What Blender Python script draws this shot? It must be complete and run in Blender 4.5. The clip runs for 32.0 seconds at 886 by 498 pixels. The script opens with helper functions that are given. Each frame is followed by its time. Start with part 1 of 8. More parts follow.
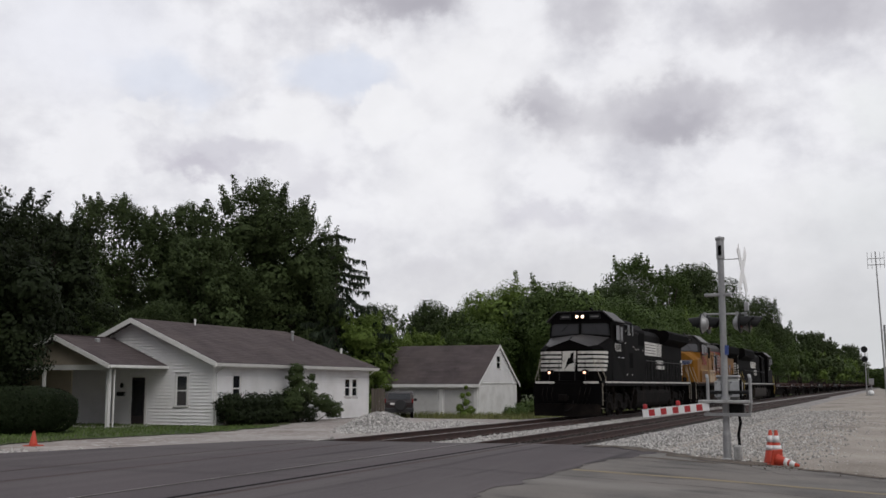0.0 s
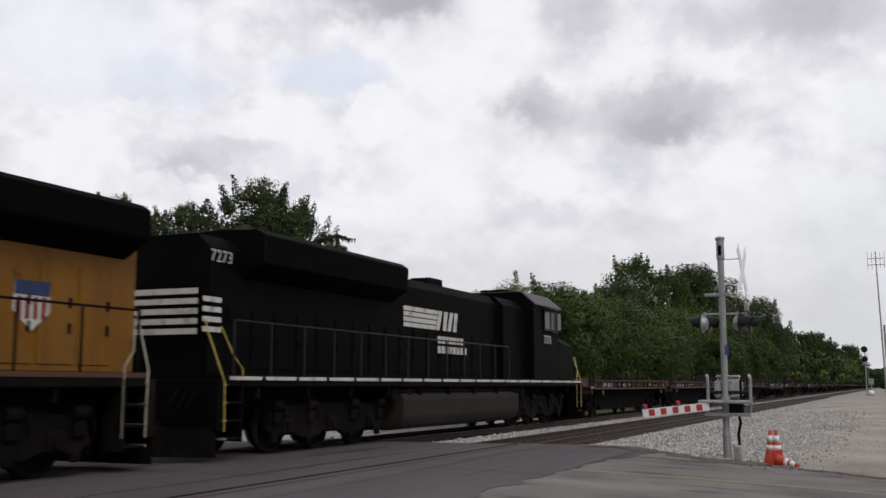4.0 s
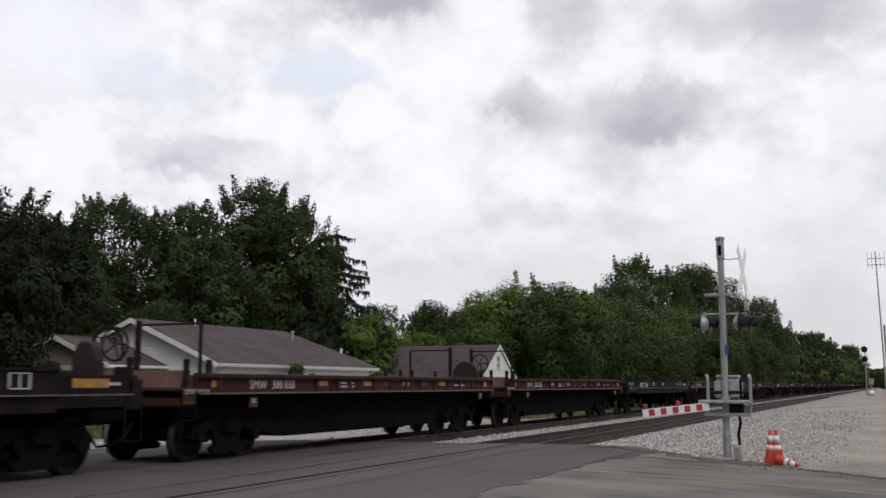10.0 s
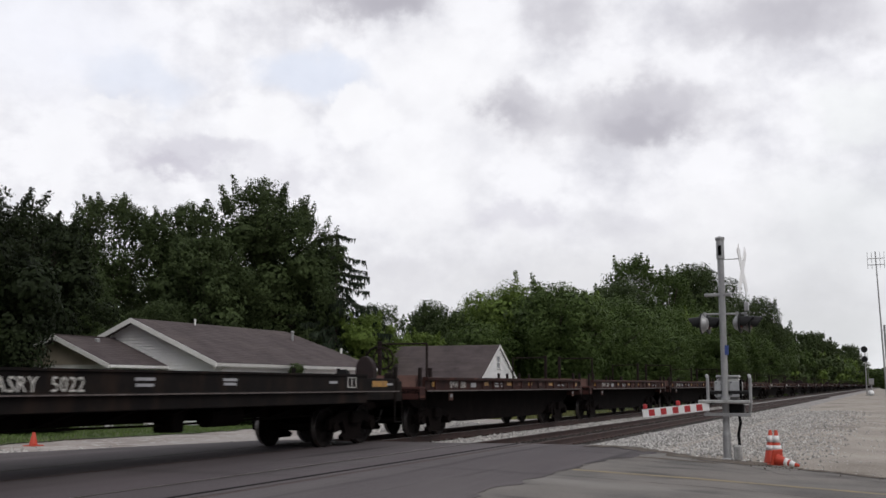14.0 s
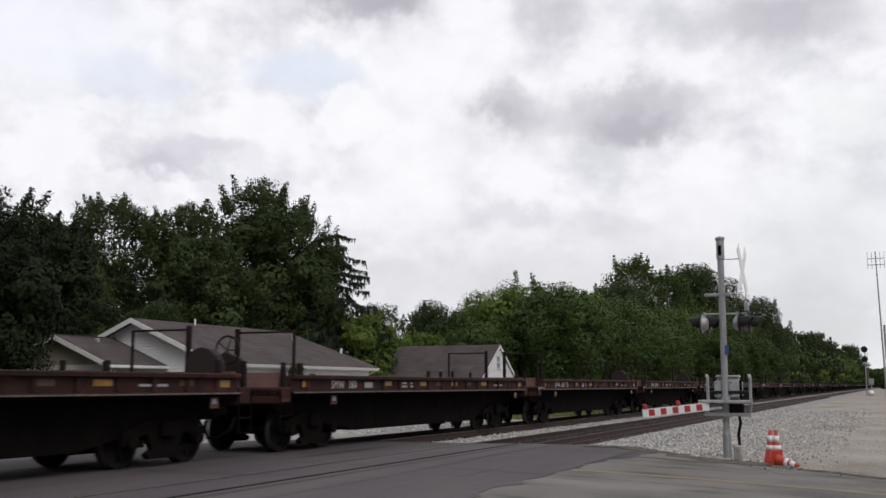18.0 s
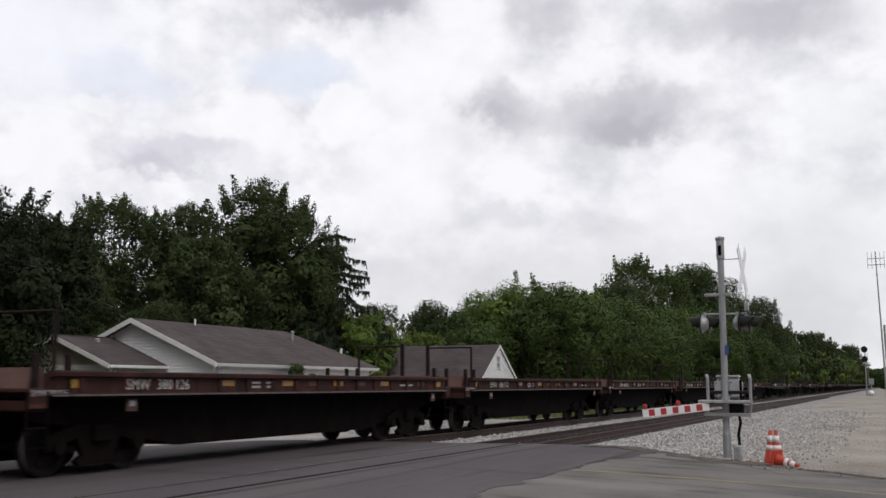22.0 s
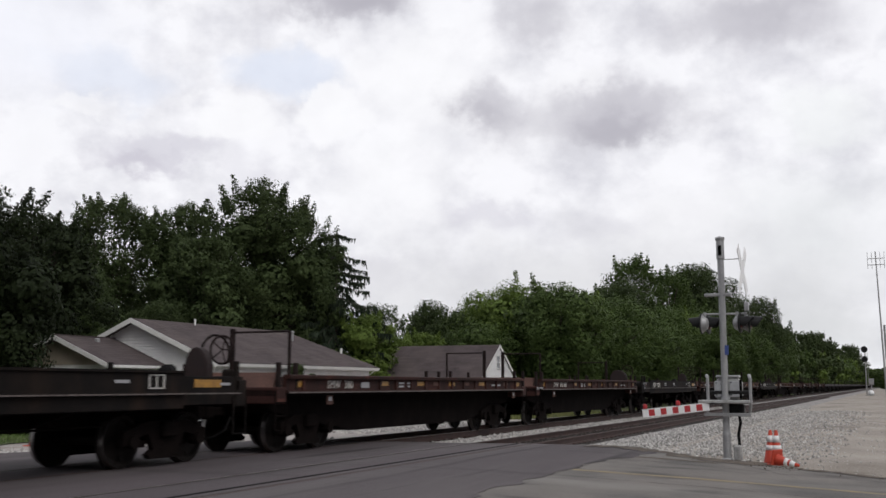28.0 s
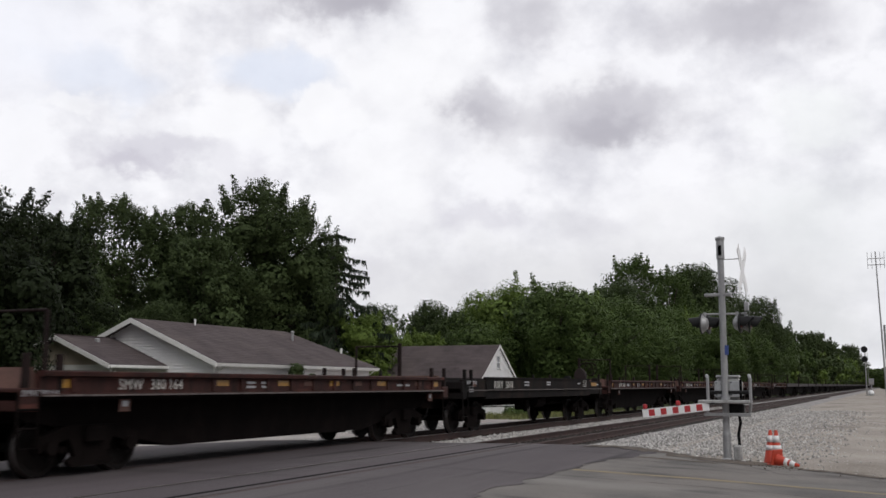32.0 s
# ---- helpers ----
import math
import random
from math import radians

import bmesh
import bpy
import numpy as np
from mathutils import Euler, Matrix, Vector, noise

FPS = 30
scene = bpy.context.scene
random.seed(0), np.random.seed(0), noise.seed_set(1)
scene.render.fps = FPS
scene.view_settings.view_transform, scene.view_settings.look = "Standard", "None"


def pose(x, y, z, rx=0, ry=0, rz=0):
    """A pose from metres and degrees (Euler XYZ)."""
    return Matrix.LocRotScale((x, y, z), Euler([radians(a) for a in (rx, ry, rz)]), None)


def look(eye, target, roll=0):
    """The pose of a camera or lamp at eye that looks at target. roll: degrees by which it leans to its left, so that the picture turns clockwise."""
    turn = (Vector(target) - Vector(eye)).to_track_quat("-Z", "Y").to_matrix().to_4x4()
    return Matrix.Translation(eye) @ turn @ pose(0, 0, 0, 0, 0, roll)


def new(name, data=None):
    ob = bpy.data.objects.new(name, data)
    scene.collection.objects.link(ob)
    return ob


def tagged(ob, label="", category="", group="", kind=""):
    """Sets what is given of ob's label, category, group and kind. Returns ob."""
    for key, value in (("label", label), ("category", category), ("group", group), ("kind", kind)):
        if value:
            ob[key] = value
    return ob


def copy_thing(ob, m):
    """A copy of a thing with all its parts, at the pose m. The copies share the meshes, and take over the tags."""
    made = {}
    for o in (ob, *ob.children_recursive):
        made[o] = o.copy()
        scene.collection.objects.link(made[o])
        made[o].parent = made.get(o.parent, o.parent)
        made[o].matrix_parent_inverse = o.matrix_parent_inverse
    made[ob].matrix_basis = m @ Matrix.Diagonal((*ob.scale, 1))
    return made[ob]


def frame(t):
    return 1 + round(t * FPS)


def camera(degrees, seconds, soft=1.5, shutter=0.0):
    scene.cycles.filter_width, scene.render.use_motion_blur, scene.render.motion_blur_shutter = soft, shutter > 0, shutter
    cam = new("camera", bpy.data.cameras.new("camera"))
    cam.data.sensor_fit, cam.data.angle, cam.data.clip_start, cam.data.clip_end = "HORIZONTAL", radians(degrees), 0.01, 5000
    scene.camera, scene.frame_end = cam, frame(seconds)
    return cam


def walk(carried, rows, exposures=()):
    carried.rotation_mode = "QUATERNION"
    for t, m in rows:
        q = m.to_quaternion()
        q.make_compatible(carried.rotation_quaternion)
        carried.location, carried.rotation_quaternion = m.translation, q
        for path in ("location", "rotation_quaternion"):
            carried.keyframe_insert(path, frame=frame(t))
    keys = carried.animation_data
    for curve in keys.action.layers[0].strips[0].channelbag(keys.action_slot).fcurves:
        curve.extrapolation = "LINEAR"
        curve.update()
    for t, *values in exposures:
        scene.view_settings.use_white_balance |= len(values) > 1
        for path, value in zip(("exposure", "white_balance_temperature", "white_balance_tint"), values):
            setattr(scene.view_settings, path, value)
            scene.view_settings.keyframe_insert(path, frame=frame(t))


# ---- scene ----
SECONDS = 32.0
cam = camera(46.6, SECONDS, soft=1.55, shutter=0.14)
EYE = (0.0, 0.0, 1.4)
HEADING, PITCH = 23.47, 7.54
# the clip's camera holds its picture darker until the locomotives have passed
EXPO = [(0.0, -0.09), (2.6, -0.10), (5.6, 0.04), (SECONDS, 0.04)]
walk(cam, [(0.0, pose(*EYE, 90 + PITCH, 0, HEADING)), (SECONDS, pose(*EYE, 90 + PITCH, 0, HEADING))],
     exposures=EXPO)

SPEED = 18.15          # train, metres a second, towards -Y
TRACK_X, NEAR_X = -12.8, -8.8

# ---- world and sun: bright overcast ----
SUN_EL, SUN_AZ = radians(46), radians(128)
world = bpy.data.worlds.new("overcast_sky")
scene.world = world
world.use_nodes = True
wn, wl = world.node_tree.nodes, world.node_tree.links
wn.clear()
w_out = wn.new("ShaderNodeOutputWorld")
w_sky = wn.new("ShaderNodeTexSky")
w_sky.sky_type, w_sky.sun_disc = "NISHITA", False
w_sky.sun_elevation, w_sky.sun_rotation = SUN_EL, SUN_AZ
w_b1 = wn.new("ShaderNodeBackground")
w_b1.inputs["Strength"].default_value = 0.05
w_co = wn.new("ShaderNodeTexCoord")
w_no = wn.new("ShaderNodeTexNoise")
w_no.inputs["Scale"].default_value, w_no.inputs["Detail"].default_value = 2.2, 6
w_ra = wn.new("ShaderNodeValToRGB")
w_ra.color_ramp.elements[0].color, w_ra.color_ramp.elements[0].position = (0.36, 0.37, 0.42, 1), 0.3
w_ra.color_ramp.elements[1].color, w_ra.color_ramp.elements[1].position = (0.86, 0.86, 0.9, 1), 0.62
w_b2 = wn.new("ShaderNodeBackground")
w_mx = wn.new("ShaderNodeMixShader")
w_mx.inputs[0].default_value = 0.85
wl.new(w_sky.outputs[0], w_b1.inputs["Color"])
wl.new(w_co.outputs["Generated"], w_no.inputs["Vector"])
wl.new(w_no.outputs["Fac"], w_ra.inputs[0])
# an overcast sky is about three times as bright overhead as at the horizon
w_xyz = wn.new("ShaderNodeSeparateXYZ")
wl.new(w_co.outputs["Generated"], w_xyz.inputs[0])
w_el = wn.new("ShaderNodeMapRange")
w_el.inputs["To Min"].default_value, w_el.inputs["To Max"].default_value = 0.52, 1.75
wl.new(w_xyz.outputs["Z"], w_el.inputs["Value"])
w_mul = wn.new("ShaderNodeMath")
w_mul.operation = "MULTIPLY"
w_mul.inputs[1].default_value = 0.62
wl.new(w_el.outputs[0], w_mul.inputs[0])
wl.new(w_mul.outputs[0], w_b2.inputs["Strength"])
wl.new(w_ra.outputs[0], w_b2.inputs["Color"])
wl.new(w_b1.outputs[0], w_mx.inputs[1])
wl.new(w_b2.outputs[0], w_mx.inputs[2])
wl.new(w_mx.outputs[0], w_out.inputs[0])
sun_data = bpy.data.lights.new("sun", "SUN")
sun_data.energy, sun_data.angle, sun_data.color = 1.15, radians(30), (1.0, 0.97, 0.93)
sun = new("sun", sun_data)
sun.matrix_basis = look((70, -55, 92), (0, 0, 0))


# ---- materials ----
def mat(name, col, col2=None, rough=0.8, metal=0.0, scale=3.0, fine=40.0, bump=0.15, bscale=None, grime=None, gscale=0.6,
        gamt=0.5, rand=0.0, stretch=(1, 1, 1), coords="Object", spec=0.5, island=False):
    """A surface with colour variation at two scales, a fine bump and blotches of grime."""
    m = bpy.data.materials.new(name)
    m.use_nodes = True
    n, l = m.node_tree.nodes, m.node_tree.links
    b = n["Principled BSDF"]
    col2 = col2 or tuple(c * 0.7 for c in col)
    tc = n.new("ShaderNodeTexCoord")
    mp = n.new("ShaderNodeMapping")
    mp.inputs["Scale"].default_value = stretch
    l.new(tc.outputs[coords], mp.inputs[0])
    n1 = n.new("ShaderNodeTexNoise")
    n1.inputs["Scale"].default_value, n1.inputs["Detail"].default_value = scale, 5
    n2 = n.new("ShaderNodeTexNoise")
    n2.inputs["Scale"].default_value, n2.inputs["Detail"].default_value = fine, 3
    l.new(mp.outputs[0], n1.inputs["Vector"])
    l.new(mp.outputs[0], n2.inputs["Vector"])
    add = n.new("ShaderNodeMath")
    add.operation = "MULTIPLY_ADD"
    l.new(n1.outputs["Fac"], add.inputs[0])
    add.inputs[1].default_value = 0.65
    mul = n.new("ShaderNodeMath")
    mul.operation = "MULTIPLY"
    l.new(n2.outputs["Fac"], mul.inputs[0])
    mul.inputs[1].default_value = 0.35
    l.new(mul.outputs[0], add.inputs[2])
    mr = n.new("ShaderNodeMapRange")
    mr.inputs["From Min"].default_value, mr.inputs["From Max"].default_value = 0.33, 0.67
    l.new(add.outputs[0], mr.inputs["Value"])
    mix = n.new("ShaderNodeMix")
    mix.data_type = "RGBA"
    mix.inputs[6].default_value, mix.inputs[7].default_value = (*col2, 1), (*col, 1)
    l.new(mr.outputs[0], mix.inputs[0])
    out = mix.outputs[2]
    if grime:
        n3 = n.new("ShaderNodeTexNoise")
        n3.inputs["Scale"].default_value, n3.inputs["Detail"].default_value = gscale, 7
        n3.inputs["Roughness"].default_value = 0.65
        l.new(mp.outputs[0], n3.inputs["Vector"])
        r3 = n.new("ShaderNodeMapRange")
        r3.inputs["From Min"].default_value, r3.inputs["From Max"].default_value = 0.48, 0.68
        r3.inputs["To Max"].default_value = gamt
        l.new(n3.outputs["Fac"], r3.inputs["Value"])
        m3 = n.new("ShaderNodeMix")
        m3.data_type = "RGBA"
        l.new(r3.outputs[0], m3.inputs[0])
        l.new(out, m3.inputs[6])
        m3.inputs[7].default_value = (*grime, 1)
        out = m3.outputs[2]
    if rand:
        if island:
            src = n.new("ShaderNodeNewGeometry").outputs["Random Per Island"]
        else:
            src = n.new("ShaderNodeObjectInfo").outputs["Random"]
        hs = n.new("ShaderNodeHueSaturation")
        rr = n.new("ShaderNodeMapRange")
        rr.inputs["To Min"].default_value, rr.inputs["To Max"].default_value = 1 - rand, 1 + rand
        l.new(src, rr.inputs["Value"])
        l.new(rr.outputs[0], hs.inputs["Value"])
        l.new(out, hs.inputs["Color"])
        out = hs.outputs[0]
    l.new(out, b.inputs["Base Color"])
    b.inputs["Roughness"].default_value, b.inputs["Metallic"].default_value = rough, metal
    b.inputs["Specular IOR Level"].default_value = spec
    if bump:
        nb = n.new("ShaderNodeTexNoise")
        nb.inputs["Scale"].default_value, nb.inputs["Detail"].default_value = bscale or fine, 4
        l.new(mp.outputs[0], nb.inputs["Vector"])
        bp = n.new("ShaderNodeBump")
        bp.inputs["Strength"].default_value, bp.inputs["Distance"].default_value = bump, 0.03
        l.new(nb.outputs["Fac"], bp.inputs["Height"])
        l.new(bp.outputs[0], b.inputs["Normal"])
    return m


def overlay(m, col, stretch, scale, lo, hi, amount, detail=5):
    """Lay a second colour over a material where a stretched noise runs high."""
    n, l = m.node_tree.nodes, m.node_tree.links
    b = n["Principled BSDF"]
    src = b.inputs["Base Color"].links[0].from_socket
    tc, mp, tx, mr, mx = n.new("ShaderNodeTexCoord"), n.new("ShaderNodeMapping"), n.new("ShaderNodeTexNoise"), n.new("ShaderNodeMapRange"), n.new("ShaderNodeMix")
    mp.inputs["Scale"].default_value = stretch
    l.new(tc.outputs["Object"], mp.inputs[0])
    l.new(mp.outputs[0], tx.inputs["Vector"])
    tx.inputs["Scale"].default_value, tx.inputs["Detail"].default_value = scale, detail
    mr.inputs["From Min"].default_value, mr.inputs["From Max"].default_value = lo, hi
    mr.inputs["To Max"].default_value = amount
    l.new(tx.outputs["Fac"], mr.inputs["Value"])
    mx.data_type = "RGBA"
    l.new(mr.outputs[0], mx.inputs[0])
    l.new(src, mx.inputs[6])
    mx.inputs[7].default_value = (*col, 1)
    l.new(mx.outputs[2], b.inputs["Base Color"])
    return m


def glow(name, col, strength):
    m = bpy.data.materials.new(name)
    m.use_nodes = True
    b = m.node_tree.nodes["Principled BSDF"]
    b.inputs["Base Color"].default_value = (*col, 1)
    b.inputs["Emission Color"].default_value, b.inputs["Emission Strength"].default_value = (*col, 1), strength
    return m


M = {}
M["asphalt_new"] = mat("asphalt_new", (0.100, 0.083, 0.088), (0.065, 0.054, 0.058), 0.8, scale=0.5, fine=60, bump=0.3, bscale=120,
                       grime=(0.125, 0.113, 0.112), gscale=0.22, gamt=0.6, stretch=(1, 0.3, 1), spec=0.25)
M["asphalt_old"] = mat("asphalt_old", (0.195, 0.177, 0.160), (0.135, 0.122, 0.111), 0.9, scale=0.7, fine=50, bump=0.4, bscale=90,
                       grime=(0.07, 0.068, 0.066), gscale=0.4, gamt=0.75)
overlay(M["asphalt_new"], (0.120, 0.106, 0.106), (1.0, 0.06, 1), 0.8, 0.52, 0.72, 0.75)
overlay(M["asphalt_new"], (0.030, 0.026, 0.026), (2.2, 0.09, 1), 0.9, 0.58, 0.70, 0.8)
overlay(M["asphalt_new"], (0.035, 0.031, 0.031), (0.12, 1.6, 1), 0.6, 0.56, 0.74, 0.6)
overlay(M["asphalt_old"], (0.225, 0.212, 0.195), (0.25, 1.0, 1), 0.6, 0.50, 0.66, 0.7)
overlay(M["asphalt_old"], (0.055, 0.050, 0.048), (0.5, 1.5, 1), 0.7, 0.57, 0.68, 0.8, 8)
M["gravel_ground"] = mat("gravel_ground", (0.40, 0.358, 0.312), (0.26, 0.228, 0.196), 0.95, scale=0.35, fine=14, bump=0.9, bscale=22,
                         grime=(0.15, 0.125, 0.10), gscale=0.16, gamt=0.55)
M["limestone_drive"] = mat("limestone_drive", (0.40, 0.365, 0.34), (0.25, 0.225, 0.21), 0.95, scale=0.5, fine=18, bump=0.7, bscale=25,
                           grime=(0.20, 0.155, 0.135), gscale=0.3, gamt=0.65)
overlay(M["limestone_drive"], (0.50, 0.48, 0.46), (1, 1, 1), 5.0, 0.55, 0.66, 0.75, 4)
overlay(M["limestone_drive"], (0.15, 0.10, 0.08), (1, 1, 1), 0.45, 0.56, 0.70, 0.7, 7)
overlay(M["gravel_ground"], (0.46, 0.43, 0.40), (1, 1, 1), 24.0, 0.58, 0.68, 0.6, 3)
overlay(M["gravel_ground"], (0.11, 0.085, 0.065), (1, 0.6, 1), 0.5, 0.57, 0.72, 0.7, 7)
M["ballast"] = mat("ballast", (0.38, 0.36, 0.345), (0.17, 0.16, 0.155), 0.95, scale=17, fine=22, bump=1.0, bscale=18,
                   grime=(0.20, 0.17, 0.15), gscale=0.3, gamt=0.4)
M["ballast_dark"] = mat("ballast_dark", (0.060, 0.050, 0.045), (0.025, 0.021, 0.0195), 0.95, scale=9, fine=22, bump=1.0, bscale=18)
M["stone"] = mat("stone", (0.52, 0.50, 0.48), (0.30, 0.29, 0.275), 0.9, scale=8, fine=60, bump=0.2, rand=0.45, island=True)
M["grass_ground"] = mat("grass_ground", (0.075, 0.10, 0.03), (0.04, 0.06, 0.018), 0.95, scale=0.8, fine=25, bump=0.8, bscale=30,
                        grime=(0.16, 0.14, 0.07), gscale=0.5, gamt=0.5)
M["grass"] = mat("grass", (0.10, 0.15, 0.035), (0.06, 0.10, 0.02), 0.8, scale=1, fine=10, bump=0, rand=0.4, island=True)
M["dry_weed"] = mat("dry_weed", (0.17, 0.17, 0.06), (0.10, 0.12, 0.035), 0.85, scale=1, fine=10, bump=0, rand=0.4, island=True)
M["tie"] = mat("tie", (0.042, 0.033, 0.028), (0.020, 0.016, 0.014), 0.9, scale=3, fine=30, bump=0.5, stretch=(0.3, 4, 4), rand=0.3)
M["rail_rust"] = mat("rail_rust", (0.060, 0.027, 0.021), (0.030, 0.016, 0.013), 0.75, scale=2, fine=30, bump=0.2)
M["rail_head"] = mat("rail_head", (0.34, 0.32, 0.31), (0.20, 0.185, 0.18), 0.38, metal=0.9, scale=2, fine=40, bump=0.05)
M["rubber"] = mat("rubber", (0.010, 0.009, 0.009), None, 0.95, spec=0.1, scale=5, fine=40, bump=0.3)
M["packed_dirt"] = mat("packed_dirt", (0.062, 0.054, 0.051), (0.034, 0.030, 0.029), 0.95, scale=1.5, fine=30, bump=0.4, stretch=(1, 0.2, 1))
M["soil"] = mat("soil", (0.135, 0.108, 0.085), (0.065, 0.052, 0.042), 0.98, scale=2.5, fine=25, bump=0.9, bscale=20, grime=(0.17, 0.145, 0.12), gscale=2.0, gamt=0.6)
M["yellow_paint"] = mat("yellow_paint", (0.31, 0.235, 0.115), (0.19, 0.155, 0.105), 0.85, scale=2.5, fine=40, bump=0.2,
                        grime=(0.15, 0.14, 0.12), gscale=3.5, gamt=0.85)
M["siding"] = mat("siding", (0.85, 0.84, 0.84), (0.77, 0.76, 0.76), 0.6, scale=1.5, fine=25, bump=0.08, grime=(0.55, 0.53, 0.50), gscale=0.7, gamt=0.35)
M["white_trim"] = mat("white_trim", (0.80, 0.79, 0.78), (0.66, 0.65, 0.63), 0.55, scale=2, fine=20, bump=0.05)
M["garage_wall"] = mat("garage_wall", (0.83, 0.82, 0.81), (0.70, 0.69, 0.68), 0.8, scale=1.0, fine=20, bump=0.15, grime=(0.45, 0.43, 0.40), gscale=0.8, gamt=0.45)
M["shingle"] = mat("shingle", (0.112, 0.092, 0.092), (0.072, 0.058, 0.060), 0.95, scale=1.2, fine=18, bump=0.5, bscale=25,
                   grime=(0.125, 0.103, 0.097), gscale=0.35, gamt=0.6, spec=0.15, island=True, rand=0.10)
M["dark_void"] = mat("dark_void", (0.004, 0.004, 0.004), (0.002, 0.002, 0.002), 0.95, bump=0, spec=0.05)
M["door_dark"] = mat("door_dark", (0.03, 0.022, 0.024), None, 0.5, scale=2, fine=20, bump=0.05)
M["tan_wood"] = mat("tan_wood", (0.42, 0.36, 0.29), (0.33, 0.28, 0.22), 0.8, scale=2, fine=30, bump=0.2)
M["fence_wood"] = mat("fence_wood", (0.15, 0.125, 0.105), (0.09, 0.075, 0.065), 0.9, scale=2, fine=30, bump=0.4, stretch=(5, 5, 0.5), rand=0.25)
M["concrete"] = mat("concrete", (0.36, 0.34, 0.32), (0.25, 0.24, 0.22), 0.9, scale=1.5, fine=40, bump=0.3)
M["galvanised"] = mat("galvanised", (0.44, 0.44, 0.445), (0.31, 0.31, 0.315), 0.5, metal=0.55, scale=3, fine=25, bump=0.05)
M["aluminium"] = mat("aluminium", (0.72, 0.73, 0.74), (0.55, 0.56, 0.57), 0.35, metal=0.8, scale=3, fine=25, bump=0.05)
M["black_metal"] = mat("black_metal", (0.012, 0.012, 0.0125), (0.008, 0.008, 0.008), 0.55, scale=4, fine=40, bump=0.1, spec=0.25)
M["sign_white"] = mat("sign_white", (0.85, 0.85, 0.85), (0.78, 0.78, 0.78), 0.4, scale=3, fine=20, bump=0)
M["red_paint"] = mat("red_paint", (0.48, 0.035, 0.04), (0.36, 0.03, 0.035), 0.5, scale=4, fine=20, bump=0)
M["blue_sign"] = mat("blue_sign", (0.06, 0.10, 0.32), None, 0.5, bump=0)
M["orange"] = mat("orange", (0.56, 0.055, 0.024), (0.42, 0.042, 0.02), 0.6, scale=4, fine=30, bump=0.1, grime=(0.20, 0.06, 0.03), gscale=3, gamt=0.4)
M["bark"] = mat("bark", (0.10, 0.08, 0.065), (0.045, 0.036, 0.03), 0.95, scale=2, fine=15, bump=0.8, stretch=(3, 3, 0.6))


def leaf_material(name, a, b_col, dark):
    m = mat(name, a, b_col, 0.6, scale=0.35, fine=1.2, bump=0, rand=0.13, island=True, grime=dark, gscale=0.5, gamt=0.6, spec=0.1)
    bs = m.node_tree.nodes["Principled BSDF"]
    bs.inputs["Subsurface Weight"].default_value = 0.0
    return m


M["leaf_dark"] = leaf_material("leaf_dark", (0.062, 0.086, 0.032), (0.040, 0.057, 0.022), (0.026, 0.039, 0.0155))
M["leaf_mid"] = leaf_material("leaf_mid", (0.075, 0.112, 0.032), (0.050, 0.076, 0.022), (0.030, 0.048, 0.015))
M["leaf_light"] = leaf_material("leaf_light", (0.138, 0.195, 0.044), (0.095, 0.140, 0.031), (0.052, 0.082, 0.020))
# Dark evergreen for shrubs; on the porch trees, shade put into the colour.
M["leaf_evergreen_shade"] = leaf_material("leaf_evergreen_shade", (0.024, 0.034, 0.0135), (0.015, 0.022, 0.009), (0.009, 0.014, 0.006))
M["leaf_hedge"] = leaf_material("leaf_hedge", (0.022, 0.033, 0.013), (0.014, 0.022, 0.009), (0.009, 0.014, 0.006))
M["spruce"] = leaf_material("spruce", (0.032, 0.044, 0.027), (0.020, 0.030, 0.018), (0.014, 0.022, 0.013))

# train finishes
M["loco_black"] = mat("loco_black", (0.0042, 0.0038, 0.0039), (0.0028, 0.0026, 0.0027), 0.7, scale=1.2, fine=20, bump=0.04,
                      grime=(0.0095, 0.0075, 0.007), gscale=0.9, gamt=0.45, spec=0.035)
M["loco_yellow"] = mat("loco_yellow", (0.255, 0.110, 0.010), (0.19, 0.080, 0.008), 0.6, scale=1.0, fine=15, bump=0.04,
                       grime=(0.20, 0.11, 0.035), gscale=0.9, gamt=0.6, stretch=(1, 1, 0.5), spec=0.2)
M["loco_grey"] = mat("loco_grey", (0.046, 0.042, 0.042), (0.032, 0.030, 0.030), 0.65, scale=1.0, fine=15, bump=0.04, grime=(0.035, 0.032, 0.030), gscale=0.9, gamt=0.5, spec=0.15)
# Sky reflected in sloped roofs and nose tops, put into a dirty grey.
M["sheen_and_bar_grey"] = mat("sheen_and_bar_grey", (0.15, 0.145, 0.145), (0.10, 0.095, 0.095), 0.6, scale=1.5, fine=20, bump=0.05, grime=(0.07, 0.065, 0.06), gscale=1.2, gamt=0.6)
M["sheen_dim"] = mat("sheen_dim", (0.046, 0.043, 0.044), (0.028, 0.026, 0.027), 0.55, scale=1.5, fine=20, bump=0.05, grime=(0.02, 0.019, 0.018), gscale=1.4, gamt=0.6)
M["sill_dirt"] = mat("sill_dirt", (0.115, 0.048, 0.020), (0.06, 0.030, 0.017), 0.8, scale=1.5, fine=20, bump=0.05, grime=(0.03, 0.02, 0.015), gscale=1.5, gamt=0.6)
M["loco_under"] = mat("loco_under", (0.009, 0.0072, 0.0066), (0.0048, 0.0042, 0.0040), 0.85, scale=2.5, fine=20, bump=0.25, grime=(0.024, 0.018, 0.0145), gscale=1.2, gamt=0.5, spec=0.06)
M["tank_grey"] = mat("tank_grey", (0.036, 0.028, 0.023), (0.020, 0.016, 0.0135), 0.8, scale=1, fine=15, bump=0.1, grime=(0.018, 0.016, 0.015), gscale=0.8, gamt=0.6, spec=0.15)
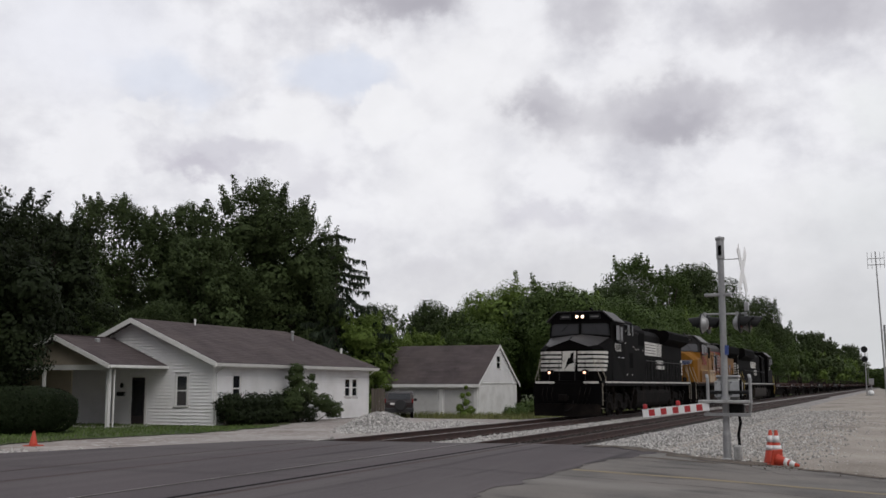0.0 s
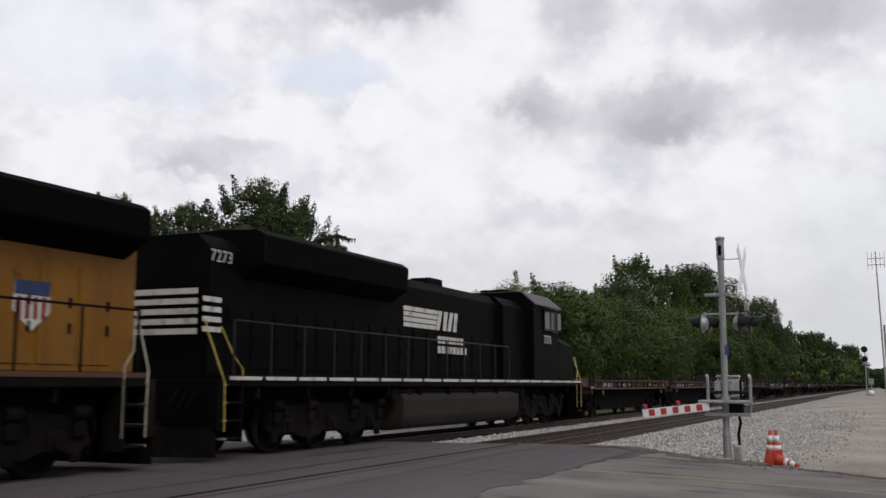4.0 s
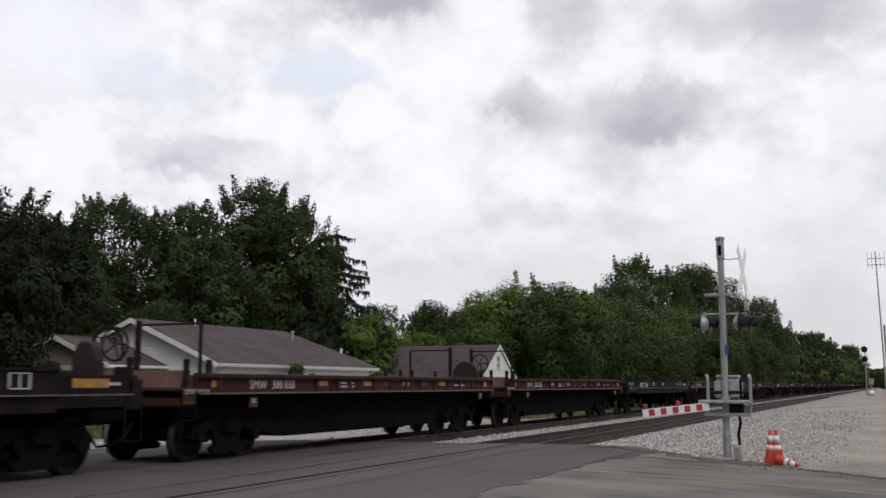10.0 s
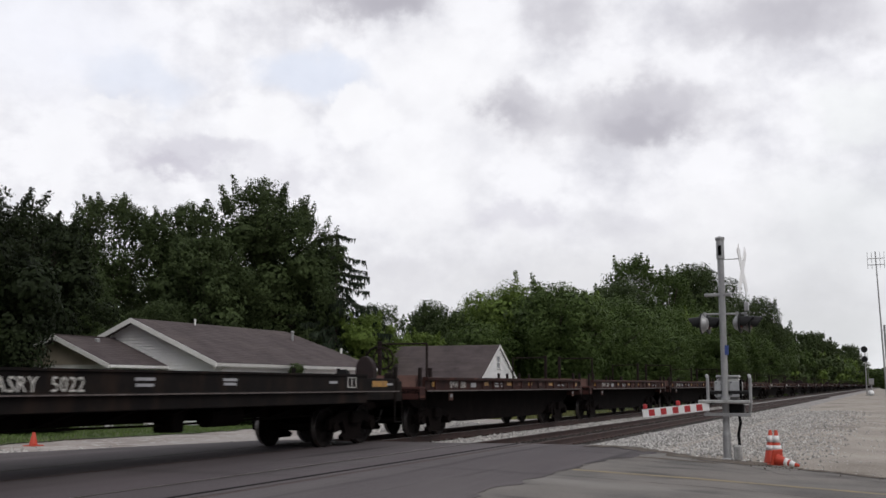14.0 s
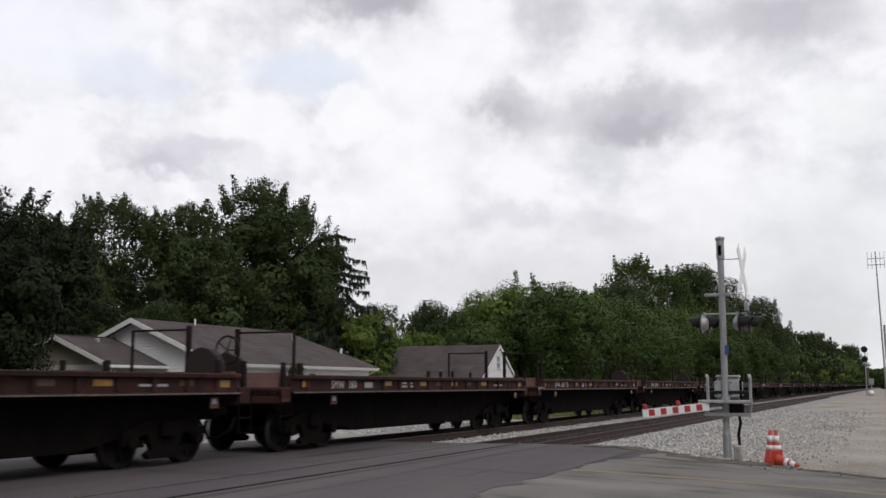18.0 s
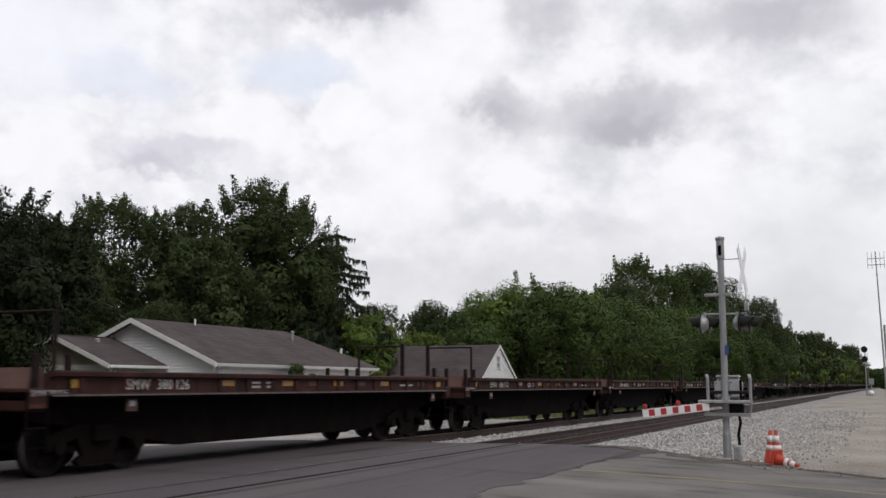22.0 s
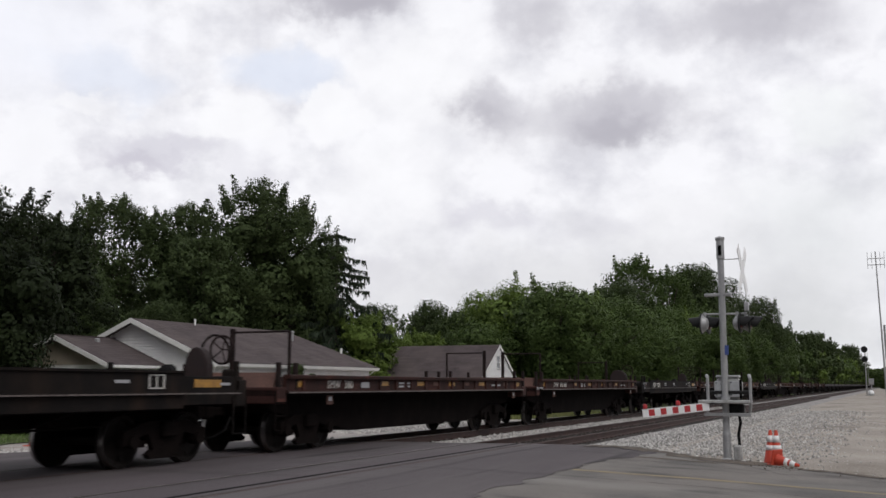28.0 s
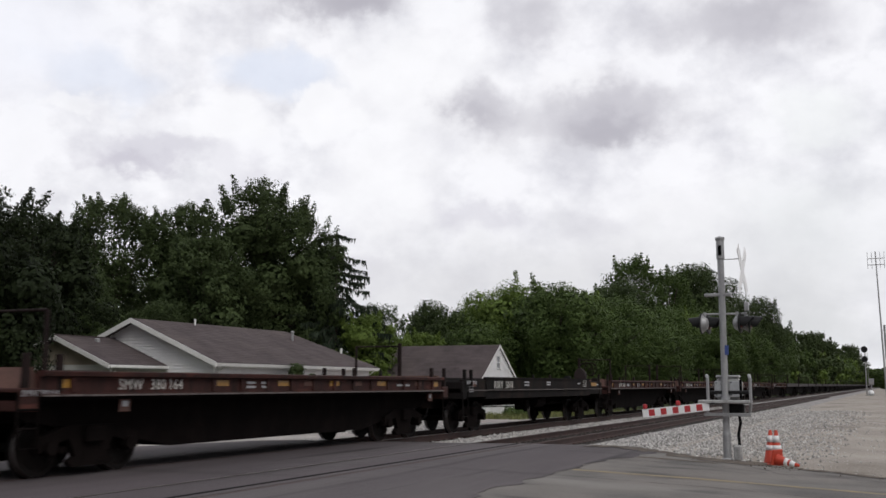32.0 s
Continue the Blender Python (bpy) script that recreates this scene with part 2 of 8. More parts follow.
M["decal_white"] = mat("decal_white", (0.64, 0.62, 0.58), (0.52, 0.50, 0.47), 0.5, scale=3, fine=30, bump=0)
M["decal_red"] = mat("decal_red", (0.25, 0.020, 0.022), (0.19, 0.016, 0.018), 0.5, bump=0, spec=0.08)
M["decal_blue"] = mat("decal_blue", (0.045, 0.065, 0.14), (0.035, 0.05, 0.11), 0.5, bump=0, spec=0.08)
M["flag_blue"] = mat("flag_blue", (0.026, 0.032, 0.044), (0.018, 0.022, 0.030), 0.6, bump=0, spec=0.08)
M["flag_red"] = mat("flag_red", (0.17, 0.022, 0.022), (0.12, 0.018, 0.018), 0.6, bump=0, spec=0.08)
M["flag_white"] = mat("flag_white", (0.29, 0.25, 0.215), (0.22, 0.19, 0.16), 0.6, bump=0, spec=0.08)
M["decal_grey"] = mat("decal_grey", (0.42, 0.42, 0.44), None, 0.5, bump=0)
M["cream"] = mat("cream", (0.36, 0.24, 0.125), (0.27, 0.18, 0.09), 0.5, scale=2, fine=20, bump=0.03)
M["handrail_yellow"] = mat("handrail_yellow", (0.50, 0.36, 0.08), None, 0.5, bump=0)
M["handrail_white"] = mat("handrail_white", (0.40, 0.36, 0.29), None, 0.5, bump=0)
M["wheel_steel"] = mat("wheel_steel", (0.013, 0.0095, 0.0085), (0.007, 0.0055, 0.005), 0.75, spec=0.12, metal=0.0, scale=4, fine=30, bump=0.1)
M["tread"] = mat("tread", (0.30, 0.28, 0.27), None, 0.35, metal=0.9, bump=0)
M["car_rust"] = mat("car_rust", (0.060, 0.022, 0.018), (0.032, 0.014, 0.012), 0.8, scale=1.5, fine=18, bump=0.15,
                    grime=(0.028, 0.018, 0.016), gscale=0.8, gamt=0.6, rand=0.25, spec=0.2)
# Kept darker than dirty steel; shade under the cars sits in this colour.
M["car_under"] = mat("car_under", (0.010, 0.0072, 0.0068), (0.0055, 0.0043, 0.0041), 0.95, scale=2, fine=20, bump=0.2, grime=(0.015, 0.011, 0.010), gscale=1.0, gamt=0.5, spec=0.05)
M["car_black"] = mat("car_black", (0.013, 0.011, 0.0105), (0.007, 0.006, 0.006), 0.8, scale=1.5, fine=18, bump=0.12,
                     grime=(0.026, 0.018, 0.014), gscale=0.8, gamt=0.5, spec=0.1)
M["edge_worn"] = mat("edge_worn", (0.19, 0.16, 0.15), (0.05, 0.036, 0.032), 0.6, scale=4, fine=20, bump=0.1)
M["lumber"] = mat("lumber", (0.14, 0.070, 0.054), (0.075, 0.040, 0.033), 0.9, scale=2, fine=20, bump=0.2)
M["reflector"] = mat("reflector", (0.46, 0.23, 0.025), (0.20, 0.10, 0.02), 0.5, scale=6, fine=20, bump=0)
M["brake_red"] = mat("brake_red", (0.024, 0.010, 0.0095), (0.013, 0.007, 0.007), 0.75, scale=2, fine=20, bump=0.1)
overlay(M["car_rust"], (0.013, 0.010, 0.0095), (0.6, 1.6, 0.35), 2.2, 0.50, 0.66, 0.75)
overlay(M["car_rust"], (0.125, 0.045, 0.033), (0.4, 0.7, 2.5), 2.6, 0.60, 0.74, 0.6)
overlay(M["car_black"], (0.036, 0.022, 0.016), (0.6, 1.2, 0.5), 1.6, 0.54, 0.72, 0.6)
overlay(M["loco_yellow"], (0.085, 0.038, 0.012), (1.0, 2.2, 0.22), 1.1, 0.52, 0.74, 0.55)
overlay(M["loco_yellow"], (0.035, 0.020, 0.010), (1.5, 1.5, 1.2), 2.6, 0.64, 0.74, 0.5)
overlay(M["loco_grey"], (0.020, 0.018, 0.018), (1.0, 1.4, 0.5), 1.1, 0.5, 0.72, 0.6)
overlay(M["decal_white"], (0.20, 0.17, 0.15), (1.0, 1.0, 1.0), 3.5, 0.56, 0.70, 0.7)
M["headlamp"] = glow("headlamp", (1.0, 0.70, 0.5), 4.0)
M["ditch_lamp"] = glow("ditch_lamp", (1.0, 0.55, 0.38), 2.2)
M["signal_lit"] = glow("signal_lit", (0.9, 0.95, 1.0), 1.5)


def glass_material(name, tint, rough=0.05, spec=0.8):
    m = bpy.data.materials.new(name)
    m.use_nodes = True
    b = m.node_tree.nodes["Principled BSDF"]
    b.inputs["Base Color"].default_value = (*tint, 1)
    b.inputs["Roughness"].default_value = rough
    b.inputs["Specular IOR Level"].default_value = spec
    return m


M["window_glass"] = glass_material("window_glass", (0.02, 0.022, 0.025))
M["dim_glass"] = glass_material("dim_glass", (0.035, 0.034, 0.036), 0.15, 0.45)
M["windshield_glass"] = glass_material("windshield_glass", (0.10, 0.10, 0.11), 0.08, 0.9)
M["cab_glass"] = glass_material("cab_glass", (0.030, 0.028, 0.028), 0.3, 0.25)


# ---- mesh helpers ----
def part(name, bm, material, parent=None, label="", smooth=False):
    me = bpy.data.meshes.new(name)
    bm.to_mesh(me)
    bm.free()
    return mesh_part(name, me, material, parent, label, smooth)


def mesh_part(name, me, material, parent=None, label="", smooth=False):
    if material and not me.materials:
        me.materials.append(M[material])
    if smooth:
        me.polygons.foreach_set("use_smooth", [True] * len(me.polygons))
    ob = new(name, me)
    if parent:
        ob.parent = parent
    if label:
        tagged(ob, label)
    return ob


def thing(name, label, category, group="", at=None, kind=""):
    ob = new(name)
    ob.empty_display_size = 0.3
    tagged(ob, label, category, group, kind)
    if at is not None:
        ob.matrix_basis = at
    return ob


def box(x0, x1, y0, y1, z0, z1, bev=0.0, bm=None):
    one = bmesh.new()
    r = bmesh.ops.create_cube(one, size=1.0)
    for v in r["verts"]:
        v.co = Vector(((x0 + x1) / 2 + v.co.x * (x1 - x0), (y0 + y1) / 2 + v.co.y * (y1 - y0), (z0 + z1) / 2 + v.co.z * (z1 - z0)))
    if bev:
        bmesh.ops.bevel(one, geom=one.edges[:], offset=bev, segments=1, affect="EDGES")
    return merge(bm, one)


def merge(bm, one):
    if bm is None:
        return one
    tmp = bpy.data.meshes.new("tmp")
    one.to_mesh(tmp)
    one.free()
    bm.from_mesh(tmp)
    bpy.data.meshes.remove(tmp)
    return bm


def rod(a, b, r, r2=None, seg=8, bm=None):
    a, b = Vector(a), Vector(b)
    one = bmesh.new()
    d = b - a
    m = Matrix.Translation((a + b) / 2) @ d.to_track_quat("Z", "Y").to_matrix().to_4x4()
    bmesh.ops.create_cone(one, cap_ends=True, segments=seg, radius1=r, radius2=r if r2 is None else r2, depth=d.length, matrix=m)
    return merge(bm, one)


def tube(points, r, seg=6, bm=None):
    """A pipe swept along a path, in one piece."""
    one = bmesh.new()
    pts = [Vector(p) for p in points]
    rings = []
    up = Vector((0.31, 0.17, 0.93))
    for i, p in enumerate(pts):
        d = (pts[min(i + 1, len(pts) - 1)] - pts[max(i - 1, 0)]).normalized()
        u = d.cross(up)
        u = u.normalized() if u.length > 0.05 else d.orthogonal().normalized()
        v = d.cross(u)
        rings.append([one.verts.new(p + r * (math.cos(2 * math.pi * k / seg) * u + math.sin(2 * math.pi * k / seg) * v)) for k in range(seg)])
    for a, c in zip(rings, rings[1:]):
        for k in range(seg):
            one.faces.new((a[k], a[(k + 1) % seg], c[(k + 1) % seg], c[k]))
    one.faces.new(rings[0])
    one.faces.new(rings[-1][::-1])
    bmesh.ops.recalc_face_normals(one, faces=one.faces[:])
    return merge(bm, one)


def extrude(profile, axis, lo, hi, bm=None, bev=0.0):
    """A closed profile of 2D points drawn along one axis. axis x: (y, z); y: (x, z); z: (x, y)."""
    one = bmesh.new()
    rows = []
    for t in (lo, hi):
        row = []
        for p, q in profile:
            co = (t, p, q) if axis == "x" else (p, t, q) if axis == "y" else (p, q, t)
            row.append(one.verts.new(co))
        rows.append(row)
    k = len(profile)
    one.faces.new(rows[0])
    one.faces.new(rows[1][::-1])
    for i in range(k):
        one.faces.new((rows[0][i], rows[1][i], rows[1][(i + 1) % k], rows[0][(i + 1) % k]))
    bmesh.ops.recalc_face_normals(one, faces=one.faces[:])
    if bev:
        bmesh.ops.bevel(one, geom=one.edges[:], offset=bev, segments=2, affect="EDGES")
    return merge(bm, one)


def loft(sections, bm=None):
    """A closed body through rings of equal count."""
    one = bmesh.new()
    rings = [[one.verts.new(p) for p in ring] for ring in sections]
    k = len(rings[0])
    for a, c in zip(rings, rings[1:]):
        for i in range(k):
            one.faces.new((a[i], a[(i + 1) % k], c[(i + 1) % k], c[i]))
    one.faces.new(rings[0][::-1])
    one.faces.new(rings[-1])
    bmesh.ops.recalc_face_normals(one, faces=one.faces[:])
    return merge(bm, one)


def lathe(profile, seg=16, bm=None, centre=(0, 0, 0), axis="z"):
    """Turn (radius, height) pairs round an axis."""
    one = bmesh.new()
    rings = []
    for r, h in profile:
        ring = []
        for i in range(seg):
            a = 2 * math.pi * i / seg
            u, v = r * math.cos(a), r * math.sin(a)
            co = (u, v, h) if axis == "z" else (h, u, v) if axis == "x" else (u, h, v)
            ring.append(one.verts.new(Vector(co) + Vector(centre)))
        rings.append(ring)
    for a, b in zip(rings, rings[1:]):
        for i in range(seg):
            one.faces.new((a[i], a[(i + 1) % seg], b[(i + 1) % seg], b[i]))
    one.faces.new(rings[0][::-1])
    one.faces.new(rings[-1])
    bmesh.ops.recalc_face_normals(one, faces=one.faces[:])
    return merge(bm, one)


def from_arrays(name, verts, faces):
    me = bpy.data.meshes.new(name)
    me.from_pydata(verts if isinstance(verts, list) else verts.tolist(), [], faces if isinstance(faces, list) else faces.tolist())
    me.update()
    return me


TEXT_MESHES = {}


def text_mesh(text, material):
    if (text, material) not in TEXT_MESHES:
        cu = bpy.data.curves.new("writing", "FONT")
        cu.body, cu.size, cu.extrude, cu.align_y = text, 1.0, 0.004, "CENTER"
        cu.space_character = 1.08
        cu.resolution_u = 2
        tmp = bpy.data.objects.new("writing", cu)
        scene.collection.objects.link(tmp)
        bpy.context.view_layer.update()
        me = bpy.data.meshes.new_from_object(tmp.evaluated_get(bpy.context.evaluated_depsgraph_get()))
        bpy.data.objects.remove(tmp)
        me.materials.clear()
        me.materials.append(M[material])
        TEXT_MESHES[(text, material)] = me
    return TEXT_MESHES[(text, material)]


def lettering(text, size, parent, at, material, name="lettering", label="", width=1.0):
    """Raised painted writing on a side that faces +X, reading along +Y; each word is a part."""
    turn = Matrix(((0, 0, 1, 0), (1, 0, 0, 0), (0, 1, 0, 0), (0, 0, 0, 1)))
    shift = 0.0
    for i, word in enumerate(text.split()):
        me = text_mesh(word, material)
        ob = mesh_part(name, me, None, parent, label)
        ob.matrix_basis = Matrix.Translation((at[0], at[1] + shift * size * width, at[2])) @ turn @ Matrix.Diagonal((size * width, size, 1, 1))
        gap = text.split(word, 1)[1]
        spaces = len(gap) - len(gap.lstrip())
        shift += max(v.co.x for v in me.vertices) + 0.06 + 0.235 * spaces


# ---- ground, road and sky ----
def step(a, b, x):
    t = np.clip((x - a) / (b - a), 0, 1)
    return t * t * (3 - 2 * t)


def ground_z(x, y):
    """Height of the ground; the rail tops lie at 0."""
    left = -0.30 - 0.45 * step(46, 62, y)
    right = np.interp(x, [-6, -3, 0, 6, 40], [-0.26, -0.2, -0.30, -0.42, -0.5])
    bed = np.full_like(np.asarray(x, float), -0.21)
    z = np.where(x < -10, left + (bed - left) * step(-17.2, -15.2, x), right + (bed - right) * step(-5.4, -6.8, x))
    return z - 0.12 * step(25.0, 23.0, y) * step(-22, -19, x)


ROAD_XS = [-90, -26, -20, -15, -6.5, -3, 0, 6, 60]
ROAD_ZS = [-0.6, -0.32, -0.22, -0.003, -0.003, -0.13, -0.27, -0.4, -0.5]
EDGE_XS = [-90, -24, -19.4, -16.6, -14.6, -13, -7.2, -5.9, -3.3, -0.2, 10, 60]
EDGE_YS = [16.8, 17.2, 18.6, 21.1, 23.1, 23.3, 24.1, 23.9, 21.7, 20.5, 20.0, 20.0]


def road_z(x):
    return np.interp(x, ROAD_XS, ROAD_ZS)


def sheet(name, xs, ys, zfun, material, label, kind="structure", category=""):
    gx, gy = np.meshgrid(np.asarray(xs, float), np.asarray(ys, float))
    gz = zfun(gx, gy)
    nx, ny = len(xs), len(ys)
    verts = np.stack([gx, gy, gz], -1).reshape(-1, 3)
    i = np.arange(nx * ny).reshape(ny, nx)
    faces = np.stack([i[:-1, :-1], i[:-1, 1:], i[1:, 1:], i[1:, :-1]], -1).reshape(-1, 4)
    ob = mesh_part(name, from_arrays(name, verts, faces), material, None, "", True)
    return tagged(ob, label, category or name, "", kind)


rng = np.random.default_rng(7)
gxs = np.concatenate([[-4000, -1500, -600, -250, -120, -80, -60, -45], np.arange(-40, 20.1, 0.4), [30, 45, 80, 200, 700, 2000, 4000]])
gys = np.concatenate([[-4000, -1200, -400, -100, -30, -10], np.arange(0, 80.1, 0.5), [90, 105, 130, 170, 230, 320, 450, 700, 1200, 2200, 4500]])


def ground_full(x, y):
    near = (np.abs(x) < 45) & (y > 0) & (y < 82)
    rough = 0.007 * np.sin(x * 1.7 + 2.0 * np.sin(y * 0.6)) + 0.005 * np.sin(y * 2.3 + np.sin(x * 1.1))
    return ground_z(x, y) + np.where(near & ((x > -5) | (x < -17)), rough, 0)


sheet("ground", gxs, gys, ground_full, "gravel_ground", "grey-brown gravel and packed dirt ground beside the tracks", category="ground")


def strip(name, xs, lo, hi, z, n, material, label, category):
    """A surface between two edges lo(x) and hi(x), with thickness at its rim."""
    verts, faces = [], []
    for x in xs:
        for j in range(n + 1):
            y = lo(x) + (hi(x) - lo(x)) * j / n
            verts.append((x, y, z(x, y)))
    for i in range(len(xs) - 1):
        for j in range(n):
            a = i * (n + 1) + j
            faces.append((a, a + n + 1, a + n + 2, a + 1))
    k = len(verts)
    for i in range(len(xs)):
        x, y, zz = verts[i * (n + 1) + n]
        verts.append((x, y + 0.05, zz - 0.25))
    for i in range(len(xs) - 1):
        a, b = i * (n + 1) + n, (i + 1) * (n + 1) + n
        faces.append((a, b, k + i + 1, k + i))
    ob = mesh_part(name, from_arrays(name, verts, faces), material, None, "", True)
    return tagged(ob, label, category, "", "structure")


def edge_y(x):
    return float(np.interp(x, EDGE_XS, EDGE_YS)) + 0.12 * math.sin(x * 2.1) + 0.08 * math.sin(x * 5.3 + 1)


strip("road_crossing", np.append(np.arange(-90, -5.6, 0.35), [-5.5, -5.4]), lambda x: -6.0, edge_y, lambda x, y: float(road_z(x)), 60, "asphalt_new",
      "dark newly laid asphalt road over the level crossing", "road")
strip("road_old", np.arange(-5.6, 60, 0.35), lambda x: -6.0, edge_y, lambda x, y: float(road_z(x)) + (0.005 if x > -5.4 else -0.01), 60, "asphalt_old",
      "worn pale grey asphalt road with cracks", "road")
# old yellow centre line, worn in stretches
bm = bmesh.new()
for i in range(60):
    x0, x1 = -5.15 + i * 0.3, -5.15 + (i + 1) * 0.3
    y0, y1 = 17.38 - 0.012 * (x0 + 5), 17.38 - 0.012 * (x1 + 5)
    z0, z1 = float(road_z(x0)) + 0.009, float(road_z(x1)) + 0.009
    bm.faces.new([bm.verts.new(p) for p in ((x0, y0, z0), (x1, y1, z1), (x1, y1 + 0.22, z1), (x0, y0 + 0.22, z0))])
tagged(part("road_marking", bm, "yellow_paint"), "worn faded yellow line painted on the old road", "road marking", "", "structure")

# cracks and dark dirt on the old road, a ragged edge where the new asphalt meets it
def ribbon(name, pts, w, z_up, material, label, seed):
    r = random.Random(seed)
    b = bmesh.new()
    rows = []
    for i, (x, y) in enumerate(pts):
        q = w * r.uniform(0.4, 1.5)
        z = float(road_z(x)) + z_up
        rows.append((b.verts.new((x, y - q, z)), b.verts.new((x + q * 0.5, y + q, z))))
    for a, c in zip(rows, rows[1:]):
        b.faces.new((a[0], c[0], c[1], a[1]))
    return tagged(part(name, b, material), label, "road wear", "", "structure")


def wander(x0, y0, x1, y1, n, amp, seed):
    r = random.Random(seed)
    out, off = [], 0.0
    for i in range(n + 1):
        off = off * 0.7 + r.uniform(-amp, amp)
        out.append((x0 + (x1 - x0) * i / n + r.uniform(-amp, amp) * 0.4, y0 + (y1 - y0) * i / n + off))
    return out


for i, (x0, y0, x1, y1) in enumerate(((-5.2, 20.6, -2.2, 19.6), (-2.9, 21.2, -1.6, 19.0), (-1.2, 19.7, 5.0, 18.3), (-4.9, 16.4, 2.0, 15.9))):
    ribbon("road_crack", wander(x0, y0, x1, y1, 34, 0.05, i + 3), 0.014, 0.0085, "packed_dirt", "dark dirt-filled crack in the old road", i)
# brown soil washed over the road's edge, beside the mast and along the lot
ribbon("dirt_streak", [(x + 0.1 * math.sin(x * 9), edge_y(x) - 0.12 + 0.06 * math.sin(x * 6)) for x in np.arange(-6.6, -2.4, 0.12)], 0.32, 0.014, "soil", "brown soil washed over the road's edge by the mast", 8)
ribbon("dirt_streak", [(x + 0.1 * math.sin(x * 9), edge_y(x) - 0.05 + 0.06 * math.sin(x * 5)) for x in np.arange(-2.1, 6.0, 0.12)], 0.13, 0.014, "soil", "brown soil and litter along the lot's edge", 9)
ribbon("dirt_streak", wander(-4.9, 21.2, -3.3, 20.9, 14, 0.05, 33), 0.1, 0.010, "soil", "brown soil tracked over the old road", 10)
b = bmesh.new()
pr = random.Random(12)
prev = None
for i in range(150):
    y = -4 + i * 0.19
    w = 0.10 + 0.22 * abs(math.sin(i * 0.37)) * pr.uniform(0.3, 1) + 0.35 * max(0, math.sin(i * 0.093 + 1))
    if y > edge_y(-5.4) - 0.2:
        break
    row_ = (b.verts.new((-5.5, y, float(road_z(-5.5)) + 0.006)), b.verts.new((-5.4 + w, y, float(road_z(-5.4 + w)) + 0.012)))
    if prev:
        b.faces.new((prev[0], prev[1], row_[1], row_[0]))
    prev = row_
tagged(part("asphalt_joint", b, "asphalt_new"), "ragged edge of the new asphalt over the old road", "road wear", "", "structure")

# drives and lawns: sheets just above the ground
sheet("gravel_drive", np.linspace(-34, -14.9, 60), np.linspace(17, 62, 90),
      lambda x, y: ground_full(x, y) + 0.035 - 0.4 * step(-15.6, -14.9, x) - 0.25 * step(-27, -31, x), "limestone_drive",
      "pale limestone gravel drive between the house and the tracks", category="drive")


def lawn_edge(y):
    return np.interp(y, [16, 21.8, 25.3, 28.7, 30.8, 35, 40], [-23.2, -22.9, -23.1, -22.5, -22.2, -22.6, -24.6])


lv, lf = [], []
ly = np.linspace(19.0, 40, 64)
for y in ly:
    for s in np.linspace(0, 1, 30):
        x = float(lawn_edge(y)) + 0.15 * math.sin(y * 3) - s * 30
        lv.append((x, float(y), float(ground_full(np.array(x), np.array(y))) + 0.06))
for j in range(len(ly) - 1):
    for i in range(29):
        a = j * 30 + i
        lf.append((a, a + 30, a + 31, a + 1))
tagged(mesh_part("lawn", from_arrays("lawn", lv, lf), "grass_ground", None, "", True), "green mown lawn in front of the white house", "lawn", "", "structure")
sheet("verge", np.linspace(-75, -20, 60), np.linspace(62, 78, 24), lambda x, y: ground_full(x, y) + 0.03, "grass_ground",
      "rough grass verge round the garage", category="grass")
sheet("woodland_floor", np.linspace(-160, -17.2, 60), np.linspace(70, 900, 80), lambda x, y: ground_full(x, y) + 0.05 - 0.2 * step(-18.5, -17.2, x),
      "grass_ground", "rough green ground under the trees along the line", category="grass")


def blades(name, spots, height, material, label, spread=0.05, width=0.012):
    n = len(spots)
    p = np.asarray(spots, float)
    a = rng.uniform(0, 2 * np.pi, n)
    h = height * rng.uniform(0.5, 1.3, n)
    lean = rng.normal(0, 0.35, (n, 2)) * h[:, None]
    side = np.stack([np.cos(a), np.sin(a)], 1) * (width * rng.uniform(0.7, 1.5, n))[:, None]
    v = np.zeros((n, 3, 3))
    v[:, 0, :2], v[:, 1, :2], v[:, 2, :2] = p[:, :2] - side, p[:, :2] + side, p[:, :2] + lean
    v[:, 0, 2] = v[:, 1, 2] = p[:, 2] - 0.01
    v[:, 2, 2] = p[:, 2] + h
    f = np.arange(n * 3).reshape(n, 3)
    ob = mesh_part(name, from_arrays(name, v.reshape(-1, 3), f), material)
    return tagged(ob, label, "grass", "", "stuff")


def scatter(n, x0, x1, y0, y1, lift=0.05, keep=None):
    x, y = rng.uniform(x0, x1, n), rng.uniform(y0, y1, n)
    if keep is not None:
        k = keep(x, y)
        x, y = x[k], y[k]
    return np.stack([x, y, ground_full(x, y) + lift], 1)


blades("lawn_grass", scatter(16000, -36, -22, 20, 36, 0.06, lambda x, y: x < lawn_edge(y)), 0.08, "grass", "short green lawn grass before the white house", width=0.02)
blades("weeds", np.concatenate([scatter(2500, -33, -23, 59.5, 62.8, 0.03), scatter(3500, -24.6, -17.5, 56, 78, 0.03, lambda x, y: np.sin(x * 1.3) + np.sin(y * 0.9) > -0.2)]),
       0.38, "dry_weed", "tall yellow-green weeds along the garage and the tracks", width=0.03)
blades("roadside_weeds", scatter(1500, -1.6, 6, 18.8, 21.8, 0.0, lambda x, y: (y > np.interp(x, EDGE_XS, EDGE_YS) + 0.05) & (np.sin(x * 2.3 + y) > 0.2)), 0.09, "dry_weed",
       "low dry weeds at the edge of the gravel lot", width=0.015)


# ---- stones ----


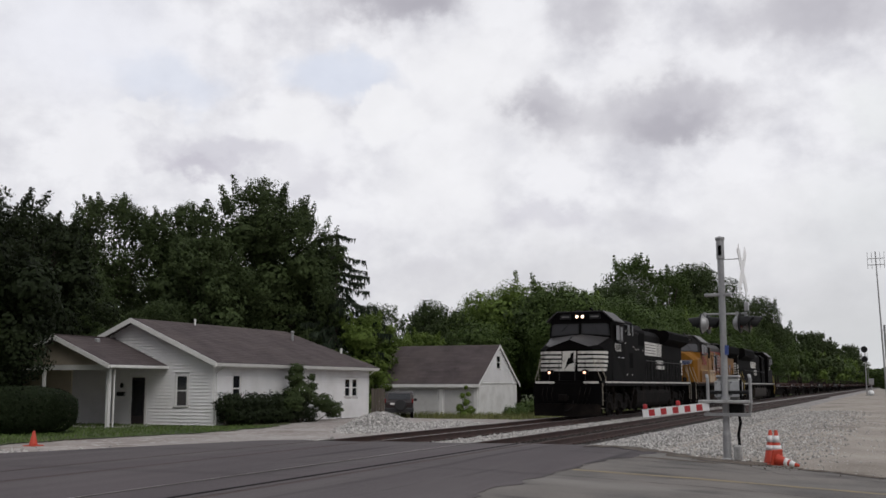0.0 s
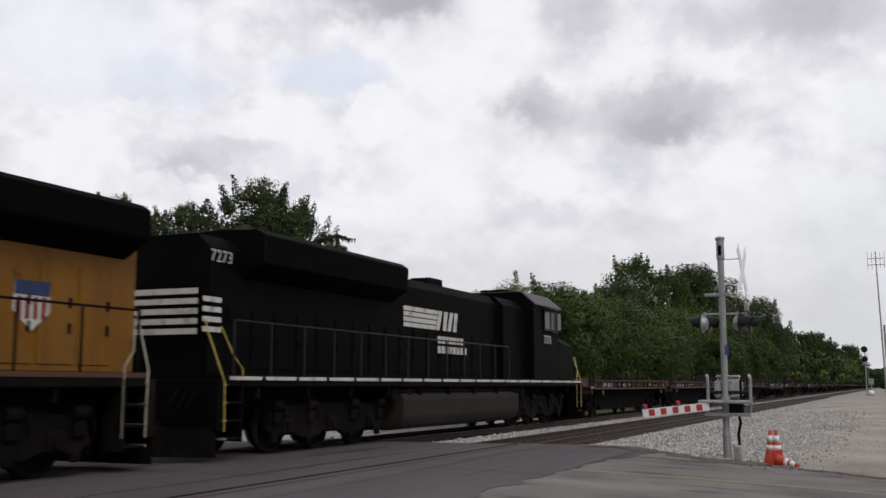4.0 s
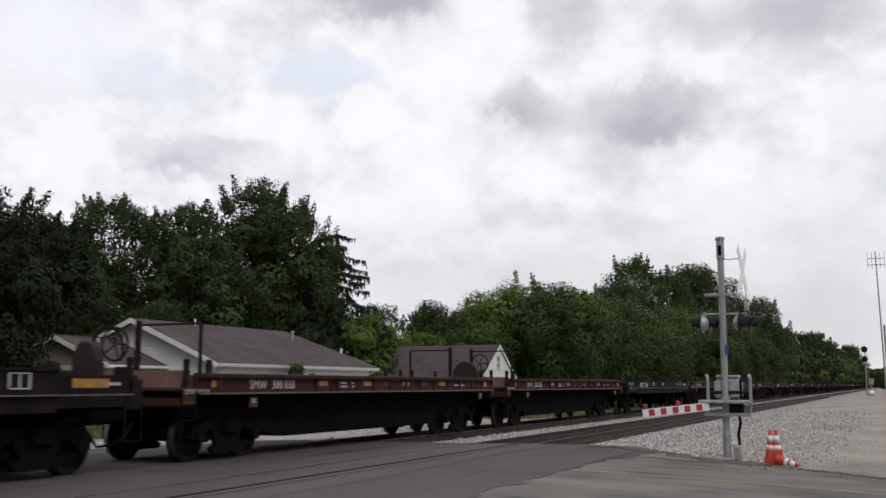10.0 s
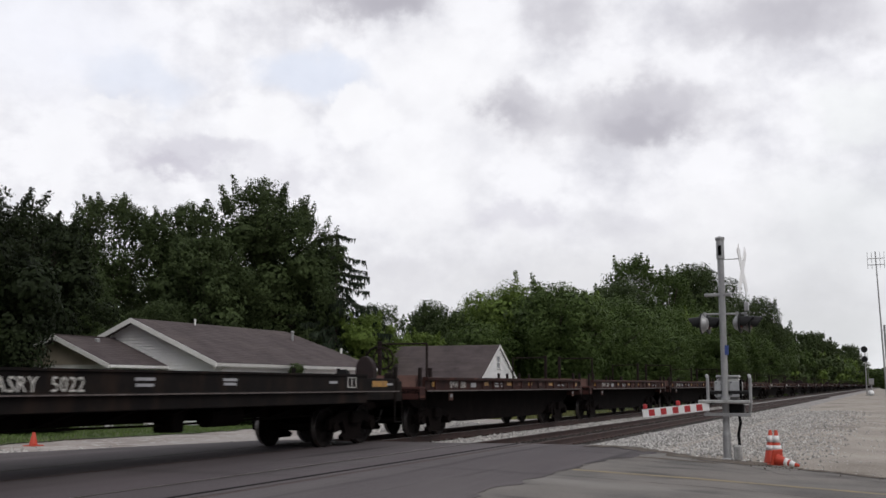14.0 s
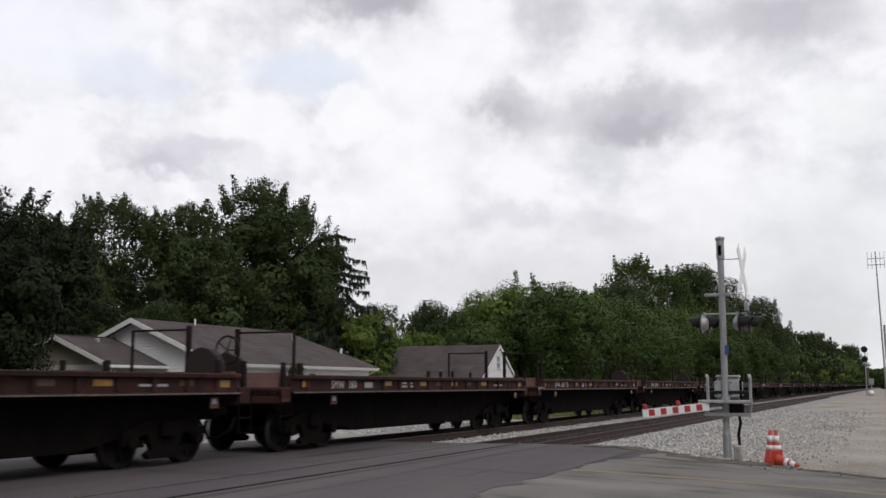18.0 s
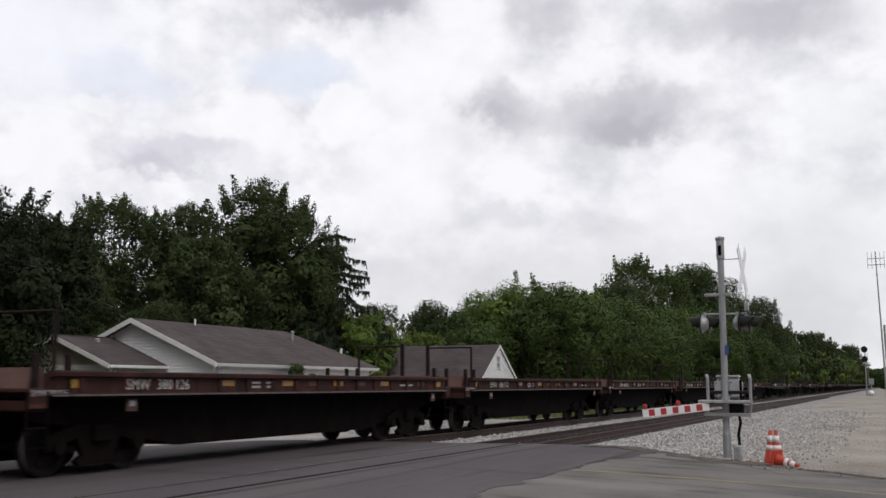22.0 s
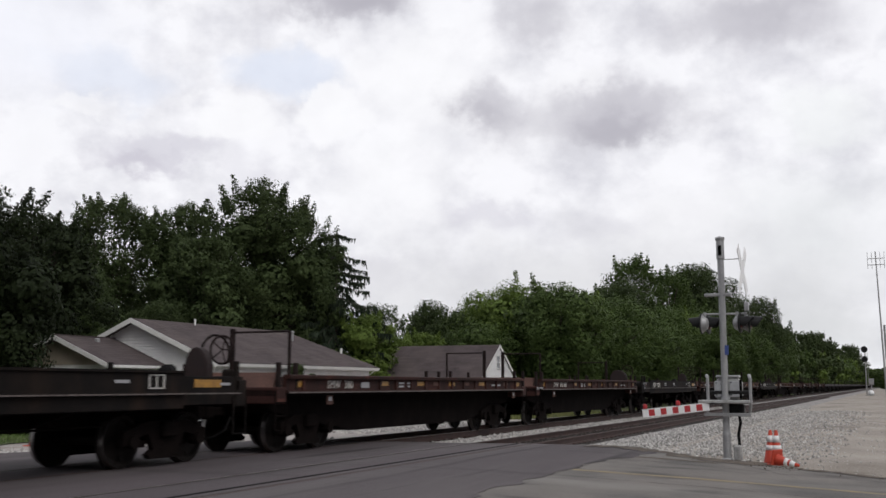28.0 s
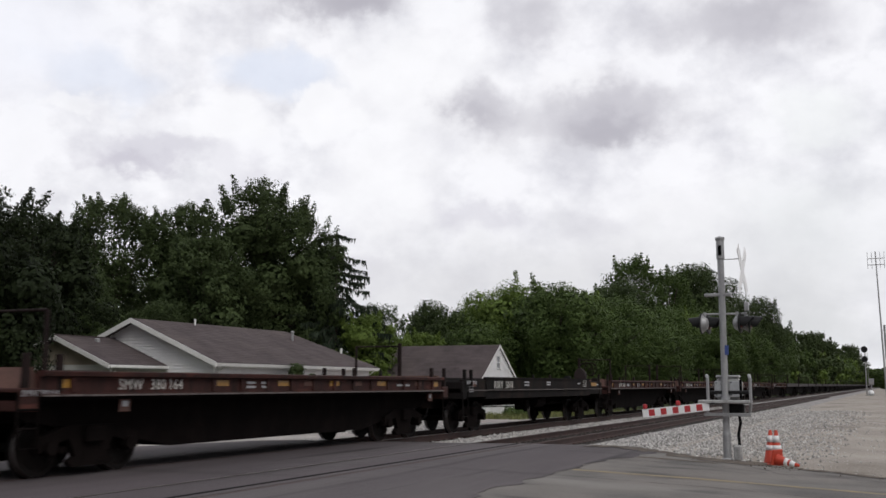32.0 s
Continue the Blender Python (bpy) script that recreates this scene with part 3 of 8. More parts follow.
def stones(name, pts, size, material, label, category="gravel"):
    """Many small broken stones in one mesh."""
    base = np.array([(1, 0, 0), (-1, 0, 0), (0, 1, 0), (0, -1, 0), (0, 0, 1), (0, 0, -1)], float)
    tri = np.array([(0, 2, 4), (2, 1, 4), (1, 3, 4), (3, 0, 4), (2, 0, 5), (1, 2, 5), (3, 1, 5), (0, 3, 5)])
    n = len(pts)
    r = size * rng.uniform(0.55, 1.35, (n, 1, 1))
    v = base[None] * rng.uniform(0.6, 1.3, (n, 6, 3)) + rng.normal(0, 0.18, (n, 6, 3))
    a, b = rng.uniform(0, 6.28, n), rng.uniform(0, 6.28, n)
    ca, sa, cb, sb = np.cos(a), np.sin(a), np.cos(b), np.sin(b)
    o, z = np.ones(n), np.zeros(n)
    rz = np.stack([np.stack([ca, -sa, z], -1), np.stack([sa, ca, z], -1), np.stack([z, z, o], -1)], 1)
    rx = np.stack([np.stack([o, z, z], -1), np.stack([z, cb, -sb], -1), np.stack([z, sb, cb], -1)], 1)
    v = np.einsum("nij,nkj->nki", rz @ rx, v) * r + np.asarray(pts)[:, None, :]
    f = (tri[None] + 6 * np.arange(n)[:, None, None]).reshape(-1, 3)
    ob = mesh_part(name, from_arrays(name, v.reshape(-1, 3), f), material)
    return tagged(ob, label, category, "", "stuff")


# ballast shoulders: a raised bed under each track
def bed(name, xs, zs, y0, y1, label, material="ballast"):
    prof = list(zip(xs, zs))
    ys = np.concatenate([np.arange(y0, min(y1, 60), 0.5), np.linspace(max(60, y0), y1, 30)]) if y1 > y0 else []
    verts, faces = [], []
    for y in ys:
        for i, (x, z) in enumerate(prof):
            verts.append((x, float(y), z + (0.012 * math.sin(y * 5 + i * 2.1) if 0 < i < len(prof) - 1 else 0)))
    k = len(prof)
    for j in range(len(ys) - 1):
        for i in range(k - 1):
            a = j * k + i
            faces.append((a, a + 1, a + k + 1, a + k))
    ob = mesh_part(name, from_arrays(name, verts, faces), material, None, "", True)
    return tagged(ob, label, "ballast", "", "structure")


def bed_start(x):
    return float(np.interp(x, EDGE_XS, EDGE_YS))


bed("ballast_bed", [-16.4, -15.2, -14.6, -13.5, -12.1, -11.0, -10.6, -9.5, -8.1, -7.0, -6.3, -4.6], [-0.5, -0.24, -0.17, -0.2, -0.2, -0.15, -0.15, -0.2, -0.2, -0.17, -0.2, -0.5], 22.6, 900,
    "grey crushed stone ballast bed under two tracks")
bed("ballast_bed_south", [-16.4, -15.2, -14.6, -13.5, -12.1, -11.0, -10.6, -9.5, -8.1, -7.0, -6.3, -4.6], [-0.5, -0.24, -0.17, -0.2, -0.2, -0.15, -0.15, -0.2, -0.2, -0.17, -0.2, -0.5], -700, -6.3,
    "grey crushed stone ballast bed beyond the crossing")


def bedpts(n, x0, x1, y0, y1, z):
    x, y = rng.uniform(x0, x1, n), y0 + (y1 - y0) * rng.uniform(0, 1, n) ** 1.5
    return np.stack([x, y, np.full(n, z) + rng.uniform(-0.02, 0.02, n)], 1)


mid = bedpts(6500, -11.35, -10.2, 24.0, 75, -0.13)
shoulder = bedpts(13000, -7.3, -4.9, 24.2, 80, -0.17)
shoulder[:, 2] -= 0.19 * np.clip((shoulder[:, 0] + 6.3) / 1.7, 0, 1)
lot = bedpts(13000, -5.2, -1.2, 22.2, 70, -0.2)
keep = lot[:, 1] > np.interp(lot[:, 0], EDGE_XS, EDGE_YS) + 0.1
lot = lot[keep & (rng.uniform(0, 1, len(lot)) < np.clip(1.1 - (lot[:, 0] + 5) / 3.6, 0.04, 1))]
lot[:, 2] = ground_full(lot[:, 0], lot[:, 1]) + 0.01
far_side = bedpts(2500, -15.9, -14.4, 24.4, 60, -0.2)
far_side[:, 2] -= 0.15 * np.clip((-15.0 - far_side[:, 0]) / 0.9, 0, 1)
stones("ballast_stones", np.concatenate([mid, shoulder, lot, far_side]), 0.036, "stone", "loose grey crushed limestone ballast between and beside the rails")
for cx in (TRACK_X, NEAR_X):
    bed("oily_bed", [cx - 0.64, cx - 0.3, cx + 0.3, cx + 0.64], [-0.186, -0.182, -0.182, -0.186], 24.0, 500, "dark fouled ballast between the rails", "ballast_dark")
inner = np.concatenate([bedpts(2600, NEAR_X - 0.66, NEAR_X + 0.66, 24.3, 55, -0.17), bedpts(2600, TRACK_X - 0.66, TRACK_X + 0.66, 24, 55, -0.17)])
stones("oily_ballast", inner, 0.04, "ballast_dark", "dark oil-stained ballast between the rails")
NS = 5200
strew = np.stack([rng.uniform(-22.5, -14.6, NS), np.zeros(NS), np.zeros(NS)], 1)
strew[:, 1] = np.interp(strew[:, 0], EDGE_XS, EDGE_YS) + np.abs(rng.normal(0.2, 1.6, NS)) - 0.15
strew[:, 2] = ground_full(strew[:, 0], strew[:, 1]) + 0.05
strew = strew[rng.uniform(0, 1, NS) < np.clip((strew[:, 0] + 21.5) / 4, 0.03, 1) * np.clip(0.5 + 0.9 * np.sin(strew[:, 0] * 2.1 + strew[:, 1] * 1.3), 0.1, 1)]
stones("strewn_stones", strew, 0.05, "stone", "white stones strewn along the road's edge")


lg = bedpts(7000, -4.2, 7, 20.3, 75, 0.0)
lg = lg[lg[:, 1] > np.interp(lg[:, 0], EDGE_XS, EDGE_YS) + 0.05]
lg = lg[rng.uniform(0, 1, len(lg)) < np.clip(0.35 + 0.5 * np.sin(lg[:, 0] * 1.3 + 1) * np.sin(lg[:, 1] * 0.45), 0.05, 1)]
lg[:, 2] = ground_full(lg[:, 0], lg[:, 1]) + 0.004
stones("lot_gravel", lg, 0.022, "stone", "scattered pale gravel on the packed dirt lot")
lx = rng.uniform(-2.6, 6, 2600)
ly2 = np.interp(lx, EDGE_XS, EDGE_YS) + rng.normal(0.15, 0.35, 2600)
lit = np.stack([lx, ly2, np.where(ly2 > np.interp(lx, EDGE_XS, EDGE_YS), ground_full(lx, ly2) + 0.01, np.interp(lx, ROAD_XS, ROAD_ZS) + 0.015)], 1)
stones("litter", lit[rng.uniform(0, 1, 2600) < np.clip(0.4 + np.sin(lx * 1.9), 0.08, 1)], 0.016, "soil", "dark twigs and dead leaves along the lot's edge", "litter")


# gravel pile: a mound with its stones
def pile_z(x, y):
    a = 0.66 * np.exp(-(((x + 18.5) / 1.15) ** 2 + ((y - 36.4) / 1.7) ** 2) ** 1.2)
    b = 0.24 * np.exp(-(((x + 16.9) / 1.3) ** 2 + ((y - 38.3) / 3.6) ** 2) ** 1.2)
    c = 0.24 * np.exp(-(((x + 17.2) / 1.5) ** 2 + ((y - 34.3) / 2.2) ** 2))
    return np.maximum(np.maximum(a, b), c)


pile = thing("gravel_pile", "low heap of grey crushed stone dumped on the drive", "gravel pile")
px, py = np.meshgrid(np.linspace(-21.6, -14.8, 60), np.linspace(31, 45, 80))
pz = ground_full(px, py) - 0.06 + pile_z(px, py)
idx = np.arange(px.size).reshape(px.shape)
mesh_part("mound", from_arrays("mound", np.stack([px, py, pz], -1).reshape(-1, 3), np.stack([idx[:-1, :-1], idx[:-1, 1:], idx[1:, 1:], idx[1:, :-1]], -1).reshape(-1, 4)), "ballast", pile, "", True)
sx, sy = rng.uniform(-21.3, -15, 16000), rng.uniform(31.5, 44.5, 16000)
kk = pile_z(sx, sy) > 0.05 + rng.uniform(0, 0.1, 16000)
sp = np.stack([sx, sy, ground_full(sx, sy) - 0.05 + pile_z(sx, sy)], 1)[kk]
pile_stones = stones("stone_cover", sp, 0.055, "stone", "loose grey stones covering the heap")
pile_stones.parent = pile
del pile_stones["category"]


# ---- tracks ----
def rail_profile(x):
    return [(x - 0.075, -0.17), (x + 0.075, -0.17), (x + 0.07, -0.155), (x + 0.012, -0.14), (x + 0.012, -0.045), (x + 0.036, -0.035), (x + 0.036, -0.006),
            (x + 0.028, 0.0), (x - 0.028, 0.0), (x - 0.036, -0.006), (x - 0.036, -0.035), (x - 0.012, -0.045), (x - 0.012, -0.14), (x - 0.07, -0.155)]


def track(name, cx, label, shiny):
    t = thing(name, label, "railway track", "", None, "structure")
    for s in (-0.7175, 0.7175):
        r = part("rail", extrude(rail_profile(cx + s), "y", -700, 900), "rail_rust", t, "rusty brown steel rail")
        if shiny or s < 0:
            part("running_surface", box(cx + s - (0.026 if shiny else 0.014), cx + s + (0.026 if shiny else 0.014), 23.9 if shiny else -6, 900, -0.003, 0.0045 if shiny else 0.003), "rail_head", r, "polished top of the rail")
    tm = bpy.data.meshes.new("tie")
    b = box(-1.28, 1.28, -0.11, 0.11, -0.16, 0.0, 0.012)
    b.to_mesh(tm)
    b.free()
    tm.materials.append(M["tie"])
    for i in range(95):
        o = mesh_part("tie", tm, None, t)
        o.location = (cx + random.uniform(-0.04, 0.04), 24.3 + i * 0.5, -0.172)
        o.rotation_euler = (0, 0, random.uniform(-0.012, 0.012))
    rest = bmesh.new()
    for i in range(330):
        y = 72 + i * 0.55
        box(cx - 1.28, cx + 1.28, y - 0.11, y + 0.11, -0.32, -0.172, 0, rest) if i < 130 else None
    tagged(part("distant_ties", rest, "tie", t), kind="stuff")
    pm = bpy.data.meshes.new("tie_plate")
    b = box(-0.17, 0.17, -0.1, 0.1, -0.012, 0.012, 0.004)
    b.to_mesh(pm)
    b.free()
    pm.materials.append(M["rail_rust"])
    for i in range(40):
        for s in (-0.7175, 0.7175):
            o = mesh_part("tie_plate", pm, None, t)
            o.location = (cx + s, 24.3 + i * 0.5, -0.162)
    # crossing: narrow flangeway gaps beside the rails, packed with dirt on the train's track
    for s in (-0.7175, 0.7175):
        g0, g1 = (0.04, 0.065) if s < 0 else (-0.065, -0.04)
        dark = not shiny and s > 0
        if dark:
            part("field_strip", box(cx + s - 0.37, cx + s - 0.28, -6, 23.9, -0.05, 0.002), "rubber", t, "black rubber strip beside the rail")
        part("flangeway", box(cx + s + g0, cx + s + g1, -6, 23.9, -0.05, 0.001), "packed_dirt", t)
    return t


track("train_track", TRACK_X, "railway track with dark ties and worn steel rails, in use", True)
track("near_track", NEAR_X, "rusty railway track beside the crossing mast, empty", False)


# ---- sky backdrop: a far dome of cloud that drifts ----
def sky_material():
    m = bpy.data.materials.new("cloud_sky")
    m.use_nodes = True
    n, l = m.node_tree.nodes, m.node_tree.links
    n.clear()
    uv = n.new("ShaderNodeUVMap")
    uv.uv_map = "sky"

    def noise_node(scale, detail, rough, stretch):
        mp = n.new("ShaderNodeMapping")
        mp.inputs["Scale"].default_value = stretch
        l.new(uv.outputs[0], mp.inputs[0])
        t = n.new("ShaderNodeTexNoise")
        t.inputs["Scale"].default_value, t.inputs["Detail"].default_value, t.inputs["Roughness"].default_value = scale, detail, rough
        l.new(mp.outputs[0], t.inputs["Vector"])
        return t

    warp = noise_node(0.34, 8, 0.56, (1, 1.15, 1))
    sub = n.new("ShaderNodeVectorMath")
    sub.operation = "SUBTRACT"
    l.new(warp.outputs["Color"], sub.inputs[0])
    sub.inputs[1].default_value = (0.5, 0.5, 0.5)
    sc = n.new("ShaderNodeVectorMath")
    sc.operation = "MULTIPLY"
    sc.inputs[1].default_value = (5.2, 4.2, 0)
    l.new(sub.outputs[0], sc.inputs[0])
    ad = n.new("ShaderNodeVectorMath")
    ad.operation = "ADD"
    l.new(uv.outputs[0], ad.inputs[0])
    l.new(sc.outputs[0], ad.inputs[1])

    def blob(az, el, wa, we, soft):
        s = n.new("ShaderNodeVectorMath")
        s.operation = "SUBTRACT"
        l.new(ad.outputs[0], s.inputs[0])
        s.inputs[1].default_value = (az, el, 0)
        d = n.new("ShaderNodeVectorMath")
        d.operation = "DIVIDE"
        l.new(s.outputs[0], d.inputs[0])
        d.inputs[1].default_value = (wa, we, 1)
        ln = n.new("ShaderNodeVectorMath")
        ln.operation = "LENGTH"
        l.new(d.outputs[0], ln.inputs[0])
        r = n.new("ShaderNodeMapRange")
        r.interpolation_type = "SMOOTHERSTEP"
        r.inputs["From Min"].default_value, r.inputs["From Max"].default_value = 1.0, 1.0 - soft
        l.new(ln.outputs["Value"], r.inputs["Value"])
        return r.outputs[0]

    # base: milky white with slow grey folds
    folds = noise_node(0.22, 8, 0.55, (1, 1.25, 1))
    ramp = n.new("ShaderNodeValToRGB")
    e = ramp.color_ramp.elements
    e[0].position, e[0].color = 0.34, (0.70, 0.70, 0.755, 1)
    e[1].position, e[1].color = 0.56, (0.92, 0.92, 0.96, 1)
    l.new(folds.outputs["Fac"], ramp.inputs[0])
    colour = ramp.outputs[0]
    for (az, el, wa, we, soft), amount, rgb in SKY_PATCHES:
        mx = n.new("ShaderNodeMix")
        mx.data_type = "RGBA"
        k = n.new("ShaderNodeMath")
        k.operation = "MULTIPLY"
        l.new(blob(az, el, wa, we, soft), k.inputs[0])
        k.inputs[1].default_value = amount
        l.new(k.outputs[0], mx.inputs[0])
        l.new(colour, mx.inputs[6])
        mx.inputs[7].default_value = (*rgb, 1)
        colour = mx.outputs[2]
    fine = noise_node(0.55, 7, 0.55, (1, 1.2, 1))
    fr = n.new("ShaderNodeMapRange")
    fr.inputs["To Min"].default_value, fr.inputs["To Max"].default_value = 0.955, 1.045
    l.new(fine.outputs["Fac"], fr.inputs["Value"])
    em = n.new("ShaderNodeEmission")
    l.new(colour, em.inputs["Color"])
    l.new(fr.outputs[0], em.inputs["Strength"])
    out = n.new("ShaderNodeOutputMaterial")
    l.new(em.outputs[0], out.inputs["Surface"])
    return m


GREY, SLATE, WHITE, BLUE, LILAC = (0.535, 0.525, 0.58), (0.45, 0.44, 0.495), (0.94, 0.94, 0.97), (0.74, 0.79, 0.91), (0.66, 0.65, 0.72)
PALE = (0.76, 0.78, 0.80)
# (azimuth, elevation, half width, half height, softness), amount, colour
SKY_PATCHES = [
    ((2.0, 16.5, 8, 6, 1.0), 0.9, WHITE),
    ((0.0, 11.0, 6.5, 5, 1.0), 0.85, WHITE),
    ((17.0, 9.0, 8, 3.5, 1.0), 0.8, WHITE),
    ((-20, 18.0, 10, 6, 1.0), 0.85, (0.88, 0.89, 0.96)),
    ((23.0, 8.0, 7.0, 6.0, 1.0), 0.7, PALE),
    ((24.0, 14.0, 5.0, 2.5, 1.0), 0.7, (0.90, 0.92, 0.93)),
    ((21.5, 2.5, 8.0, 5.0, 1.0), 0.85, (0.60, 0.62, 0.63)),
    ((-6.0, 16.9, 5.2, 1.7, 0.8), 0.8, BLUE),
    ((-15.0, 16.2, 5.5, 2.0, 0.9), 0.6, BLUE),
    ((-9.0, 14.2, 3.6, 1.6, 0.5), 0.85, WHITE),
    ((-3.4, 15.0, 2.6, 1.9, 0.45), 0.85, WHITE),
    ((-17.0, 14.6, 3.0, 0.9, 0.6), 0.6, WHITE),
    ((-12.5, 12.4, 6.0, 1.3, 0.8), 0.75, LILAC),
    ((-14.0, 11.8, 4.0, 0.8, 1.0), 0.6, (0.54, 0.52, 0.60)),
    ((-7.5, 11.2, 3.0, 1.8, 0.9), 0.55, LILAC),
    ((10.5, 14.6, 9.0, 3.0, 1.0), 0.45, (0.64, 0.63, 0.67)),
    ((5.6, 15.5, 3.9, 2.2, 0.8), 0.75, GREY),
    ((13.7, 14.8, 5.8, 2.9, 0.85), 0.8, GREY),
    ((9.6, 14.3, 4.6, 1.6, 1.0), 0.4, GREY),
    ((13.2, 13.8, 4.2, 1.5, 0.9), 0.75, SLATE),
    ((5.0, 15.2, 2.6, 1.1, 1.0), 0.5, SLATE),
    ((10.6, 16.5, 2.2, 1.0, 0.9), 0.6, WHITE),
    ((-4.0, 21.2, 7.0, 2.2, 0.9), 0.9, GREY),
    ((-1.5, 21.2, 5.0, 1.6, 1.0), 0.85, SLATE),
    ((8.5, 20.2, 4.6, 2.6, 1.0), 0.75, GREY),
    ((20.5, 19.2, 9.5, 2.8, 1.0), 0.85, GREY),
    ((22.0, 20.2, 5.0, 1.4, 1.0), 0.5, SLATE),
    ((5.5, 9.6, 4.4, 1.4, 0.9), 0.6, LILAC),
    ((12.5, 8.6, 3.0, 1.2, 0.9), 0.4, LILAC),
    ((-0.6, 6.2, 2.6, 2.2, 0.9), 0.6, LILAC),
    ((-4.8, 8.4, 2.2, 1.6, 0.9), 0.4, LILAC),
    ((5.0, 3.0, 8.0, 2.0, 1.0), 0.5, (0.80, 0.80, 0.82)),
    ((10.0, 4.5, 30.0, 7.0, 1.0), 0.75, (0.70, 0.70, 0.725)),
]
sky_verts, sky_faces, sky_uv = [], [], []
na, ne = 64, 24
for j in range(ne + 1):
    for i in range(na + 1):
        az, el = -75 + 150 * i / na, -4 + 46 * j / ne
        a, e2 = radians(az), radians(el)
        sky_verts.append((4300 * math.sin(a) * math.cos(e2), 4300 * math.cos(a) * math.cos(e2), 4300 * math.sin(e2)))
        sky_uv.append((az, el))
for j in range(ne):
    for i in range(na):
        a = j * (na + 1) + i
        sky_faces.append((a, a + na + 1, a + na + 2, a + 1))
sky_me = from_arrays("sky_backdrop", sky_verts, sky_faces)
layer = sky_me.uv_layers.new(name="sky")
loops = np.empty(len(sky_me.loops), int)
sky_me.loops.foreach_get("vertex_index", loops)
layer.data.foreach_set("uv", np.asarray(sky_uv)[loops].ravel())
sky_me.materials.append(sky_material())
sky = new("sky_backdrop", sky_me)
tagged(sky, "bright overcast sky with drifting white and grey clouds", "sky", "", "structure")
sky_me.polygons.foreach_set("use_smooth", [True] * len(sky_me.polygons))


# ---- the white house ----
HX, HY0, HY1, HZ = -25.3, 34.9, 48.4, -0.35      # wall towards the tracks, two gable ends, ground
RIDGE_X, BACK_X, EAVE_Z, RIDGE_Z = -29.3, -33.3, 2.32, 4.2


def siding_wall(axis, fixed, lo, hi, z0, top, out, parent, holes=(), name="siding", material="siding", course=0.135):
    """Lapped boards on a wall: axis x or y is the run; top(u) is the height of the wall there; holes (u0, u1, z0, z1) are left free."""
    b = bmesh.new()
    z = z0
    while True:
        z1 = z + course
        us = np.linspace(lo, hi, 49)
        ok = [u for u in us if top(u) > z + 0.02]
        if not ok:
            break
        a, c = min(ok), max(ok)
        spans = [(a, c)]
        for u0, u1, h0, h1 in holes:
            if z1 > h0 and z < h1:
                nxt = []
                for s0, s1 in spans:
                    if s1 <= u0 or s0 >= u1:
                        nxt.append((s0, s1))
                    else:
                        if s0 < u0:
                            nxt.append((s0, u0))
                        if s1 > u1:
                            nxt.append((u1, s1))
                spans = nxt
        for s0, s1 in spans:
            e = 0.06 * out
            z = z + 0.006
            if axis == "x":
                box_v = [(s0, fixed, z), (s1, fixed, z), (s1, fixed + e, z), (s0, fixed + e, z), (s0, fixed + 0.25 * e, z1), (s1, fixed + 0.25 * e, z1)]
            else:
                box_v = [(fixed, s0, z), (fixed, s1, z), (fixed + e, s1, z), (fixed + e, s0, z), (fixed + 0.25 * e, s0, z1), (fixed + 0.25 * e, s1, z1)]
            v = [b.verts.new(p) for p in box_v]
            b.faces.new((v[0], v[1], v[2], v[3]))
            b.faces.new((v[3], v[2], v[5], v[4]))
            b.faces.new((v[0], v[3], v[4]))
            b.faces.new((v[1], v[5], v[2]))
            z = z1 - course
        z = z1
    bmesh.ops.recalc_face_normals(b, faces=b.faces[:])
    return part(name, b, material, parent)


def shingle_roof(name, xe, ze, xr, zr, y0, y1, parent, thick=0.12, rows=22, taper=0.0):
    """One slope: eave at (xe, ze), ridge at (xr, zr), from y0 to y1; the courses lap. taper: metres by which the ridge's far end draws in (a hip)."""
    b = extrude([(xe, ze - thick), (xr, zr - thick), (xr, zr), (xe, ze)], "y", y0, y1 - taper) if not taper else bmesh.new()
    if taper:
        v = [b.verts.new(p) for p in ((xe, y0, ze), (xr, y0, zr), (xr, y1 - taper, zr), (xe, y1, ze), (xe, y0, ze - thick), (xr, y0, zr - thick), (xr, y1 - taper, zr - thick), (xe, y1, ze - thick))]
        for f in ((0, 1, 2, 3), (4, 7, 6, 5), (0, 3, 7, 4), (0, 4, 5, 1), (3, 2, 6, 7), (1, 5, 6, 2)):
            b.faces.new([v[i] for i in f])
        bmesh.ops.recalc_face_normals(b, faces=b.faces[:])
    roof = part(name, b, "shingle", parent, "weathered dark brown-grey shingle roof")
    verts, faces = [], []
    s = 1 if xe > xr else -1
    for i in range(rows):
        t0, t1 = i / rows, (i + 1.12) / rows
        xa, za = xe + (xr - xe) * t0, ze + (zr - ze) * t0
        xb, zb = xe + (xr - xe) * min(t1, 1), ze + (zr - ze) * min(t1, 1)
        end = y1 - taper * t0
        y = y0 - random.uniform(0, 0.9)
        while y < end:
            w = random.uniform(0.8, 1.0)
            a, c = max(y, y0), min(y + w, end)
            if c - a > 0.05:
                k = len(verts)
                up = 0.009 + random.uniform(0, 0.004)
                verts += [(xa + s * 0.01, a, za + up), (xa + s * 0.01, c, za + up), (xb, c, zb + 0.004), (xb, a, zb + 0.004), (xa + s * 0.01, a, za), (xa + s * 0.01, c, za)]
                faces += [(k, k + 1, k + 2, k + 3), (k, k + 4, k + 5, k + 1)]
            y += w
    tagged(mesh_part("shingles", from_arrays("shingles", verts, faces), "shingle", roof), kind="stuff")
    return roof


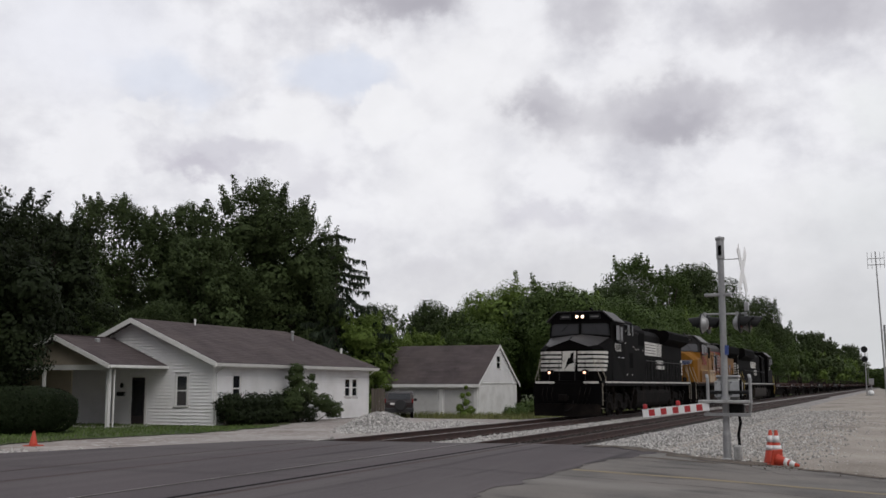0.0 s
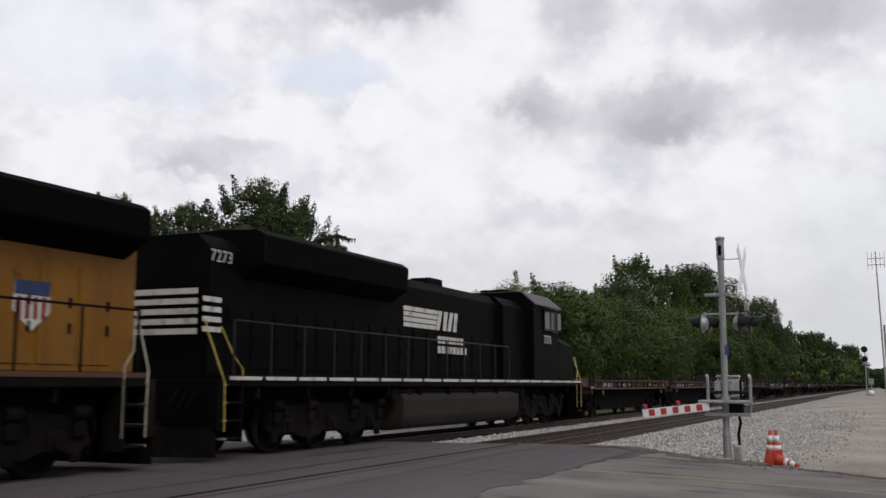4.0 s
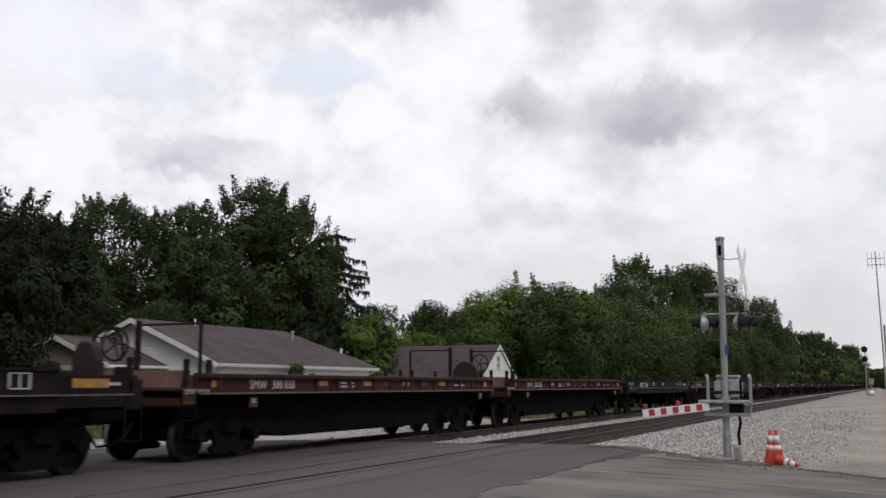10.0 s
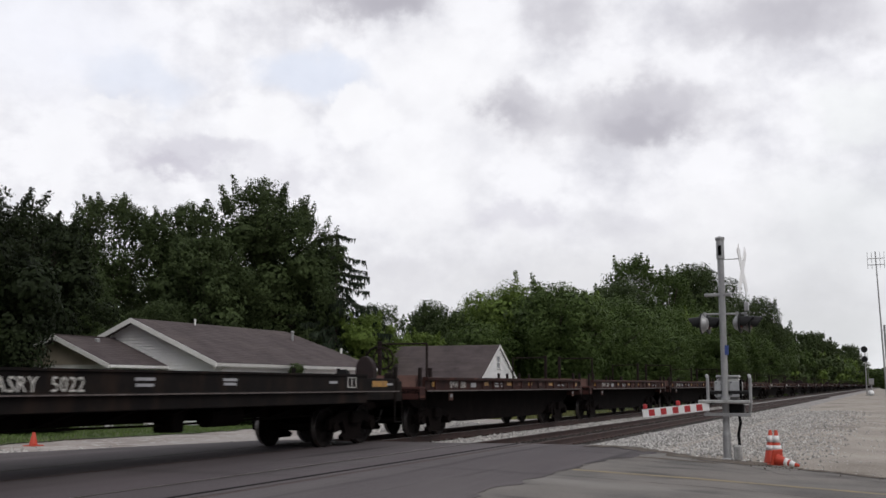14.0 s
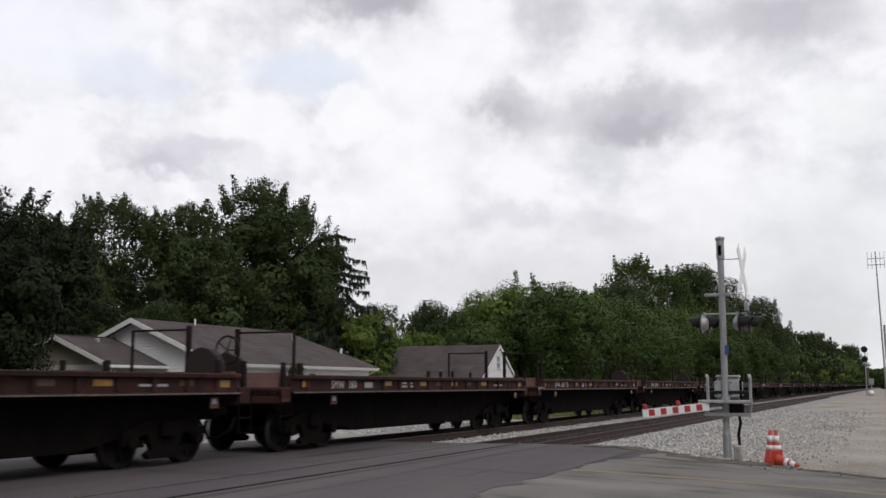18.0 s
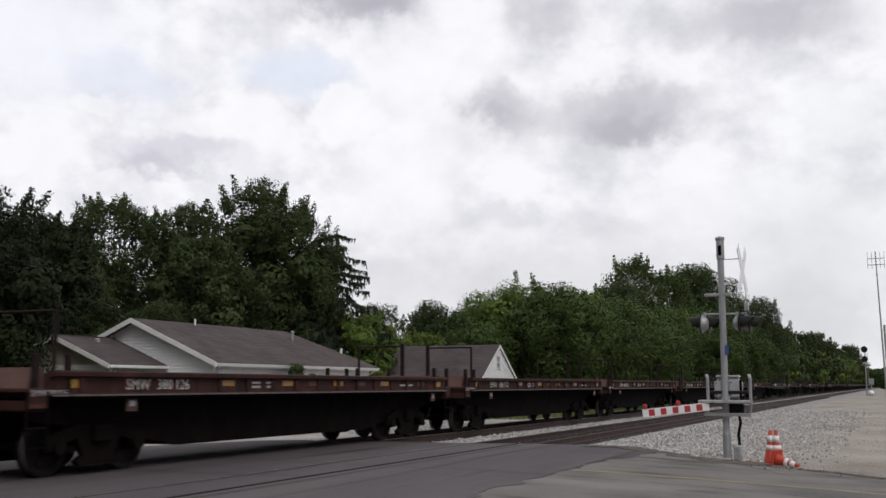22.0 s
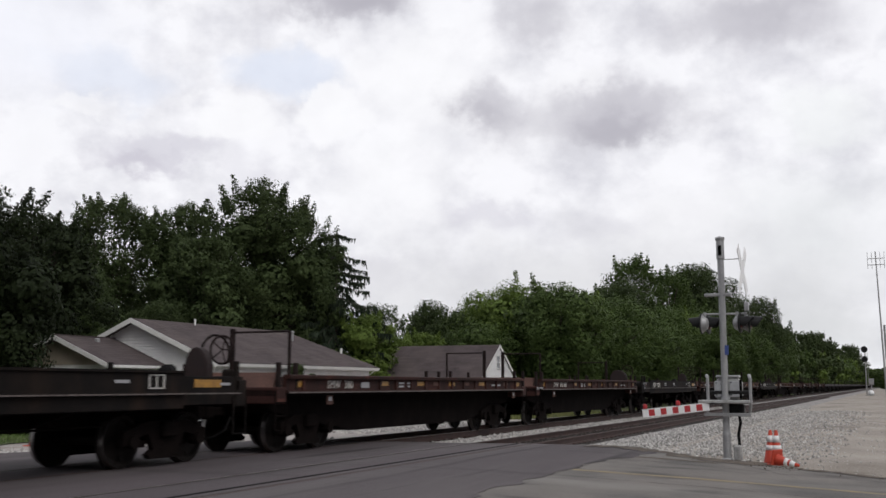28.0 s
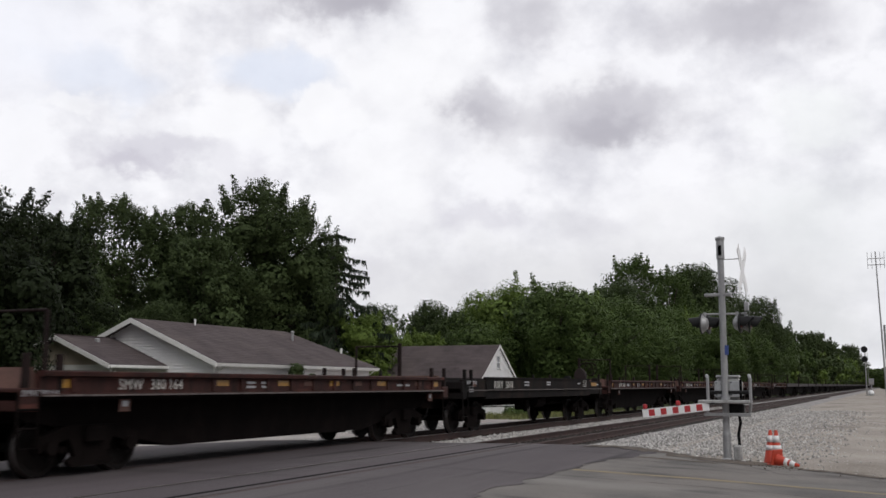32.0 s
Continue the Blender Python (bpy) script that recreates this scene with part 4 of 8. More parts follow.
def sash_window(parent, axis, fixed, out, u0, u1, z0, z1, label="white-framed sash window", trim=0.09, bars=1, frame="white_trim"):
    """A window in a wall: casing, sill, two sashes of glass."""
    def bx(a, c, d0, d1, h0, h1, bev=0.006):
        lo, hi = sorted((fixed + out * d0, fixed + out * d1))
        return box(a, c, lo, hi, h0, h1, bev) if axis == "x" else box(lo, hi, a, c, h0, h1, bev)

    b = bx(u0 - trim, u0, -0.04, 0.045, z0 - 0.02, z1 + trim)
    for o in (bx(u1, u1 + trim, -0.04, 0.045, z0 - 0.02, z1 + trim), bx(u0, u1, -0.04, 0.045, z1, z1 + trim)):
        merge(b, o)
    w = part("window", b, frame, parent, label)
    part("sill", bx(u0 - trim - 0.04, u1 + trim + 0.04, -0.02, 0.09, z0 - 0.075, z0 - 0.01), frame, w)
    mid = (z0 + z1) / 2
    part("meeting_rail", bx(u0, u1, 0.0, 0.03, mid - 0.025, mid + 0.025), frame, w)
    g = part("pane", bx(u0, u1, 0.004, 0.016, mid + 0.02, z1, 0), "window_glass", w)
    part("pane", bx(u0, u1, 0.0, 0.010, z0, mid - 0.02, 0), "window_glass", w)
    part("stile", bx(u0, u0 + 0.03, 0.0, 0.024, z0, z1, 0), frame, w)
    part("stile", bx(u1 - 0.03, u1, 0.0, 0.024, z0, z1, 0), frame, w)
    return w


house = thing("house", "single-storey white clapboard house with a brown shingle roof and a porch", "house")
slope = (RIDGE_Z - EAVE_Z) / (HX + 0.35 - RIDGE_X)


def gable_top(x):
    return RIDGE_Z - 0.12 - abs(x - RIDGE_X) * slope


b = box(BACK_X, HX - 0.01, HY0 + 0.01, HY1 - 0.01, HZ - 0.1, EAVE_Z + 0.0)
part("wall", b, "siding", house)
b = extrude([(BACK_X, EAVE_Z), (HX - 0.01, EAVE_Z), (RIDGE_X, RIDGE_Z - 0.13)], "y", HY0 + 0.01, HY0 + 0.2)
part("gable", b, "siding", house)
b = extrude([(BACK_X, EAVE_Z), (HX - 0.01, EAVE_Z), (RIDGE_X, RIDGE_Z - 0.13)], "y", HY1 - 4.0, HY1 - 3.8)
part("gable", b, "siding", house)
GW = (-27.12, -26.58, 0.58, 1.76)
DOOR = (-29.42, -28.72, -0.22, 1.72)
siding_wall("x", HY0, BACK_X, HX, HZ + 0.12, gable_top, -1, house, [(GW[0] - 0.09, GW[1] + 0.09, GW[2] - 0.08, GW[3] + 0.09), (DOOR[0] - 0.1, DOOR[1] + 0.1, -1, DOOR[3] + 0.1)])
SW = [(36.2, 36.72, 0.75, 1.78), (45.85, 46.35, 0.88, 1.68), (46.6, 47.1, 0.88, 1.68)]
siding_wall("y", HX, HY0, HY1, HZ + 0.12, lambda u: EAVE_Z - 0.02, 1, house, [(a - 0.08, c + 0.08, d - 0.08, e + 0.08) for a, c, d, e in SW])
part("foundation", box(BACK_X - 0.01, HX + 0.012, HY0 - 0.012, HY1, HZ - 0.3, HZ + 0.13), "concrete", house)
for yy in (HY0 - 0.015, HY1 - 0.08):
    part("corner_board", box(HX - 0.05, HX + 0.03, yy, yy + 0.1, HZ + 0.1, EAVE_Z), "white_trim", house)
sash_window(house, "x", HY0, -1, *GW)
for a, c, d, e in SW:
    sash_window(house, "y", HX, 1, a, c, d, e, trim=0.08)
front_door = part("front_door", box(DOOR[0], DOOR[1], HY0 - 0.03, HY0 + 0.03, DOOR[2], DOOR[3], 0.01), "door_dark", house, "dark front door with a storm glass")
part("storm_glass", box(DOOR[0] + 0.09, DOOR[1] - 0.09, HY0 - 0.036, HY0 - 0.03, DOOR[2] + 0.35, DOOR[3] - 0.12), "window_glass", front_door)
part("door_handle", rod((DOOR[0] + 0.06, HY0 - 0.08, 0.75), (DOOR[0] + 0.06, HY0 - 0.08, 0.9), 0.012), "aluminium", front_door)
b = box(DOOR[0] - 0.1, DOOR[0], HY0 - 0.05, HY0 + 0.02, DOOR[2], DOOR[3] + 0.1)
box(DOOR[1], DOOR[1] + 0.1, HY0 - 0.05, HY0 + 0.02, DOOR[2], DOOR[3] + 0.1, 0, b)
box(DOOR[0], DOOR[1], HY0 - 0.05, HY0 + 0.02, DOOR[3], DOOR[3] + 0.1, 0, b)
part("door_casing", b, "white_trim", house)
part("step", box(DOOR[0] - 0.5, DOOR[1] + 0.4, HY0 - 1.0, HY0 - 0.03, HZ - 0.05, DOOR[2] - 0.02, 0.02), "concrete", house)
# mailbox and lamp by the door
part("mailbox", box(-30.15, -29.75, HY0 - 0.14, HY0 - 0.02, 0.95, 1.12, 0.02), "black_metal", house, "black metal wall mailbox")
part("porch_lamp", lathe([(0.05, 0), (0.08, 0.04), (0.06, 0.16), (0.02, 0.2)], 8, None, (-29.9, HY0 - 0.1, 1.3)), "black_metal", house)
shingle_roof("roof", HX + 0.38, EAVE_Z, RIDGE_X, RIDGE_Z, HY0 - 0.42, HY1 + 0.35, house, taper=0.0 + 2.2)
shingle_roof("roof", BACK_X - 0.38, EAVE_Z, RIDGE_X, RIDGE_Z, HY0 - 0.42, HY1 + 0.35, house, taper=2.2)
# hipped far end
b = bmesh.new()
v = [b.verts.new(p) for p in ((HX + 0.38, HY1 + 0.35, EAVE_Z), (BACK_X - 0.38, HY1 + 0.35, EAVE_Z), (RIDGE_X, HY1 - 1.85, RIDGE_Z), (RIDGE_X, HY1 - 1.85, EAVE_Z))]
b.faces.new((v[0], v[1], v[2]))
b.faces.new((v[0], v[2], v[3]))
b.faces.new((v[1], v[3], v[2]))
b.faces.new((v[0], v[3], v[1]))
part("hip_end", b, "shingle", house)
# rakes, fascia, gutter, downpipe
def rake(y, parent):
    for xe in (HX + 0.4, BACK_X - 0.4):
        prof = [(xe, EAVE_Z - 0.2), (xe, EAVE_Z + 0.01), (RIDGE_X, RIDGE_Z + 0.01), (RIDGE_X, RIDGE_Z - 0.2)]
        part("rake_board", extrude(prof, "y", y - 0.03, y), "white_trim", parent)


rake(HY0 - 0.42, house)
part("soffit", box(HX - 0.02, HX + 0.36, HY0 - 0.4, HY1 + 0.3, EAVE_Z - 0.15, EAVE_Z - 0.125), "white_trim", house)
g_prof = [(HX + 0.38, EAVE_Z - 0.16), (HX + 0.47, EAVE_Z - 0.16), (HX + 0.51, EAVE_Z - 0.03), (HX + 0.49, EAVE_Z - 0.03), (HX + 0.46, EAVE_Z - 0.14), (HX + 0.4, EAVE_Z - 0.14), (HX + 0.4, EAVE_Z - 0.03), (HX + 0.38, EAVE_Z - 0.03)]
part("gutter", extrude(g_prof, "y", HY0 - 0.42, HY1 + 0.35), "white_trim", house, "white rain gutter along the eaves")
part("fascia", box(HX + 0.355, HX + 0.379, HY0 - 0.42, HY1 + 0.35, EAVE_Z - 0.2, EAVE_Z - 0.02), "white_trim", house)
for y in (HY0 + 0.12, HY1 - 0.1):
    part("downpipe", tube([(HX + 0.44, y, EAVE_Z - 0.16), (HX + 0.06, y, EAVE_Z - 0.42), (HX + 0.06, y, HZ + 0.1), (HX + 0.2, y, HZ + 0.02)], 0.035), "white_trim", house)
part("roof_vent", lathe([(0.06, 0), (0.06, 0.42), (0.09, 0.42), (0.09, 0.5), (0.03, 0.55)], 10, None, (-28.0, 45.2, 3.6)), "galvanised", house, "metal roof vent pipe")
part("roof_vent", rod((-26.6, 47.8, 2.9), (-26.6, 47.8, 3.32), 0.06), "white_trim", house, "white plastic vent pipe")
part("roof_vent", rod((-29.1, 38.6, 4.05), (-29.1, 38.6, 4.4), 0.05), "white_trim", house, "white plastic vent pipe")
# porch
PX0, PX1, PY0 = -33.6, -27.9, 31.7
P_EAVE, P_RIDGE, PRX = 2.2, 3.35, -30.4
part("porch_floor", box(PX0, PX1 + 0.1, PY0 - 0.1, HY0, HZ - 0.2, HZ + 0.12, 0.02), "concrete", house, "grey concrete porch slab")
p_sl = (P_RIDGE - P_EAVE) / (PX1 + 0.3 - PRX)
for xe in (PX1 + 0.3, PX0 + 0.25):
    shingle_roof("porch_roof", xe, P_EAVE, PRX, P_EAVE + p_sl * abs(xe - PRX), PY0 - 0.35, HY0 + 0.0, house, rows=14)
b = extrude([(PX0 + 0.4, P_EAVE), (PX1 + 0.1, P_EAVE), (PRX, P_RIDGE - 0.12)], "y", PY0 - 0.02, PY0 + 0.1)
part("porch_gable", b, "tan_wood", house, "tan board porch gable")
for xe in (PX1 + 0.32, PX0 + 0.23):
    zt = P_EAVE + p_sl * abs(xe - PRX)
    part("rake_board", extrude([(xe, P_EAVE - 0.18), (xe, P_EAVE + 0.01), (PRX, zt + 0.01), (PRX, zt - 0.18)], "y", PY0 - 0.38, PY0 - 0.35), "white_trim", house)
part("porch_beam", box(PX0 + 0.3, PX1 + 0.1, PY0 + 0.0, PY0 + 0.14, P_EAVE - 0.2, P_EAVE), "white_trim", house)
part("porch_gutter", box(PX1 + 0.3, PX1 + 0.4, PY0 - 0.35, HY0 - 0.05, P_EAVE - 0.14, P_EAVE - 0.02, 0.02), "white_trim", house)
part("porch_ceiling", box(PX0 + 0.3, PX1 + 0.25, PY0 + 0.15, HY0, P_EAVE - 0.05, P_EAVE - 0.02), "white_trim", house)
part("porch_post", box(PX1 - 0.12, PX1 + 0.02, PY0 + 0.02, PY0 + 0.16, HZ + 0.12, P_EAVE - 0.2, 0.01), "white_trim", house)
part("porch_post", box(PX1 + 0.06, PX1 + 0.12, PY0 + 0.2, PY0 + 0.26, HZ + 0.12, P_EAVE - 0.2, 0.01), "white_trim", house)
part("porch_post", box(PX0 + 2.3, PX0 + 2.42, PY0 + 0.02, PY0 + 0.14, HZ + 0.12, P_EAVE - 0.2, 0.01), "white_trim", house)
part("porch_screen", box(PX0 + 0.4, PX0 + 3.0, PY0 + 0.9, PY0 + 0.96, HZ + 0.12, P_EAVE - 0.2), "tan_wood", house, "tan panelled porch enclosure")
part("roof_vent", box(PRX + 0.35, PRX + 0.52, 33.2, 33.4, P_RIDGE - 0.28, P_RIDGE - 0.04, 0.03), "galvanised", house)

# ---- garage ----
M["garage_door"] = mat("garage_door", (0.62, 0.61, 0.60), (0.50, 0.49, 0.48), 0.7, scale=1.0, fine=20, bump=0.1, grime=(0.36, 0.34, 0.32), gscale=1.0, gamt=0.4)
GX0, GX1, GY0, GY1, GZ = -32.3, -24.8, 63.0, 70.4, -0.78
G_EAVE, G_RIDGE, GRY = 1.5, 4.15, 66.7
garage = thing("garage", "white two-door garage with a steep dark shingle roof", "garage")
part("wall", box(GX0, GX1, GY0, GY1, GZ - 0.2, G_EAVE), "garage_wall", garage)
part("gable", extrude([(GY0, G_EAVE), (GY1, G_EAVE), (GRY, G_RIDGE - 0.1)], "x", GX1 - 0.15, GX1), "siding", garage)
part("gable", extrude([(GY0, G_EAVE), (GY1, G_EAVE), (GRY, G_RIDGE - 0.1)], "x", GX0, GX0 + 0.15), "siding", garage)
g_sl = (G_RIDGE - G_EAVE) / (GRY - GY0 + 0.3)
siding_wall("y", GX1, GY0, GY1, G_EAVE + 0.02, lambda u: G_RIDGE - 0.14 - abs(u - GRY) * g_sl, 1, garage, [(66.15, 67.05, 2.45, 3.45)], course=0.13)
sash_window(garage, "y", GX1, 1, 66.25, 66.95, 2.55, 3.35, "small attic window with a white frame", trim=0.1)
for ye, lab in ((GY0 - 0.35, 1), (GY1 + 0.35, -1)):
    zt = G_EAVE - 0.05
    prof = [(ye, zt - 0.12), (GRY, G_RIDGE - 0.12), (GRY, G_RIDGE), (ye, zt)]
    rf = part("roof", extrude(prof, "x", GX0 - 0.3, GX1 + 0.12), "shingle", garage, "dark worn shingle roof slope")
    verts, faces = [], []
    for i in range(24):
        t0, t1 = i / 24, min((i + 1.1) / 24, 1)
        ya, za, yb, zb = ye + (GRY - ye) * t0, zt + (G_RIDGE - zt) * t0, ye + (GRY - ye) * t1, zt + (G_RIDGE - zt) * t1
        x = GX0 - 0.3 - random.uniform(0, 0.8)
        while x < GX1 + 0.12:
            a, c = max(x, GX0 - 0.3), min(x + 0.9, GX1 + 0.12)
            if c > a + 0.05:
                k = len(verts)
                up = 0.012 + random.uniform(0, 0.004)
                verts += [(a, ya - 0.01 * lab, za + up), (c, ya - 0.01 * lab, za + up), (c, yb, zb + 0.004), (a, yb, zb + 0.004)]
                faces.append((k, k + 1, k + 2, k + 3))
            x += 0.9
    tagged(mesh_part("shingles", from_arrays("shingles", verts, faces), "shingle", rf), kind="stuff")
    part("rake_board", extrude([(ye, zt - 0.2), (ye, zt + 0.01), (GRY, G_RIDGE + 0.01), (GRY, G_RIDGE - 0.2)], "x", GX1 + 0.12, GX1 + 0.15), "white_trim", garage)
part("fascia", box(GX0 - 0.3, GX1 + 0.12, GY0 - 0.39, GY0 - 0.355, G_EAVE - 0.24, G_EAVE - 0.04), "white_trim", garage)
for d0, d1 in ((-30.6, -27.75), (-27.2, -25.1)):
    d = part("garage_door", box(d0, d1, GY0 - 0.04, GY0 + 0.02, GZ, 1.12), "garage_door", garage, "white overhead garage door")
    for i in range(1, 4):
        part("door_rib", box(d0, d1, GY0 - 0.055, GY0 - 0.041, GZ + i * 0.47 - 0.015, GZ + i * 0.47 + 0.015), "garage_door", d)
    part("door_head", box(d0 - 0.12, d1 + 0.12, GY0 - 0.07, GY0 - 0.005, 1.12, 1.25), "white_trim", garage)
for x in (-30.75, -27.48, -25.0):
    part("door_post", box(x - 0.14, x + 0.14, GY0 - 0.1, GY0 - 0.003, GZ - 0.1, 1.28, 0.01), "white_trim", garage)

# board fence between house and garage
fence = thing("fence", "short weathered brown board fence beside the house", "fence")
for i in range(5):
    part("board", box(-25.62 + i * 0.16, -25.48 + i * 0.16, 49.4, 49.43, -0.45, 1.22 + random.uniform(-0.03, 0.03), 0.005), "fence_wood", fence)
for z in (0.0, 0.9):
    part("fence_rail", box(-25.64, -24.84, 49.44, 49.5, z, z + 0.09), "fence_wood", fence)

# ---- parked sport utility car ----
suv = thing("parked_car", "dark red sport utility car seen from behind, parked by the garage", "car", at=pose(-27.95, 57.6, -0.66, 0, 0, 25))
M["car_paint"] = mat("car_paint", (0.016, 0.007, 0.008), (0.012, 0.005, 0.006), 0.3, bump=0, spec=0.7)
M["lens_tail"] = mat("lens_tail", (0.20, 0.012, 0.012), None, 0.25, bump=0)
M["car_dark"] = mat("car_dark", (0.02, 0.02, 0.022), None, 0.6, bump=0)
prof = [(0.0, 0.45), (-0.02, 0.95), (0.06, 1.02), (0.22, 1.55), (0.5, 1.66), (2.2, 1.66), (2.9, 1.12), (3.9, 1.02), (4.25, 0.85), (4.3, 0.42)]
body = part("body", extrude(prof, "x", -0.88, 0.88, None, 0.06), "car_paint", suv)
part("bumper", box(-0.9, 0.9, -0.12, 0.25, 0.38, 0.68, 0.05), "car_dark", suv, "dark plastic rear bumper")
part("rear_glass", extrude([(0.07, 1.2), (0.2, 1.56), (0.24, 1.56), (0.12, 1.2)], "x", -0.66, 0.66), "window_glass", suv, "dark rear window")
part("tail_panel", box(-0.55, -0.1, -0.05, -0.02, 0.86, 0.98, 0.01), "white_trim", suv, "pale plate panel on the tailgate")
spare = part("spare_wheel", lathe([(0.32, 0), (0.36, 0.05), (0.36, 0.17), (0.3, 0.2)], 18, None, (0.08, -0.26, 0.86), "y"), "car_dark", suv, "dark covered spare wheel")
for s in (-1, 1):
    part("tail_light", box(s * 0.84 - 0.07, s * 0.84 + 0.03, -0.04, 0.12, 0.98, 1.24, 0.02), "lens_tail", suv, "red tail light")
    part("mirror", box(s * 1.0 - 0.1, s * 1.0 + 0.1, 2.55, 2.68, 1.05, 1.22, 0.03), "car_dark", suv)
    part("roof_rail", rod((s * 0.68, 0.6, 1.7), (s * 0.68, 2.1, 1.7), 0.025), "car_dark", suv)
    part("side_glass", extrude([(0.42, 1.1), (0.52, 1.52), (2.1, 1.54), (2.65, 1.12)], "x", s * 0.885 - 0.005, s * 0.885 + 0.005), "cab_glass", suv)
    for y in (0.85, 3.45):
        w = part("wheel", lathe([(0.2, -0.1), (0.33, -0.1), (0.34, 0), (0.33, 0.1), (0.2, 0.1)], 18, None, (s * 0.78, y, 0.34), "x"), "rubber", suv)
        part("rim", lathe([(0.02, -0.11), (0.2, -0.105), (0.2, 0.105), (0.02, 0.11)], 12, None, (s * 0.78, y, 0.34), "x"), "aluminium", w)


M["post_dark"] = mat("post_dark", (0.022, 0.013, 0.012), (0.012, 0.008, 0.008), 0.8, scale=3, fine=20, bump=0.1, spec=0.15)


# ---- the train: local y runs back from the front coupler, +x faces the road ----
def wheelset_mesh(r, name="wheelset"):
    b = rod((-0.78, 0, 0), (0.78, 0, 0), 0.075, seg=8)
    for s in (-1, 1):
        lathe([(0.1, s * 0.66), (r * 0.72, s * 0.69), (r * 0.8, s * 0.665), (r + 0.03, s * 0.66), (r + 0.028, s * 0.685), (r, s * 0.70), (r - 0.008, s * 0.80), (r * 0.84, s * 0.80), (r * 0.74, s * 0.745), (r * 0.3, s * 0.76), (0.1, s * 0.80)], 28, b, axis="x")
    lathe([(0.09, 0.8), (0.09, 0.84), (0.0, 0.845)], 8, b, axis="x")
    for k in range(4):
        a = k * math.pi / 2
        rod((0.79, 0.3 * r * math.cos(a) * 2, 0.3 * r * math.sin(a) * 2), (0.797, 0.3 * r * math.cos(a) * 2, 0.3 * r * math.sin(a) * 2), 0.05, seg=6, bm=b)
    me = bpy.data.meshes.new(name)
    b.to_mesh(me)
    b.free()
    me.materials.append(M["wheel_steel"])
    me.materials.append(M["tread"])
    for p in me.polygons:
        if min(math.hypot(me.vertices[v].co.y, me.vertices[v].co.z) for v in p.vertices) > r - 0.012 and min(abs(me.vertices[v].co.x) for v in p.vertices) > 0.69:
            p.material_index = 1
    return me


FREIGHT_WHEELS, LOCO_WHEELS = wheelset_mesh(0.455), wheelset_mesh(0.53)


def freight_truck_meshes():
    side = bmesh.new()
    # cast side frame: top chord, two slanting legs, bottom
    prof = [(-1.1, 0.38), (-1.1, 0.62), (-0.55, 0.78), (0.55, 0.78), (1.1, 0.62), (1.1, 0.38), (0.78, 0.5), (0.5, 0.58), (0.34, 0.3), (0.5, 0.22), (0.42, 0.14), (-0.42, 0.14), (-0.5, 0.22), (-0.34, 0.3), (-0.5, 0.58), (-0.78, 0.5)]
    extrude(prof, "x", 0.92, 1.04, side)
    for y in (-0.89, 0.89):
        rod((0.86, y, 0.455), (1.1, y, 0.455), 0.12, seg=10, bm=side)
    bol = box(-1.15, 1.15, -0.2, 0.2, 0.5, 0.78, 0.03)
    for y in (-0.5, 0.5):
        box(-0.95, 0.95, y - 0.07, y + 0.07, 0.34, 0.46, 0.02, bol)
    spr = bmesh.new()
    for s in (-1, 1):
        for y in (-0.18, 0, 0.18):
            for k in range(5):
                lathe([(0.05, 0.2 + k * 0.06), (0.075, 0.215 + k * 0.06), (0.05, 0.24 + k * 0.06)], 8, spr, (s * 0.98, y, 0.0))
    out = []
    for nm, b in (("side_frame", side), ("bolster", bol), ("spring_group", spr)):
        me = bpy.data.meshes.new(nm)
        b.to_mesh(me)
        b.free()
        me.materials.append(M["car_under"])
        out.append(me)
    return out


TRUCK_PARTS = freight_truck_meshes()


def freight_truck(parent, y):
    t = mesh_part("truck", TRUCK_PARTS[1], None, parent, "cast steel freight truck")
    t.location = (0, y, 0)
    for turn in (0, math.pi):
        mesh_part("side_frame", TRUCK_PARTS[0], None, t).rotation_euler = (0, 0, turn)
    mesh_part("spring_group", TRUCK_PARTS[2], None, t)
    for dy in (-0.89, 0.89):
        w = mesh_part("wheelset", FREIGHT_WHEELS, None, t)
        w.location = (0, dy, 0.455)
    return t


CAR_L = 16.484


def coupler(parent, y, s, material="car_under"):
    b = box(-0.1, 0.1, min(y, y + s * 0.75), max(y, y + s * 0.75), 0.78, 0.95, 0.02)
    box(-0.17, 0.17, min(y, y + s * 0.28), max(y, y + s * 0.28), 0.72, 1.02, 0.04, b)
    c = part("coupler", b, material, parent, "knuckle coupler")
    part("air_hose", tube([(0.32, y + s * 0.6, 0.75), (0.34, y + s * 0.4, 0.5), (0.22, y + s * 0.15, 0.36), (0.1, y - s * 0.0, 0.34)], 0.025), "rubber", c)
    return c


